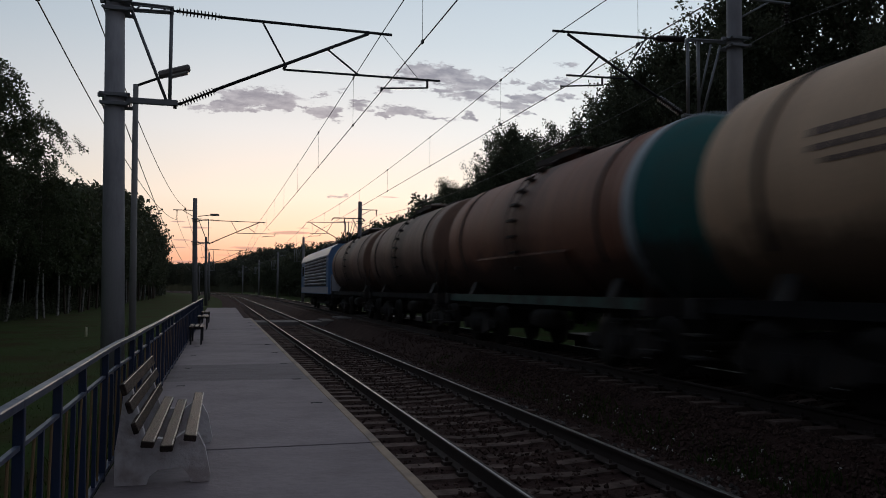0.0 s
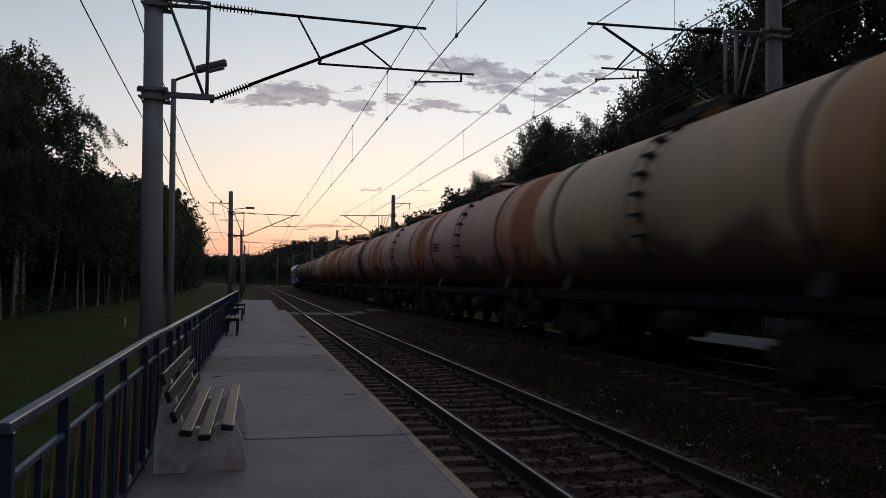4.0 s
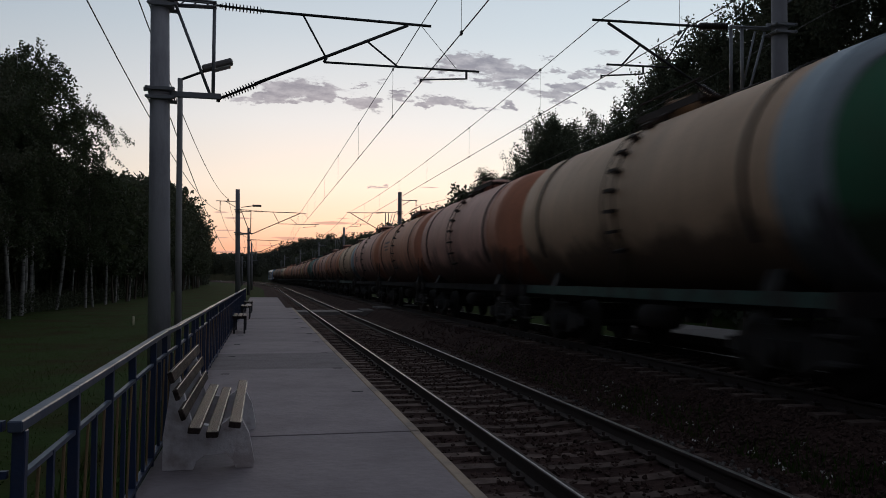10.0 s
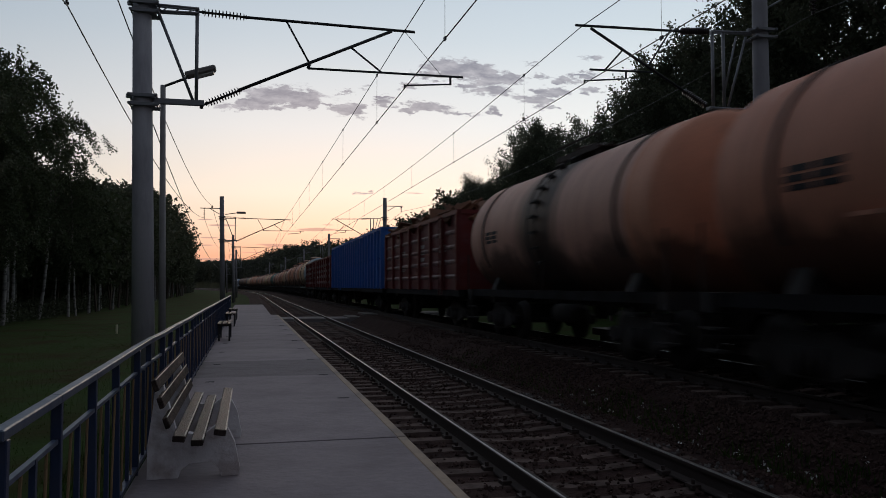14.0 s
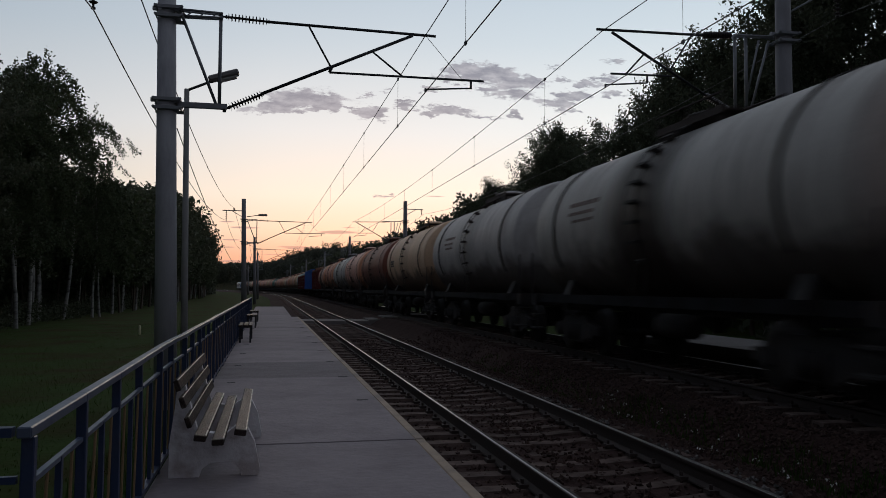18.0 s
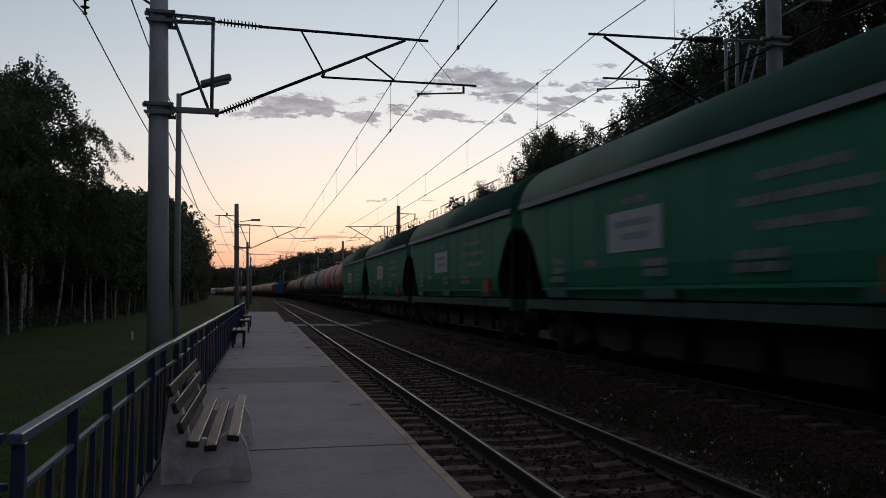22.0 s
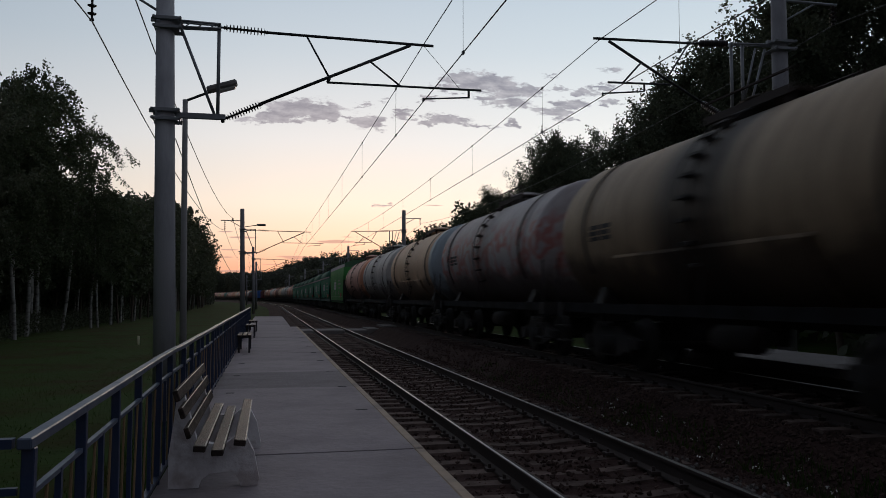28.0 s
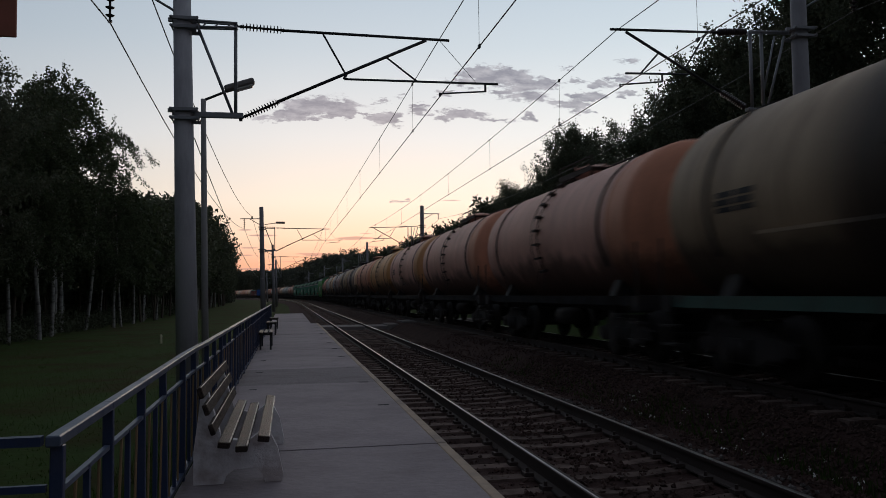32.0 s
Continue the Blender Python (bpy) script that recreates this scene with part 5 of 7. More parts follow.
def build_undergrowth():
    """Low bushes that fill the woods behind the trunks, and the far woods where the line bends out of sight."""
    rnd = random.Random(21)
    spots = []
    for _ in range(640):
        y = rnd.uniform(32, 290)
        spots.append((-21.5 - rnd.random() * 12 + bend(y), y, rnd.uniform(-0.6, 1.0) + rnd.random() ** 2 * 5))
    for _ in range(420):
        y = rnd.uniform(16, 300)
        spots.append((21 + rnd.random() * 12 + bend(y), y, rnd.uniform(0, 1.5) + rnd.random() ** 1.5 * 6))
    v, f = leaf_cloud(rnd, spots, 90, 0.34, (1.2, 1.4, 0.9))
    # tall weeds and saplings along the edge of the meadow
    brush = []
    for _ in range(300):
        y = 38 + 90 * rnd.random() ** 1.3
        x = -15.4 - 3.0 * rnd.random() + bend(y)
        brush.append((x, y, ground_z(x, y) + 0.2 + 1.1 * rnd.random() ** 2))
    bv, bf = leaf_cloud(rnd, brush, 70, 0.10, (0.55, 0.6, 0.32))
    k = len(v)
    v += bv
    f += [tuple(i + k for i in q) for q in bf]
    # solid leaf walls added deep inside both woods, blocking light from behind
    for x0, side in ((-34, -1), (33, 1)):
        k = len(v)
        for i in range(120):
            y = -60 + 3.0 * i
            b, top = bend(y), 12.0 + 2.0 * noise.noise((y * 0.2, x0, 1))
            w = 1.5 * noise.noise((y * 0.3, x0, 5))
            v += [(x0 + b + w, y, -2), (x0 + b - w, y, top * 0.5), (x0 + b + side * 0.8, y, top * 0.9), (x0 + b + side * 4, y, top)]
        for i in range(119):
            for j in range(3):
                q = k + 4 * i + j
                f.append((q, q + 4, q + 5, q + 1))
    ob = new("undergrowth", raw("undergrowth", v, f, LEAF_DARK))
    tagged(ob, "dense dark bushes between the trunks of the wood", "bushes", kind="stuff")
    v, f = [], []

    def rise(marks, x):
        for (xa, ha), (xb, hb) in zip(marks, marks[1:]):
            if x <= xb:
                return ha + (hb - ha) * max(0.0, x - xa) / (xb - xa)
        return marks[-1][1]

    def canopy(x0, x1, y, marks, lean):
        """The closed, billowing mass of a far wood's crowns."""
        k, n = len(v), int((x1 - x0) / 1.3)
        for i in range(n + 1):
            x = x0 + (x1 - x0) * i / n
            yy = y + lean * (x - x0)
            top = rise(marks, x) * (0.94 + 0.06 * noise.noise((x * 0.05, y, 1)) + 0.08 * noise.noise((x * 0.19, y, 4)) + 0.06 * noise.noise((x * 0.6, y, 7)))
            b = 2.2 * noise.noise((x * 0.22, y, 9))
            v.extend([(x, yy + b, -2), (x, yy + b * 1.4 - 0.8, top * 0.55), (x, yy + b + 1.0, top * 0.86), (x, yy + 4, top), (x, yy + 20, top * 0.9)])
        for i in range(n):
            for j in range(4):
                q = k + 5 * i + j
                f.append((q, q + 5, q + 6, q + 1))
    near = [(-2, 12), (2, 15.5), (8, 17.5), (17, 20.5), (25, 25), (40, 26), (110, 26)]
    deep = [(-20, 17), (0, 18), (6, 21), (20, 26), (30, 29), (60, 30)]
    canopy(-260, 130, 640, [(-260, 20), (130, 24)], 0.0)
    canopy(bend(440) + 24, 160, 440, near, 0.35)
    canopy(bend(520) + 22, 60, 520, deep, 0.1)
    canopy(-190, bend(400) - 22, 398, [(-190, 15), (-40, 14)], 0.0)
    spots = []
    for x0, x1, ya, yb, marks, count in ((0, 110, 425, 445, near, 90), (-20, 40, 505, 525, deep, 60), (-190, -40, 385, 400, [(-190, 15), (-40, 15)], 60), (-90, 10, 625, 640, [(-90, 20), (10, 21)], 80)):
        for _ in range(count):
            x, y = rnd.uniform(x0, x1), rnd.uniform(ya, yb)
            h = rise(marks, x) * rnd.uniform(0.88, 1.06)
            for k in range(16):
                q, a = 0.3 + 0.7 * (k + rnd.random()) / 16, rnd.uniform(0, 6.28)
                w = 3.2 * math.sin(math.pi * min(1, 0.1 + q * 0.86)) ** 0.7
                spots.append((x + w * math.cos(a), y + w * math.sin(a), h * q - 1))
    for _ in range(130):
        y = rnd.uniform(285, 385)
        x, h = bend(y) - rnd.uniform(16, 45), rnd.uniform(14, 18)
        for k in range(14):
            spots.append((x + rnd.uniform(-2.4, 2.4), y + rnd.uniform(-2.4, 2.4), h * (k + 0.5) / 14))
    for _ in range(500):
        y = rnd.uniform(270, 430)
        spots.append((bend(y) - rnd.uniform(12.5, 20), y, rnd.random() * 6))
    cv, cf = leaf_cloud(rnd, spots, 22, 0.5, (0.95, 0.95, 0.85))
    k = len(v)
    v += cv
    f += [tuple(i + k for i in q) for q in cf]
    ob = new("far_woods", raw("far_woods", v, f, LEAF_FAR_HAZE, True))
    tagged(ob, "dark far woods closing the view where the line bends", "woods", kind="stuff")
    # leaf masses added out of view, keeping low sky light off the train
    spots = []
    for _ in range(420):
        left = rnd.random() < 0.6
        y = rnd.uniform(-120, 33 if left else 14)
        x = -rnd.uniform(17, 27) if left else rnd.uniform(22, 32)
        h = rnd.uniform(14, 18)
        for k in range(8):
            spots.append((x + rnd.uniform(-2, 2), y + rnd.uniform(-2, 2), h * (k + 0.5) / 8))
    v, f = leaf_cloud(rnd, spots, 12, 0.72, (1.0, 1.0, 1.0))
    ob = new("unseen_woods_behind", raw("unseen_woods_behind", v, f, LEAF_DARK))
    tagged(ob, "unseen woods added behind the platform to block low sky light", "woods", kind="stuff")


build_undergrowth()


def build_grass():
    g = np.random.default_rng(4)

    def tufts(k, xr, yr, lo, hi, power):
        x, y = g.uniform(*xr, k), yr[0] + (yr[1] - yr[0]) * g.random(k) ** power
        z = np.array([bed_z(a, b) if a > 0 else ground_z(a, b) for a, b in zip(x, y)])
        h, a, w = g.uniform(lo, hi, k), g.uniform(0, 6.28, k), g.uniform(0.006, 0.014, k)
        dx, dy, lx, ly = np.cos(a) * w, np.sin(a) * w, g.normal(0, 0.35, k) * h, g.normal(0, 0.35, k) * h
        return np.stack([np.stack([x - dx, y - dy, z - 0.02], 1), np.stack([x + dx, y + dy, z - 0.02], 1), np.stack([x + lx, y + ly, z + h], 1)], 1).reshape(-1, 3)
    v = np.concatenate([tufts(46000, (-14.5, -0.9), (0.5, 58), 0.02, 0.055, 1.6), tufts(900, (-2.2, -0.9), (2, 14), 0.15, 0.4, 1.0), tufts(1500, (4.85, 5.6), (4, 20), 0.03, 0.13, 1.5), tufts(260, (4.9, 5.5), (6.2, 7.8), 0.06, 0.18, 1.0), tufts(260, (5.0, 5.6), (9.0, 11.6), 0.06, 0.18, 1.0)])
    ob = new("grass", raw("grass", v.tolist(), np.arange(len(v)).reshape(-1, 3).tolist(), BLADES))
    tagged(ob, "uneven grass and weeds of the meadow and trackside", "grass", kind="stuff")
    rnd = random.Random(9)
    spots = [(rnd.uniform(4.7, 5.8), 4.5 + 8 * rnd.random() ** 1.3) for _ in range(46)]
    pv, pf = leaf_cloud(rnd, [(x, y, bed_z(x, y) + 0.05 + rnd.random() * 0.12) for x, y in spots], 5, 0.014, (0.025, 0.025, 0.02))
    ob = new("small_flowers", raw("small_flowers", pv, pf, FLOWER))
    tagged(ob, "tiny white flowers among the weeds between the tracks", "flowers", kind="stuff")


build_grass()


# ---- the train ----
def running_gear(car, spacing):
    """Two four-wheeled bogies and the couplers under a wagon."""
    def side(bm):
        out = [(-1.25, 0.42), (-1.25, 0.58), (-0.75, 0.66), (-0.45, 0.80), (0.45, 0.80), (0.75, 0.66), (1.25, 0.58), (1.25, 0.42), (0.8, 0.40), (0.42, 0.24), (-0.42, 0.24), (-0.8, 0.40)]
        extrude(bm, out, -0.06, 0.06, "X")
        for y in (-0.925, 0.925):
            lathe(bm, [(-0.11, 0.14), (0.11, 0.14)], 10, "X", (0, y, 0.475))
        for y in (-0.2, 0, 0.2):
            tube(bm, (0.07, y, 0.28), (0.07, y, 0.62), 0.07, 8)
        return bm

    def bolster(bm):
        return box(bm, -1.0, 1.0, -0.22, 0.22, 0.50, 0.86)

    def axle(bm):
        lathe(bm, [(-1.0, 0.07), (1.0, 0.07)], 8, "X", (0, 0, 0))
        return bm

    def wheel(bm):
        return lathe(bm, [(-0.065, 0.30), (-0.06, 0.47), (0.05, 0.475), (0.055, 0.505), (0.075, 0.505), (0.078, 0.44), (0.03, 0.42), (0.02, 0.2), (0.05, 0.12), (-0.05, 0.12)], 20, "X")

    def knuckle(bm):
        box(bm, -0.12, 0.12, -0.1, 0.36, 0.96, 1.16)
        return box(bm, -0.2, 0.12, 0.30, 0.52, 0.92, 1.2)
    sm, bo, ax, wh, kn = (shared(k, fn, nm) for k, fn, nm in (("side", side, "side_frame"), ("bolster", bolster, "bolster"), ("axle", axle, "axle"), ("wheel", wheel, "wheel"), ("knuckle", knuckle, "coupler")))
    for s in (-1, 1):
        bg = part("bogie", bo, UNDER, car, "black cast steel bogie", pose(0, s * spacing, 0))
        for d in (-1, 1):
            part("side_frame", sm, UNDER, bg, at=pose(d * 1.02, 0, 0, 0, 0, 0 if d > 0 else 180))
            for y in (-0.925, 0.925):
                part("wheel", wh, WHEEL, bg, at=pose(d * 0.79, y, 0.475, 0, 0, 0 if d < 0 else 180))
        for y in (-0.925, 0.925):
            part("axle", ax, UNDER, bg, at=pose(0, y, 0.475))
    return kn


R, ZC = 1.55, 2.60
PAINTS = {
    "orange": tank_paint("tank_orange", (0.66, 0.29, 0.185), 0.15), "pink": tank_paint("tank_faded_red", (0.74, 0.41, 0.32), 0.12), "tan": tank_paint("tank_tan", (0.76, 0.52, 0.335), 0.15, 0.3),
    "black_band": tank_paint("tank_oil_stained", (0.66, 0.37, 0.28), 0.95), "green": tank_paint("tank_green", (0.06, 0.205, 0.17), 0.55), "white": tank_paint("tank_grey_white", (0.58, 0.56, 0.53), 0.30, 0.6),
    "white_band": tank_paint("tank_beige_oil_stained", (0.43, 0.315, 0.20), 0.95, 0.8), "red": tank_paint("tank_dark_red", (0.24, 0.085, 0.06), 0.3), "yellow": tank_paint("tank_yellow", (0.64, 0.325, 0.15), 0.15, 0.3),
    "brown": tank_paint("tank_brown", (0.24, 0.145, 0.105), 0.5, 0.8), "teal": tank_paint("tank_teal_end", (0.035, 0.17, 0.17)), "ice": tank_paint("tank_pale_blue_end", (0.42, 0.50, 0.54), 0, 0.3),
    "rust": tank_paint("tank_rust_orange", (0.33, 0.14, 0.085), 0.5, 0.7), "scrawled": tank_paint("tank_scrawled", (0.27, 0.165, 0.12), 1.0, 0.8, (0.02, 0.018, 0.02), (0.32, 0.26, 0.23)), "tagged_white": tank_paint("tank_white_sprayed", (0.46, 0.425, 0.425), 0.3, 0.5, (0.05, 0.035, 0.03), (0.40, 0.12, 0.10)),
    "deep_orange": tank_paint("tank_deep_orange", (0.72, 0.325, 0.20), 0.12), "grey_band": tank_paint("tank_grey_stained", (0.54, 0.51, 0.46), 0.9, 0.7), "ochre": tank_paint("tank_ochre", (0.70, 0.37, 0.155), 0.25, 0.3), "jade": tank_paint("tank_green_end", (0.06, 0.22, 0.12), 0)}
WORDS = {"orange": "weathered orange", "pink": "faded dusty red", "tan": "dirty tan", "black_band": "orange, oil-stained", "green": "dark green", "white": "dirty grey-white", "white_band": "beige, oil-stained",
         "red": "dark red", "yellow": "ochre yellow", "brown": "grimy brown"}


def build_tank(look_, tail=None, marks="", jacket=False, sill=None, girth=1.0):
    """A four-axle tank wagon: barrel, domed ends, hatch, walkway, ladders, straps, frame and running gear."""
    car = empty("tank_wagon", Matrix.Identity(4), f"{WORDS[look_]} four-axle tank wagon of the freight train", "tank wagon", "tank wagons of the train")
    paint = PAINTS[look_]
    end = PAINTS[tail] if tail else PAINTS["deep_orange"] if look_ in ("pink", "orange", "tan", "black_band") else paint
    ringed = tail in ("teal", "jade", "ice")

    def barrel(bm):
        prof = [(-5.05, R), (-4.3, R), (-4.29, R + 0.012), (-4.21, R + 0.012), (-4.2, R), (-2.2, R), (-2.19, R + 0.006), (-2.13, R + 0.006), (-2.12, R), (0, R), (2.12, R), (2.13, R + 0.006), (2.19, R + 0.006), (2.2, R), (4.2, R), (4.21, R + 0.012), (4.29, R + 0.012), (4.3, R), (5.05, R)]
        return lathe(bm, prof, 56, "Y", (0, 0, ZC), crease=True)

    def dome(bm):
        prof = [(5.051 + 0.42 * math.sin(a), R * math.cos(a) ** 0.9 if a < 1.5 else 0.02) for a in [math.pi / 2 * i / 9 for i in range(10)]]
        return lathe(bm, prof, 56, "Y", (0, 0, ZC))

    def end_course(bm):
        return lathe(bm, [(4.24, R + 0.001), (4.25, R + 0.014), (4.32, R + 0.014), (4.325, R + 0.005), (5.05, R + 0.005), (5.06, R - 0.002)], 56, "Y", (0, 0, ZC), crease=True)

    def ring(bm):
        w = 4.5 if tail == "jade" else 4.6 if tail == "ice" else 4.82
        return lathe(bm, [(w, R + 0.004), (w + 0.01, R + 0.02), (5.08, R + 0.02), (5.09, R + 0.004)], 56, "Y", (0, 0, ZC), crease=True)

    def strap(bm):
        return lathe(bm, [(-0.05, R + 0.015), (-0.05, R + 0.03), (0.05, R + 0.03), (0.05, R + 0.015)], 28, "Y", (0, 0, ZC), (-30, 210), crease=True)

    def hatch(bm):
        lathe(bm, [(ZC + R - 0.12, 0.50), (ZC + R + 0.16, 0.50), (ZC + R + 0.19, 0.54), (ZC + R + 0.22, 0.50), (ZC + R + 0.30, 0.2)], 20, "Z")
        for i in range(8):
            a = i * math.pi / 4
            tube(bm, (0.53 * math.cos(a), 0.53 * math.sin(a), ZC + R + 0.08), (0.53 * math.cos(a), 0.53 * math.sin(a), ZC + R + 0.26), 0.025, 6)
        return bm

    def deck(bm):
        box(bm, -0.55, 0.55, 0.62, 1.12, ZC + R + 0.08, ZC + R + 0.11)
        for x in (-0.5, 0.5):
            box(bm, x - 0.02, x + 0.02, 0.95, 1.05, ZC + R - 0.15, ZC + R + 0.09)
        return bm

    def rail(bm):
        for y in (-1.1, 0, 1.1):
            tube(bm, (0.55, y, ZC + R + 0.1), (0.55, y, ZC + R + 0.36), 0.018, 5)
        tube(bm, (0.55, -1.1, ZC + R + 0.36), (0.55, 1.1, ZC + R + 0.36), 0.022, 5)
        box(bm, 0.535, 0.565, -1.15, 1.15, ZC + R + 0.02, ZC + R + 0.14)
        return bm

    def ladder(bm):
        r = R + 0.10
        for y in (-0.24, 0.24):
            pts = [(r * math.cos(radians(a)), y, ZC + r * math.sin(radians(a))) for a in range(72, -31, -10)] + [(R - 0.05, y, 1.2)]
            pipe(bm, pts, 0.012, 5)
        for a in range(68, -30, -12):
            c = Vector((r * math.cos(radians(a)), 0, ZC + r * math.sin(radians(a))))
            box(bm, -0.10, 0.02, -0.16, 0.16, -0.03, 0.02, Matrix.Translation(c) @ pose(0, 0, 0, 0, -a * 0.7, 0))
        return bm

    def centre_sill(bm):
        return box(bm, -0.25, 0.25, -5.55, 5.55, 0.90, 1.24)

    def end_beam(bm):
        return box(bm, -1.5, 1.5, 5.33, 5.57, 0.98, 1.245)

    def cradle(bm):
        # cross beam with the cheeks that carry the barrel
        return extrude(bm, [(-1.3, 0.9), (1.3, 0.9), (1.3, 1.2), (1.05, 1.75), (0.5, 1.252), (-0.5, 1.252), (-1.05, 1.75), (-1.3, 1.2)], 3.74, 4.06)

    def reservoir(bm):
        return lathe(bm, [(-0.8, 0.12), (-0.72, 0.2), (0.32, 0.2), (0.4, 0.12)], 12, "Y", (-0.85, 0, 0.75))

    def cylinder(bm):
        return lathe(bm, [(1.0, 0.16), (1.6, 0.16)], 12, "Y", (0.75, 0, 0.8))

    def valve(bm):
        return lathe(bm, [(0.62, 0.1), (0.75, 0.17), (1.1, 0.17)], 10, "Z")

    def sill_(bm):
        for s in (-1, 1):
            box(bm, s * 1.38 - 0.05, s * 1.38 + 0.05, -5.3, 5.3, 1.06, 1.24)
        return bm

    def steps_(bm):
        for z in (0.45, 0.75):
            box(bm, 1.30, 1.54, 5.15, 5.55, z, z + 0.03)
        tube(bm, (1.5, 5.52, 0.45), (1.5, 5.52, 2.2), 0.018, 5), tube(bm, (1.5, 5.2, 0.45), (1.5, 5.2, 1.2), 0.018, 5)
        return bm

    def jacket_(bm):
        return lathe(bm, [(-2.6, R + 0.02), (-2.6, R + 0.07), (2.6, R + 0.07), (2.6, R + 0.02)], 16, "Y", (0, 0, ZC), (-160, -20), crease=True)

    def flange(bm):
        return box(bm, 1.48, 1.52, -2.7, 2.7, 2.05, 2.10)

    def marks_(bm):
        # unreadable stencilled lines on the flank, curved with the barrel
        rows = {"label": [(2.7, 3.7, 2.62, 0.08), (2.75, 3.75, 2.51, 0.08), (2.7, 3.5, 2.41, 0.07)], "plate": [(1.5, 2.4, 3.0, 0.55)], "lines": [(1.6, 3.2, 3.0, 0.09), (1.8, 3.2, 2.83, 0.07), (1.8, 2.9, 2.68, 0.06)]}[marks]
        step = {"label": 0.5, "plate": 0.9, "lines": 0.22}[marks]
        r = R + 0.006
        for s in (-1, 1):
            for y0, y1, z, h in rows:
                a0, a1 = math.asin((z - ZC) / R), math.asin(min(0.99, (z + h - ZC) / R))
                for k in range(max(1, round((y1 - y0) / step))):
                    ends = (y0 + k * step, y0 + (k + 0.86) * step)
                    q = [bm.verts.new((s * r * math.cos(a), y, ZC + r * math.sin(a))) for a in (a0, a1) for y in ends]
                    bm.faces.new((q[0], q[1], q[3], q[2]))
        return bm
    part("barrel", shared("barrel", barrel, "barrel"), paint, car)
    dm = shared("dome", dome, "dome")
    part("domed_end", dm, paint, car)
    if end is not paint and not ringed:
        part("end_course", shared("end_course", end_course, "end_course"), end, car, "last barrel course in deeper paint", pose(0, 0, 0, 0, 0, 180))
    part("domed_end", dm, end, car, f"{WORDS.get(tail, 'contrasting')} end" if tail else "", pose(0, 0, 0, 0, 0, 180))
    if ringed:
        part("end_ring", shared("ring" + tail, ring, "end_ring"), PAINTS["ice"], car, "pale painted ring", pose(0, 0, 0, 0, 0, 180))
    if tail == "jade":
        def rim(bm):
            prof = [(5.056 + 0.42 * math.sin(a), 0.006 + R * math.cos(a) ** 0.9) for a in [math.pi / 2 * i / 18 for i in range(7)]]
            return lathe(bm, prof + [(prof[-1][0] - 0.03, prof[-1][1])], 40, "Y", (0, 0, ZC))
        part("end_rim", shared("end_rim", rim, "end_rim"), PAINTS["ice"], car, "pale painted rim round the green end", pose(0, 0, 0, 0, 0, 180))
    st = shared("strap", strap, "strap")
    for y in (-3.9, 3.9):
        part("strap", st, UNDER, car, at=pose(0, y, 0))
    part("hatch", shared("hatch", hatch, "hatch"), paint, car)
    part("walkway", shared("deck", deck, "walkway"), RUST, car)
    part("walkway", shared("deck", deck, "walkway"), RUST, car, at=pose(0, 0, 0, 0, 0, 180))
    for a in (0, 180):
        part("guard_rail", shared("rail", rail, "guard_rail"), RUST, car, at=pose(0, 0, 0, 0, 0, a))
    lm = shared("ladder", ladder, "ladder")
    rungs = UNDER if look_ in ("black_band", "white_band", "grey_band", "green", "brown") else RUST
    part("ladder", lm, rungs, car)["kind"] = "stuff"
    part("ladder", lm, rungs, car, at=pose(0, 0, 0, 0, 0, 180))["kind"] = "stuff"
    part("centre_sill", shared("centre_sill", centre_sill, "centre_sill"), UNDER, car)
    for a in (0, 180):
        part("end_beam", shared("end_beam", end_beam, "end_beam"), UNDER, car, at=pose(0, 0, 0, 0, 0, a))
        part("barrel_cradle", shared("cradle", cradle, "barrel_cradle"), UNDER, car, at=pose(0, 0, 0, 0, 0, a))
    part("side_sill", shared("sill", sill_, "side_sill"), sill or SILL, car)
    for sx in (-1, 1):
        for sy in (-1, 1):
            sm = shared(f"steps{sx * sy}", steps_, "corner_step")
            if sx * sy < 0 and "flipped" not in sm:
                sm.transform(Matrix.Diagonal((1, -1, 1, 1)))
                sm.flip_normals()
                sm["flipped"] = 1
            part("corner_step", sm, UNDER, car, at=pose(0, 0, 0, 0, 0, 0 if sx > 0 else 180))
    part("air_reservoir", shared("reservoir", reservoir, "air_reservoir"), UNDER, car)
    part("brake_cylinder", shared("cylinder", cylinder, "brake_cylinder"), UNDER, car)
    part("outlet_valve", shared("valve", valve, "outlet_valve"), UNDER, car)
    if jacket:
        part("steam_jacket", shared("jacket", jacket_, "steam_jacket"), paint, car)
        for a in (0, 180):
            part("jacket_flange", shared("flange", flange, "jacket_flange"), paint, car, at=pose(0, 0, 0, 0, 0, a))
    if marks:
        part("stencil", shared("marks_" + marks, marks_, "stencil"), STENCIL_PALE if look_ in ("red", "green", "brown", "orange") and marks != "label" else DARK_PAINT if marks == "label" else STENCIL_DARK, car, "stencilled markings, unreadable")["kind"] = "stuff"
    if girth != 1.0:
        # a wider barrel on the same frame
        grow = Matrix.Translation((0, 0, 1.08)) @ Matrix.Diagonal((girth, 1, girth, 1)) @ Matrix.Translation((0, 0, -1.08))
        for ob in car.children:
            if ob.name.split(".")[0] in ("barrel", "domed_end", "end_course", "end_ring", "end_rim", "strap", "hatch", "walkway", "guard_rail", "ladder", "stencil", "steam_jacket", "jacket_flange"):
                ob.matrix_basis = grow @ ob.matrix_basis
    kn = running_gear(car, 3.9)
    for s in (0, 180):
        part("coupler", kn, UNDER, car, at=pose(0, 0, 0, 0, 0, s) @ Matrix.Translation((0, 5.5, 0)))
    return car


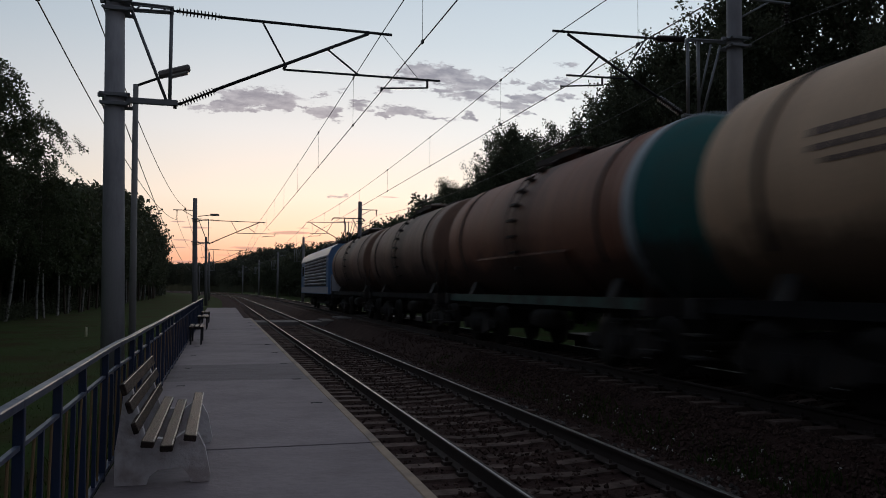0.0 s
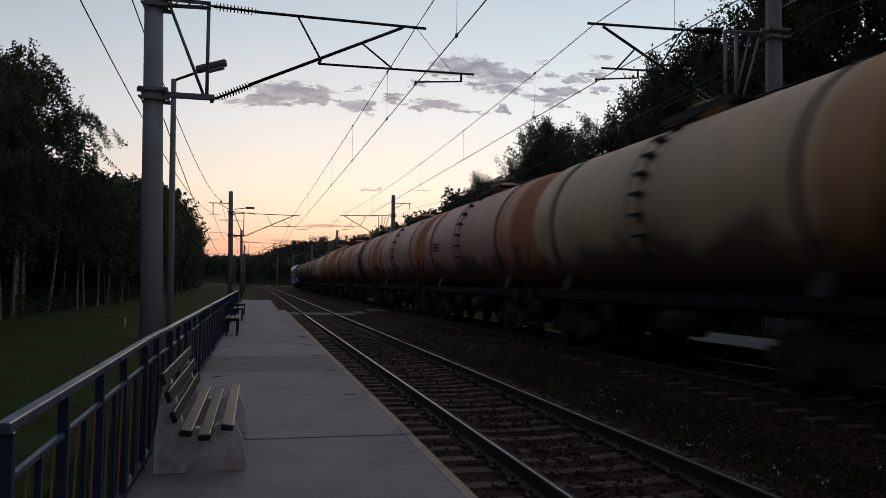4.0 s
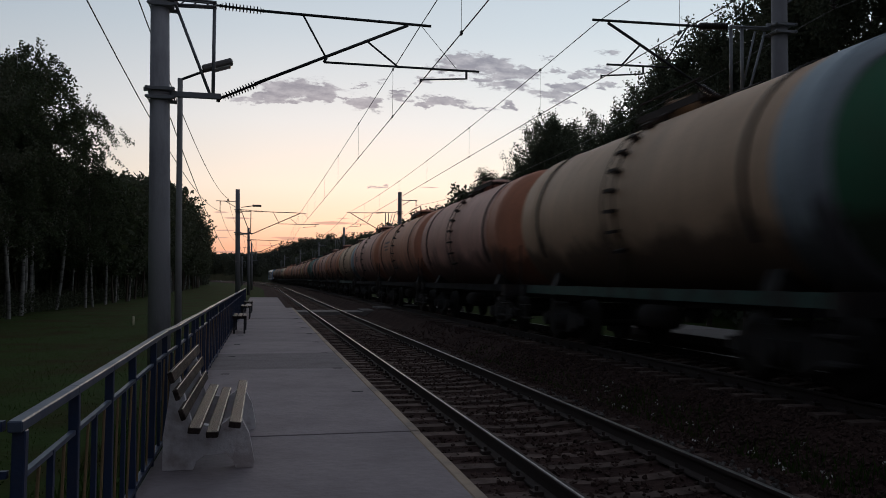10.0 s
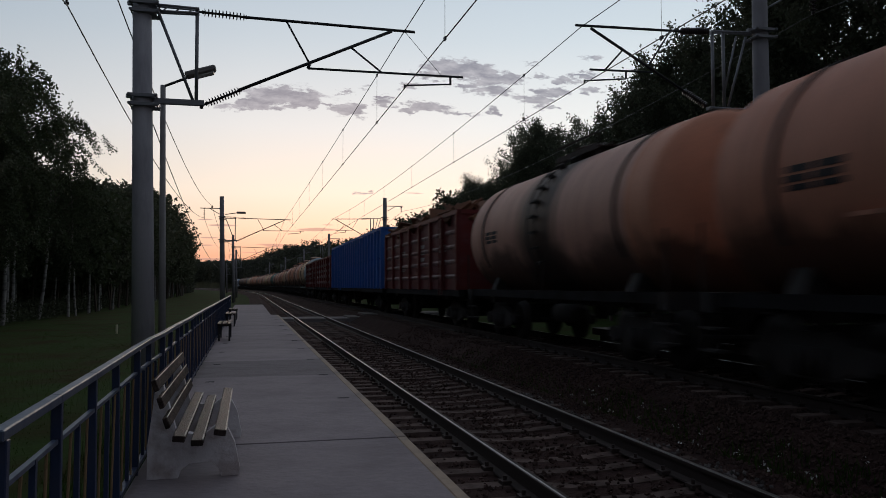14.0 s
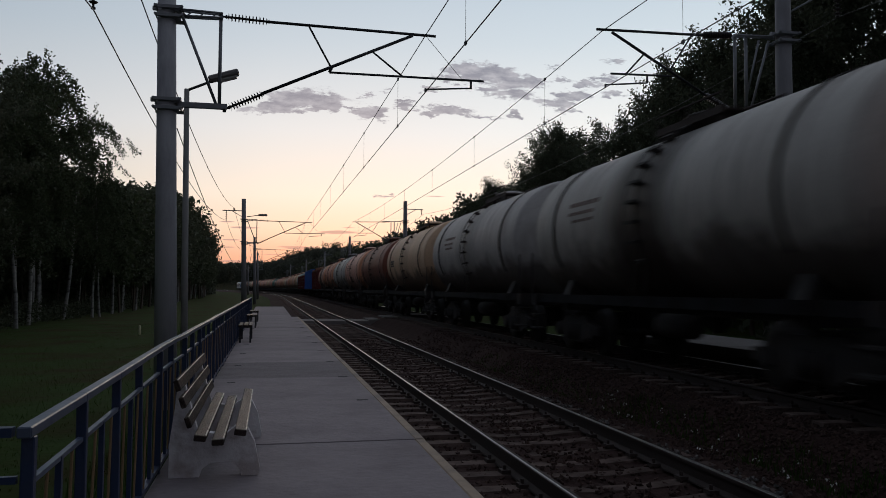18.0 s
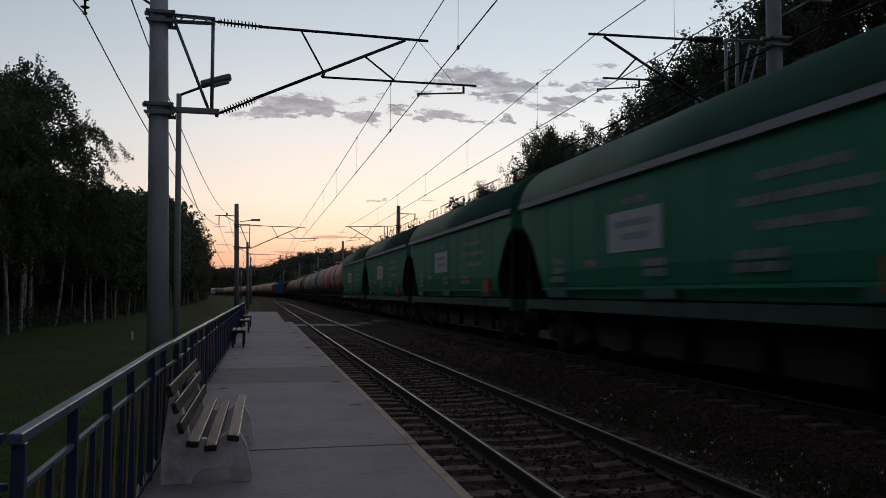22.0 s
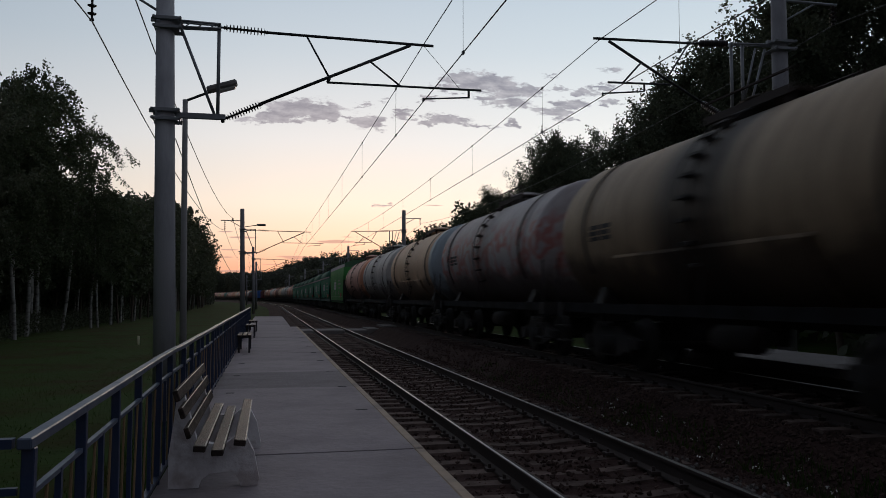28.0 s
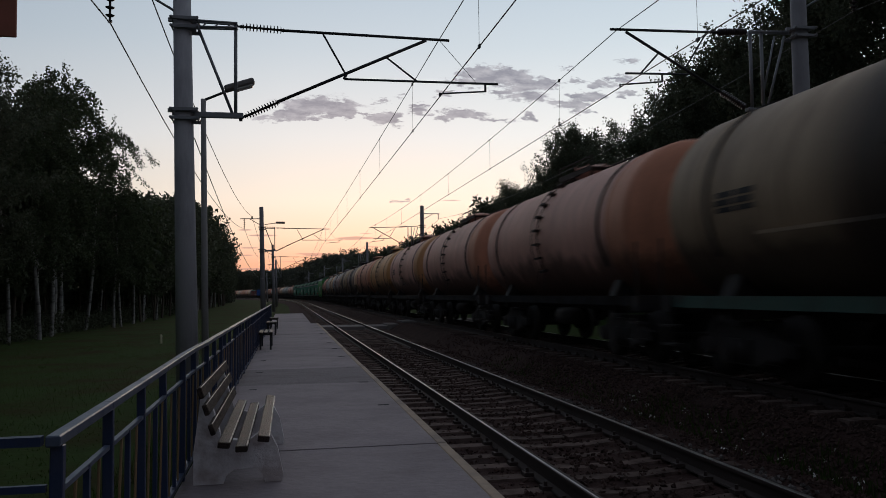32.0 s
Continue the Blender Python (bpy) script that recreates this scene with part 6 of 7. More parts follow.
def build_gondola(half, top, paint, ribs, load=False, category="gondola"):
    name = "red oxide steel gondola wagon with ribbed sides" if paint is RED_ORE else "long tall blue high-sided wagon with ribbed walls"
    car = empty("gondola_wagon", Matrix.Identity(4), name + (" heaped with rusty scrap" if load else ""), "gondola", "open wagons of the train")
    key = f"{half}{top}{ribs}{load}"

    def walls(bm):
        return box(bm, 1.44, 1.50, -half, half, 1.22, top)

    def end_wall(bm):
        return box(bm, -1.438, 1.438, half - 0.06, half, 1.22, top)

    def floor_(bm):
        return box(bm, -1.438, 1.438, -half + 0.06, half - 0.06, 1.22, 1.28)

    def rib(bm):
        return box(bm, -0.045, 0.045, -0.09, 0.09, 1.2, top - 0.06)

    def rim(bm):
        for s in (-1, 1):
            box(bm, s * 1.52 - 0.05, s * 1.52 + 0.05, -half, half, top - 0.08, top + 0.05)
            box(bm, -1.46, 1.46, s * half - 0.05, s * half + 0.05, top - 0.08, top + 0.04)
        return bm

    def press(bm):
        # one pressed ridge of a wall panel
        w = 2 * half / ribs * 0.5 - 0.16
        if load:
            return extrude(bm, [(1.498, -0.075), (1.53, -0.03), (1.535, 0.02), (1.498, 0.07)], -w, w)
        return extrude(bm, [(1.498, -0.13), (1.525, -0.10), (1.545, -0.04), (1.55, 0.02), (1.538, 0.08), (1.498, 0.13)], -w, w)

    def frame_(bm):
        box(bm, -0.25, 0.25, -half - 0.1, half + 0.1, 0.88, 1.2)
        for s in (-1, 1):
            box(bm, -1.4, 1.4, s * half * 0.68 - 0.2, s * half * 0.68 + 0.2, 0.9, 1.2)
        return bm

    def side_sill(bm):
        return box(bm, 1.34, 1.50, -half, half, 1.02, 1.215)

    def reservoir(bm):
        return lathe(bm, [(-1.0, 0.12), (-0.9, 0.22), (0.1, 0.22), (0.2, 0.12)], 12, "Y", (0.9, 0, 0.72))

    def cylinder(bm):
        return lathe(bm, [(0.8, 0.18), (1.6, 0.18)], 12, "Y", (-0.8, 0, 0.75))

    def battery(bm):
        return box(bm, -1.1, -0.7, 1.9, 2.4, 0.5, 1.0, bevel=0.03)

    def ladder(bm):
        for y in (-0.42, 0.42) if paint is BLUE_WAGON else (-0.18, 0.18):
            tube(bm, (1.6, y, 1.05), (1.6, y, 2.75 if paint is BLUE_WAGON else top), 0.018, 5)
        wide, n, rise = (0.42, 5, 0.36) if paint is BLUE_WAGON else (0.18, 8, 0.32)
        for k in range(n):
            tube(bm, (1.6, -wide, 1.25 + k * rise), (1.6, wide, 1.25 + k * rise), 0.02, 5)
        return bm

    def marks(bm):
        for s in (-1, 1):
            blue_rows = ((9.9, 10.9, 1.7, 0.2), (9.9, 10.8, 2.5, 0.3), (8.6, 9.5, 2.7, 0.3), (8.7, 9.5, 1.8, 0.16), (6.4, 7.4, 3.1, 0.26), (6.5, 7.3, 2.4, 0.2))
            for y0, y1, z, h in blue_rows if paint is BLUE_WAGON else ((-half * 0.75, -half * 0.62, 2.0, 0.12), (-half * 0.75, -half * 0.60, 2.4, 0.2), (-half * 0.25, -half * 0.12, 2.2, 0.5), (half * 0.3, half * 0.42, 1.9, 0.12), (half * 0.3, half * 0.45, 2.5, 0.16), (half * 0.7, half * 0.78, 2.1, 0.25)):
                x0, x1 = sorted((s * 1.504, s * 1.508))
                for k in range(3):
                    box(bm, x0, x1, y0, y1, z + k * h * 0.45, z + k * h * 0.45 + h * 0.25)
        return bm
    for a in (0, 180):
        part("side_wall", shared("walls" + key, walls, "side_wall"), paint, car, at=pose(0, 0, 0, 0, 0, a))
        part("end_wall", shared("ends" + key, end_wall, "end_wall"), paint, car, at=pose(0, 0, 0, 0, 0, a))
    part("floor", shared("floor" + key, floor_, "floor"), UNDER, car)
    rm, pm = shared("rib" + key, rib, "rib"), shared("press" + key, press, "panel_ridge")
    for s in (0, 180):
        for i in range(ribs + 1):
            y = -half + 0.1 + (2 * half - 0.2) * i / ribs
            part("rib", rm, paint, car, at=pose(0, 0, 0, 0, 0, s) @ Matrix.Translation((1.545, y, 0)))
        if paint is RED_ORE:
            for i in range(ribs):
                for k in range(4):
                    part("panel_ridge", pm, RIDGE_DULL if load else RIDGE, car, at=pose(0, 0, 0, 0, 0, s) @ Matrix.Translation((0, -half + (2 * half) * (i + 0.5) / ribs, 1.62 + k * (top - 1.75) / 4)))
        part("ladder", shared("lad" + key, ladder, "ladder"), paint, car, at=pose(0, 0, 0, 0, 0, s) @ Matrix.Translation((0, (-half + 5.6 if s else half - 5.6) if paint is BLUE_WAGON else half - 2.0, 0)))
    if paint is BLUE_WAGON:
        def seam(bm):
            return box(bm, 1.497, 1.504, -half + 0.1, half - 0.1, 2.62, 2.64)
        for a in (0, 180):
            part("weld_seam", shared("seam" + key, seam, "weld_seam"), SILL, car, at=pose(0, 0, 0, 0, 0, a))
    part("rim", shared("rim" + key, rim, "rim"), paint, car)
    part("underframe", shared("gframe" + key, frame_, "underframe"), UNDER, car)
    for a in (0, 180):
        part("side_sill", shared("gsill" + key, side_sill, "side_sill"), SILL, car, at=pose(0, 0, 0, 0, 0, a))
    part("air_reservoir", shared("greservoir", reservoir, "air_reservoir"), UNDER, car)
    part("brake_cylinder", shared("gcylinder", cylinder, "brake_cylinder"), UNDER, car)
    part("equipment_box", shared("gbattery", battery, "equipment_box"), UNDER, car)
    part("stencil", shared("gmarks" + key, marks, "stencil"), STENCIL_PALE, car, "white stencilled lines, unreadable")["kind"] = "stuff"
    if load:
        rnd = random.Random(77)
        bm = bmesh.new()
        for _ in range(420):
            y, x = rnd.uniform(-half + 0.3, half - 0.3), rnd.uniform(-1.3, 1.3)
            z = top - 0.15 + 0.30 * (1 - (x / 1.4) ** 2) + 0.12 * math.sin(y * 1.7) + rnd.uniform(-0.1, 0.12)
            a = rnd.uniform(0.05, 0.3)
            box(bm, -a, a, -a * rnd.uniform(0.3, 2), a * rnd.uniform(0.3, 2), -0.05, 0.05, pose(x, y, z, rnd.uniform(-60, 60), rnd.uniform(-60, 60), rnd.uniform(0, 180)))
        box(bm, -1.4, 1.4, -half + 0.1, half - 0.1, 1.4, top - 0.2)
        part("scrap_load", bm, SCRAP, car, "heap of rusty scrap")["kind"] = "stuff"
    kn = running_gear(car, half * 0.68)
    for s in (0, 180):
        part("coupler", kn, UNDER, car, at=pose(0, 0, 0, 0, 0, s) @ Matrix.Translation((0, half + 0.1, 0)))
    return car


def build_hopper(paint):
    bright = paint is GREEN_BRIGHT
    car = empty("hopper_wagon", Matrix.Identity(4), ("bright green" if bright else "dark green") + " covered hopper wagon with sloping ends", "hopper wagon", "hopper wagons of the train")
    kind = "bright" if bright else "dark"

    def loft(bm, levels):
        """A body from level to level: height, half width, half length."""
        rings = [[bm.verts.new((sx * w, sy * h, z)) for sx, sy in ((1, -1), (1, 1), (-1, 1), (-1, -1))] for z, w, h in levels]
        for r0, r1 in zip(rings, rings[1:]):
            for i in range(4):
                bm.faces.new((r0[i], r0[(i + 1) % 4], r1[(i + 1) % 4], r1[i]))
        bm.faces.new(rings[0][::-1]), bm.faces.new(rings[-1])
        return bm

    def body(bm):
        if bright:
            return loft(bm, [(0.92, 1.46, 6.25), (1.1, 1.51, 6.26), (1.5, 1.54, 6.3), (2.0, 1.55, 6.4), (2.4, 1.55, 6.55), (2.8, 1.55, 6.75), (3.1, 1.545, 6.9), (3.4, 1.535, 6.94), (3.65, 1.52, 6.95), (3.84, 1.50, 6.95)])
        return loft(bm, [(1.25, 1.42, 5.55), (1.5, 1.50, 5.60), (1.8, 1.545, 5.74), (2.1, 1.55, 5.93), (2.4, 1.55, 6.17), (2.65, 1.55, 6.45), (2.84, 1.55, 6.74), (2.94, 1.55, 6.93), (3.32, 1.55, 6.95)])

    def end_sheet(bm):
        # dark cover on the hopper's end slope: shade and grime of the gap between two wagons
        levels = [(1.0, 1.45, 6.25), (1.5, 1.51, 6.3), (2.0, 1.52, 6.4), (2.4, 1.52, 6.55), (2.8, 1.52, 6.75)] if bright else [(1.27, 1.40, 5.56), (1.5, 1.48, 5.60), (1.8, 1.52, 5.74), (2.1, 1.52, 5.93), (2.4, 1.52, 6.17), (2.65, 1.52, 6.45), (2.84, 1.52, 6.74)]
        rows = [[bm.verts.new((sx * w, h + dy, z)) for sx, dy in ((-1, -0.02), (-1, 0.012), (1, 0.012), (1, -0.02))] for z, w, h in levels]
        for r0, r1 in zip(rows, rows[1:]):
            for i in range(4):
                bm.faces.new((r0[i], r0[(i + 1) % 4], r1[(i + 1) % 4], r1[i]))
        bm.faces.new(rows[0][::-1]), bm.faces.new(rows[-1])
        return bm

    def roof(bm):
        pts = [(1.60, 3.42), (1.58, 3.55), (1.53, 3.70), (1.45, 3.85), (1.33, 4.01), (1.17, 4.16), (0.98, 4.28), (0.75, 4.37), (0.5, 4.43), (0.25, 4.47), (0, 4.48)]
        if bright:
            pts = [(1.47, 4.09), (1.36, 4.17), (1.18, 4.26), (0.95, 4.34), (0.7, 4.40), (0.4, 4.44), (0, 4.46)]
        base = 3.84 if bright else 3.32
        out = pts + [(-x, z) for x, z in pts[-2::-1]] + [(-1.44 if bright else -1.56, base), (1.44 if bright else 1.56, base)]
        return extrude(bm, out, -6.95, 6.95)

    def eave(bm):
        for s in (-1, 1):
            if bright:
                extrude(bm, [(s * 1.515, 3.83), (s * 1.475, 4.10), (s * 1.45, 4.10), (s * 1.45, 3.83)], -6.96, 6.96)
            else:
                box(bm, s * 1.61 - 0.02, s * 1.61 + 0.02, -6.96, 6.96, 3.31, 3.43)
        return bm

    def roof_rail(bm):
        # low handrail along the roof hatches, in short lengths
        for k in range(6):
            y = -6.0 + 2.1 * k
            tube(bm, (-0.95, y, 4.62), (-0.95, y + 1.4, 4.62), 0.016, 5)
            for d in (0.0, 0.7, 1.4):
                tube(bm, (-0.95, y + d, 4.25), (-0.95, y + d, 4.62), 0.014, 5)
        return bm

    def strip(bm):
        for y, d, z in ((-5.9, 3.0, 1.40), (-2.6, 2.2, 1.45), (0.2, 3.2, 1.40), (3.7, 1.1, 1.45), (5.1, 0.7, 1.40)):
            box(bm, -1.562, -1.552, y, y + d, z, z + 0.022)
        return bm

    def deck(bm):
        for s in (-1, 1):
            box(bm, s * 0.28 - 0.17, s * 0.28 + 0.17, -6.5, 6.5, 4.47, 4.50)
        for i in range(4):
            y = -4.8 + 3.2 * i
            lathe(bm, [(4.40, 0.34), (4.60, 0.34), (4.66, 0.2)], 14, "Z", (0, y, 0))
        return bm

    def sill_(bm):
        for s in (-1, 1):
            box(bm, s * 1.46 - 0.05, s * 1.46 + 0.05, -6.7, 6.7, 1.0, 1.22)
        for s in (-1, 1):
            box(bm, -1.5, 1.5, s * 6.7 - 0.1, s * 6.7 + 0.1, 0.92, 1.2)
        return bm

    def post(bm):
        return tube(bm, (1.45, 6.65, 1.2), (1.45, 6.75, 3.2), 0.04, 6)

    def brace(bm):
        return tube(bm, (0.9, 6.6, 1.2), (0.9, 5.7, 2.2), 0.05, 6)

    def bins(bm):
        return extrude(bm, [(-0.94, 1.25), (0.94, 1.25), (0.75, 0.6), (0.7, 0.32), (-0.7, 0.32), (-0.75, 0.6)], -1.1, 1.1, "X")

    def centre(bm):
        box(bm, -0.25, 0.25, -6.7, 6.7, 0.9, 1.2)
        for s in (-1, 1):
            box(bm, -1.4, 1.4, s * 5.2 - 0.2, s * 5.2 + 0.2, 0.88, 1.2)
        return bm

    def plate(bm):
        return box(bm, -1.562, -1.556, 0.10, 2.05, 2.05, 2.74)

    def plate_bars(bm):
        for row, (a, b) in enumerate(((0.42, 1.74), (0.55, 1.50))):
            y = a
            while y < b:
                box(bm, -1.566, -1.563, y, y + 0.10, 2.47 - row * 0.22, 2.58 - row * 0.22)
                y += 0.14
        return bm

    def stencil(bm):
        for s in (-1, 1):
            x0, x1 = sorted((s * 1.553, s * 1.557))
            for y0, y1, z in ((-4.0, -2.3, 2.74), (-4.4, -1.9, 2.45), (-4.2, -2.3, 2.13), (4.3, 4.9, 1.95), (4.2, 4.9, 1.75), (4.2, 5.0, 1.58), (2.6, 3.2, 1.85), (0.0, 0.7, 1.62), (0.0, 0.8, 1.78), (-2.9, -1.9, 1.78), (-2.9, -1.8, 1.62), (0.6, 1.5, 2.84)):
                y = y0
                while y < y1:
                    a, b = sorted((-s * y, -s * min(y1, y + 0.16)))
                    box(bm, x0, x1, a, b, z, z + 0.12)
                    y += 0.21
        return bm

    def seams(bm):
        for s in (-1, 1):
            for i in range(9):
                y = -5.2 + 1.3 * i
                box(bm, s * 1.553 - 0.004, s * 1.553 + 0.004, y - 0.02, y + 0.02, 1.5, 3.38)
            box(bm, s * 1.555 - 0.006, s * 1.555 + 0.006, -5.5, 5.5, 1.42, 1.47)
        return bm

    def pocket(bm):
        return box(bm, 1.40, 1.57, -0.5, 0.5, 1.27, 1.44)

    def marker(bm):
        return box(bm, 1.45, 1.60, 4.50, 5.02, 1.36, 1.72)
    part("body", shared("hbody" + kind, body, "body"), paint, car)
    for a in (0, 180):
        part("end_sheet", shared("hsheet" + kind, end_sheet, "end_sheet"), UNDER, car, "end slope blackened with painted shade and grime", pose(0, 0, 0, 0, 0, a))
    top = shared("hroof" + kind, roof, "roof")
    for face in top.polygons:
        face.use_smooth = len(face.vertices) == 4 and face.center.z > (4.08 if bright else 3.4)
    part("roof", top, GREY_ROOF if bright else GREEN_ROOF, car)
    part("eave_strip", shared("heave" + kind, eave, "eave_strip"), EAVE, car, "pale grey eave strip")
    part("roof_walkway", shared("hdeck", deck, "roof_walkway"), UNDER, car)
    part("roof_rail", shared("hrail", roof_rail, "roof_rail"), SILL, car)["kind"] = "stuff"
    part("roof_rail", shared("hrail", roof_rail, "roof_rail"), SILL, car, at=pose(0, 0, 0, 0, 0, 180))["kind"] = "stuff"
    if bright:
        for a in (0, 180):
            part("reflective_strip", shared("hstrip", strip, "reflective_strip"), WHITE_PAINT, car, "pale reflective strips", pose(0, 0, 0, 0, 0, a))["kind"] = "stuff"
    part("side_sill", shared("hsill", sill_, "side_sill"), SILL if bright else SILL_GREEN, car)
    for a in (0, 180):
        for dx in (0, -2.9):
            part("end_post", shared("hpost", post, "end_post"), UNDER, car, at=pose(0, 0, 0, 0, 0, a) @ Matrix.Translation((dx, 0, 0)))
        for dx in (0, -1.8):
            part("end_brace", shared("hbrace", brace, "end_brace"), UNDER, car, at=pose(0, 0, 0, 0, 0, a) @ Matrix.Translation((dx, 0, 0)))
    part("underframe", shared("hcentre", centre, "underframe"), UNDER, car)
    for y in (-2.9, -1.0, 1.0, 2.9):
        part("discharge_bin", shared("hbins", bins, "discharge_bin"), UNDER, car, at=pose(0, y, 0))
    for a in (0, 180):
        pl = part("name_plate", shared("hplate", plate, "name_plate"), WHITE_PAINT, car, "white board with unreadable lettering", pose(0, 0, 0, 0, 0, a))
        part("lettering", shared("hpbars", plate_bars, "lettering"), PLATE_MARK, pl)["kind"] = "stuff"
    part("stencil", shared("hsten", stencil, "stencil"), STENCIL_PALE, car, "white stencilled lines, unreadable")["kind"] = "stuff"
    part("wall_seams", shared("hseam", seams, "wall_seams"), paint, car)
    for a in (0, 180):
        for y in () if bright else (-4.7, 0.2, 4.6):
            part("side_pocket", shared("hpocket", pocket, "side_pocket"), POCKET, car, at=pose(0, 0, 0, 0, 0, a) @ Matrix.Translation((0, y if a == 0 else -y, 0)))
        part("marker_plate", shared("hmarker", marker, "marker_plate"), RED_LAMP, car, "red marker plate", pose(0, 0, 0, 0, 0, a))
    kn = running_gear(car, 5.2)
    for s in (0, 180):
        part("coupler", kn, UNDER, car, at=pose(0, 0, 0, 0, 0, s) @ Matrix.Translation((0, 6.75, 0)))
    return car


def build_loco():
    car = empty("electric_locomotive", Matrix.Identity(4), "pale blue and white electric locomotive with louvred sides hauling the train", "locomotive")
    bm = bmesh.new()
    pts = [(1.55, 1.05), (1.55, 3.3), (1.35, 3.75), (1.0, 4.0)]
    extrude(bm, pts + [(-x, z) for x, z in pts[::-1]], -8.0, 8.0)
    part("body", bm, LOCO_BLUE, car, "blue body shell")
    for s in (-1, 1):
        x0, x1 = sorted((s * 1.552, s * 1.558))
        bm = bmesh.new()
        box(bm, x0, x1, -7.9, 7.9, 1.1, 1.48)
        part("lower_band", bm, LOCO_WHITE, car, "white lower band")
        bm = bmesh.new()
        box(bm, x0, x1, -7.0, 5.6, 1.52, 3.28)
        part("grille_panel", bm, DARK_PAINT, car, "dark grille recess")
        bm = bmesh.new()
        extrude(bm, [(s * 1.57, 3.28), (s * 1.585, 3.34), (s * 1.38, 3.80), (s * 1.35, 3.78)], -8.02, 8.02)
        part("roof_edge", bm, LOCO_WHITE, car, "white roof edge")
        for k in range(8):
            bm = bmesh.new()
            box(bm, -0.02, 0.07, -6.9, 5.5, -0.035, 0.045, pose(s * 1.57, 0, 1.68 + k * 0.205, 0, s * 30, 0))
            part("louvre", bm, LOCO_WHITE, car, "pale louvre slat")
        bm = bmesh.new()
        x0, x1 = sorted((s * 1.553, s * 1.570))
        box(bm, x0, x1, 6.2, 7.2, 2.3, 3.0)
        part("cab_window", bm, DARK_GLASS, car)
        bm = bmesh.new()
        box(bm, -1.2, 1.2, s * 8.01 - 0.02, s * 8.01 + 0.02, 2.35, 3.2)
        part("windscreen", bm, DARK_GLASS, car)
        bm = bmesh.new()
        box(bm, -1.4, 1.4, s * 8.02 - 0.02, s * 8.02 + 0.02, 1.1, 2.2)
        part("front_panel", bm, LOCO_WHITE, car)
        for x in (-1.0, 1.0):
            bm = bmesh.new()
            lathe(bm, [(s * 8.03, 0.13), (s * 8.10, 0.12)], 12, "Y", (x, 0, 1.75))
            part("headlight", bm, LAMP_GLASS, car)
    bm = bmesh.new()
    for y in (-5, -2.2, 0.6, 3.4):
        box(bm, -0.8, 0.8, y - 0.9, y + 0.9, 4.0, 4.28, bevel=0.04)
    part("roof_equipment", bm, UNDER, car)
    bm = bmesh.new()
    box(bm, -0.6, 0.6, -5.3, -5.1, 4.28, 4.34)
    panto = part("pantograph", bm, DARK_STEEL, car, "raised pantograph")
    for x in (-0.5, 0.5):
        bm = bmesh.new()
        pipe(bm, [(x, -5.2, 4.3), (x * 0.8, -6.6, 4.9), (x * 0.5, -5.3, 5.72)], 0.033)
        part("pantograph_arm", bm, DARK_STEEL, panto)
    for y in (-5.3, -5.1):
        bm = bmesh.new()
        pipe(bm, [(-1.04, y, 5.58), (-0.9, y, 5.74), (0.9, y, 5.74), (1.04, y, 5.58)], 0.03)
        part("contact_strip", bm, DARK_STEEL, panto)
    bm = bmesh.new()
    box(bm, -1.3, 1.3, -8.1, 8.1, 0.85, 1.05), box(bm, -1.0, 1.0, -2, 2, 0.4, 0.9)
    part("underframe", bm, UNDER, car)
    kn = running_gear(car, 4.4)
    for s in (0, 180):
        part("coupler", kn, UNDER, car, at=pose(0, 0, 0, 0, 0, s) @ Matrix.Translation((0, 8.2, 0)))
    return car


# the order of the train, from the head: (kind, look, tail colour, markings, steam jacket)
TANKS_A = [("brown", None, "plate", False), ("brown", None, "", False), ("rust", "teal", "", True), ("tan", "tan", "lines", False), ("orange", None, "", False), ("orange", None, "plate", False), ("black_band", None, "lines", False),
           ("pink", None, "", True), ("pink", None, "label", False), ("tan", "yellow", "", False), ("pink", None, "lines", False), ("green", "teal", "lines", False), ("black_band", None, "", True), ("pink", None, "label", False),
           ("orange", None, "", True), ("tan", "jade", "", False), ("pink", None, "label", False), ("deep_orange", None, "lines", False), ("pink", None, "", False), ("tan", "jade", "", False)]
TANKS_B = [("black_band", None, "label", False), ("orange", None, "label", True), ("white", None, "", False), ("pink", None, "lines", False), ("red", None, "plate", False), ("tan", "tan", "label", False), ("white", None, "lines", False),
           ("grey_band", None, "lines", False), ("pink", None, "", False), ("pink", None, "", True)]
TANKS_C = [("pink", None, "", False), ("white", None, "", True), ("tan", "ice", "", True), ("tagged_white", None, "label", False), ("white_band", None, "label", True), ("scrawled", "tan", "", False), ("orange", None, "label", False),
           ("ochre", None, "", False), ("pink", "yellow", "label", False), ("pink", None, "", False), ("pink", None, "", False), ("white_band", None, "label", True), ("pink", None, "", True), ("brown", None, "label", False),
           ("orange", None, "", False), ("pink", None, "", False)]
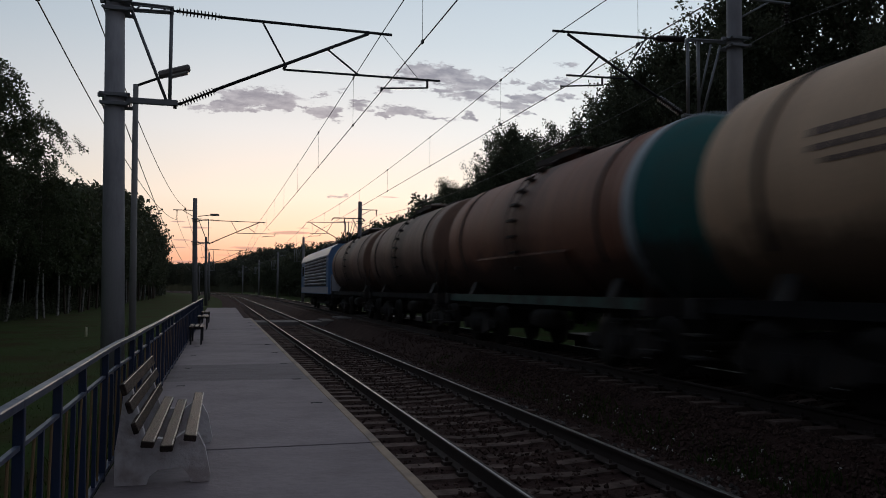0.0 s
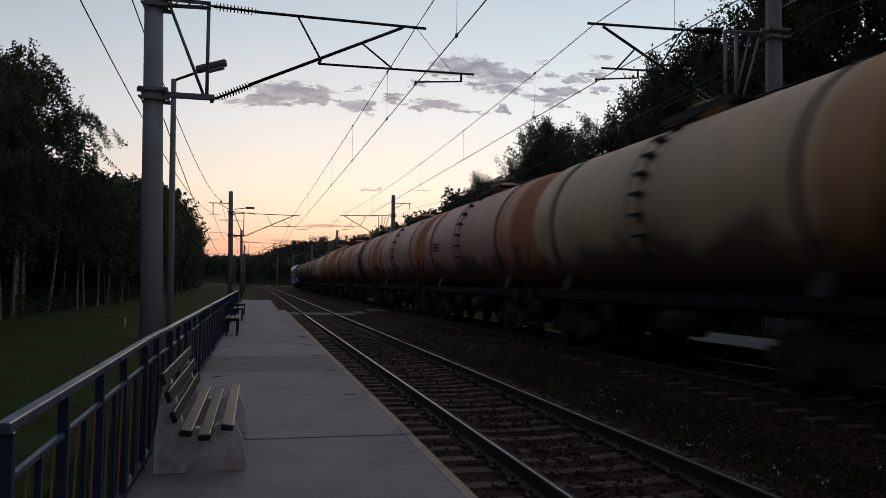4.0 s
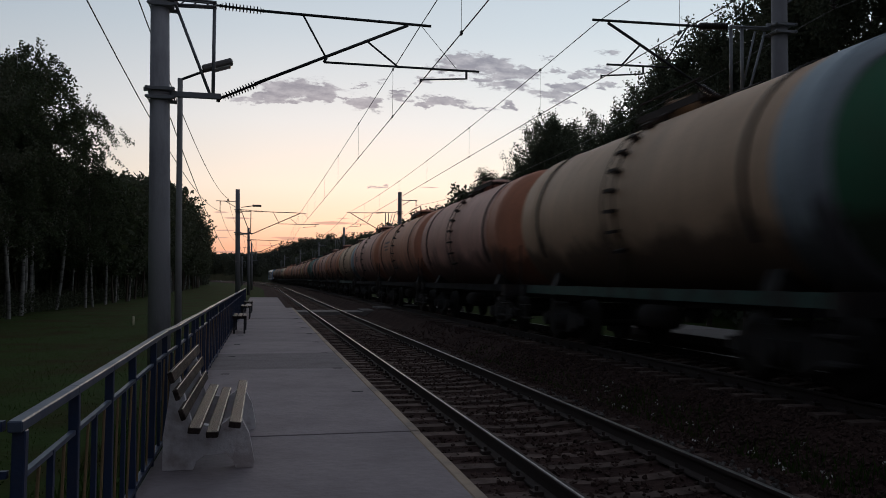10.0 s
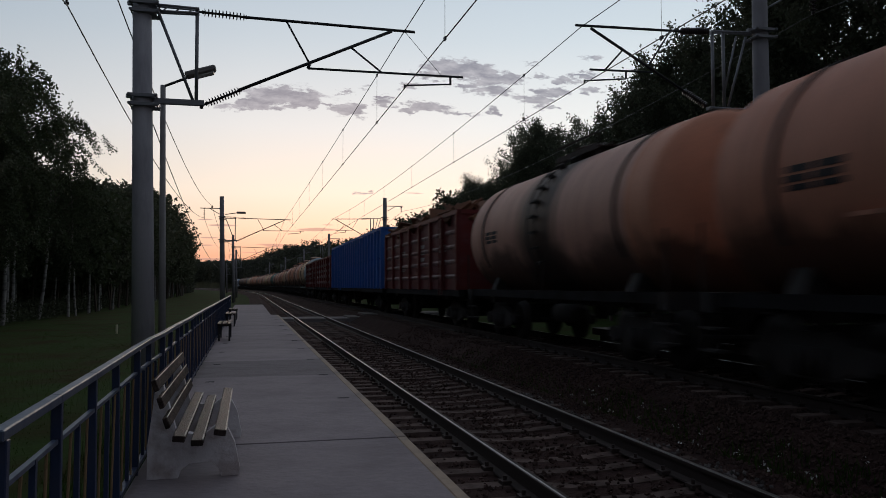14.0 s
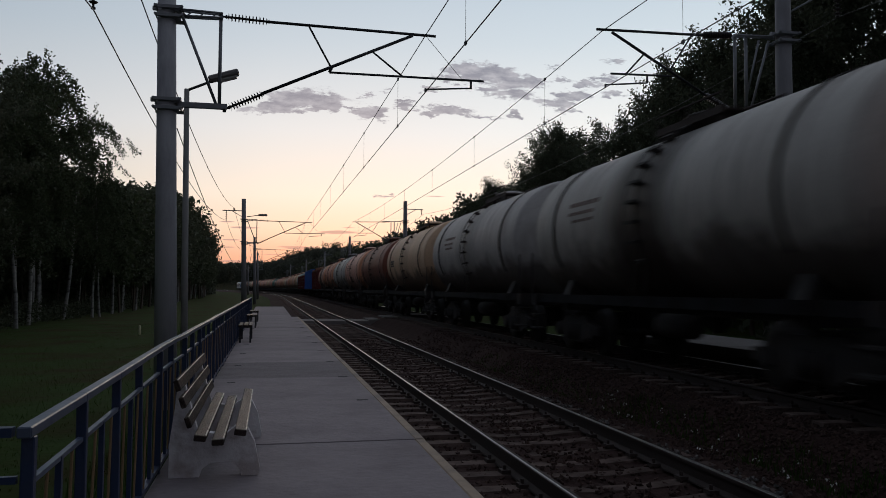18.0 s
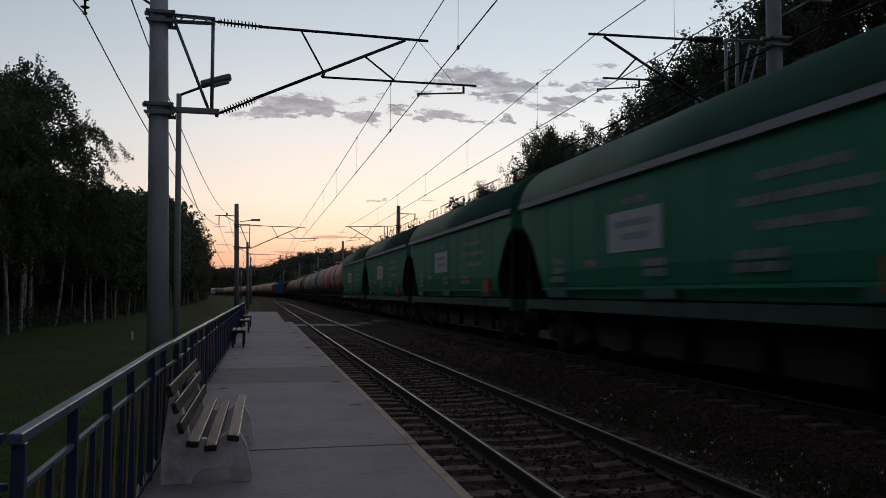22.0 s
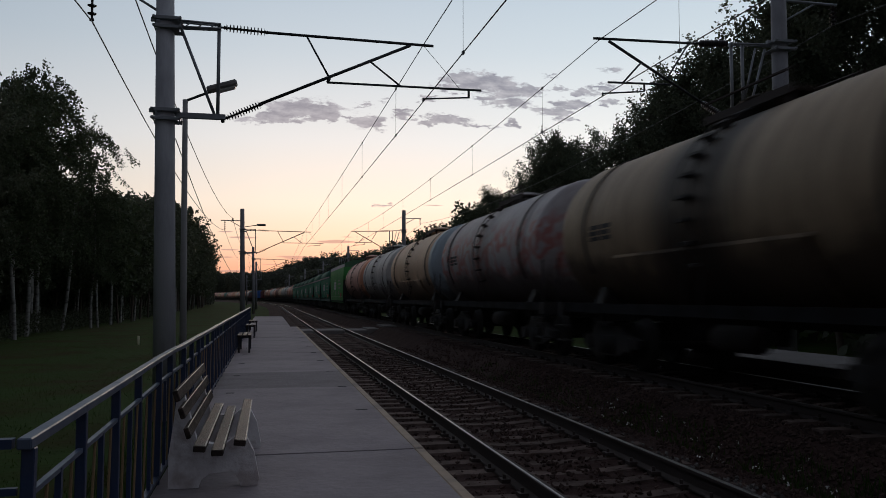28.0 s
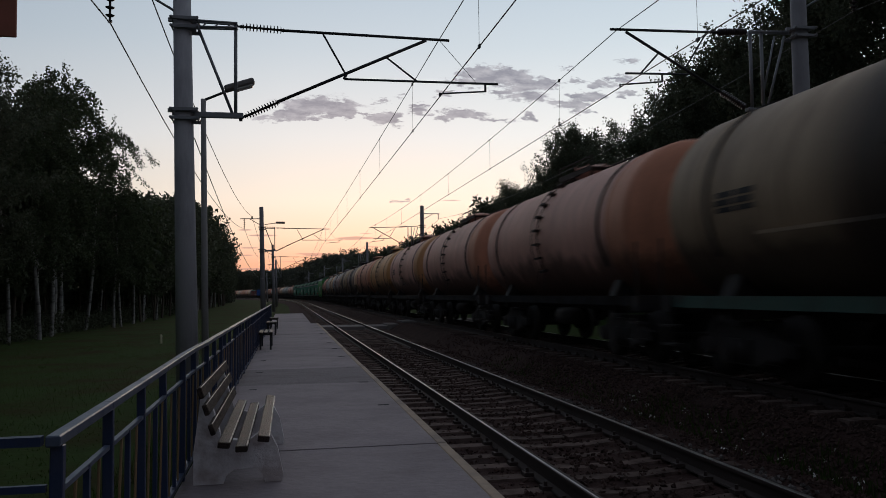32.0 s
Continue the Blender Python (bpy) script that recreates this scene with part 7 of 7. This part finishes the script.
WORDS.update(grey_band="grey-white, oil-stained", ochre="weathered ochre orange", ice="pale blue", rust="grimy rust-orange", deep_orange="rusty orange", scrawled="dark red graffiti-covered", tagged_white="grey-white graffiti-sprayed")
# coupled length of each tank wagon of the first rake, and those with a wider barrel
PITCH_A = [12.02] * 4 + [12.7, 12.0, 12.0] + [11.88] * 8 + [11.95] * 3 + [11.6, 13.13]
WIDE_A = (4, 16, 17, 18, 19)
TANK, GOND, BLUEL, HOPP, LOCO = 12.02, 13.92, 23.7, 14.72, 17.3


def build_train():
    cars, p = [], -2.3

    def add(ob, length):
        nonlocal p
        cars.append((ob, p + length / 2))
        p += length
    add(build_loco(), LOCO)
    for i, (lk, tail, mk, jk) in enumerate(TANKS_A):
        add(build_tank(lk, tail, mk, jk, SILL_GREEN if tail in ("teal", "jade") else None, 1.055 if i in WIDE_A else 1.0), PITCH_A[i])
    add(build_gondola(6.2, 3.55, RED_ORE, 7), GOND - 0.6)
    add(build_gondola(6.2, 3.55, RED_ORE, 7), GOND - 0.6)
    add(build_gondola(11.3, 4.02, BLUE_WAGON, 22), BLUEL)
    add(build_gondola(6.4, 3.55, RED_ORE, 7, True), GOND)
    for lk, tail, mk, jk in TANKS_B:
        add(build_tank(lk, tail, mk, jk), TANK)
    for i in range(8):
        add(build_hopper(GREEN_BRIGHT if i == 7 else GREEN_BODY), HOPP)
    p += 0.5
    for i, (lk, tail, mk, jk) in enumerate(TANKS_C):
        add(build_tank(lk, tail, mk, jk, SILL_GREEN if i == 11 else None), TANK)
    return cars


CARS = build_train()
SPEED, HEAD = 20.06, 61.22


def on_line(s):
    """The pose on the far track at s metres along it."""
    if s <= BEND:
        return pose(T2, s, T2_UP)
    a = (s - BEND) / RADIUS
    return pose(T2 - RADIUS * (1 - math.cos(a)), BEND + RADIUS * math.sin(a), T2_UP, 0, 0, math.degrees(a))


def motions():
    for car, back in CARS:
        walk(car, [(t, on_line(HEAD + SPEED * t - back)) for t in range(0, 33)])


motions()
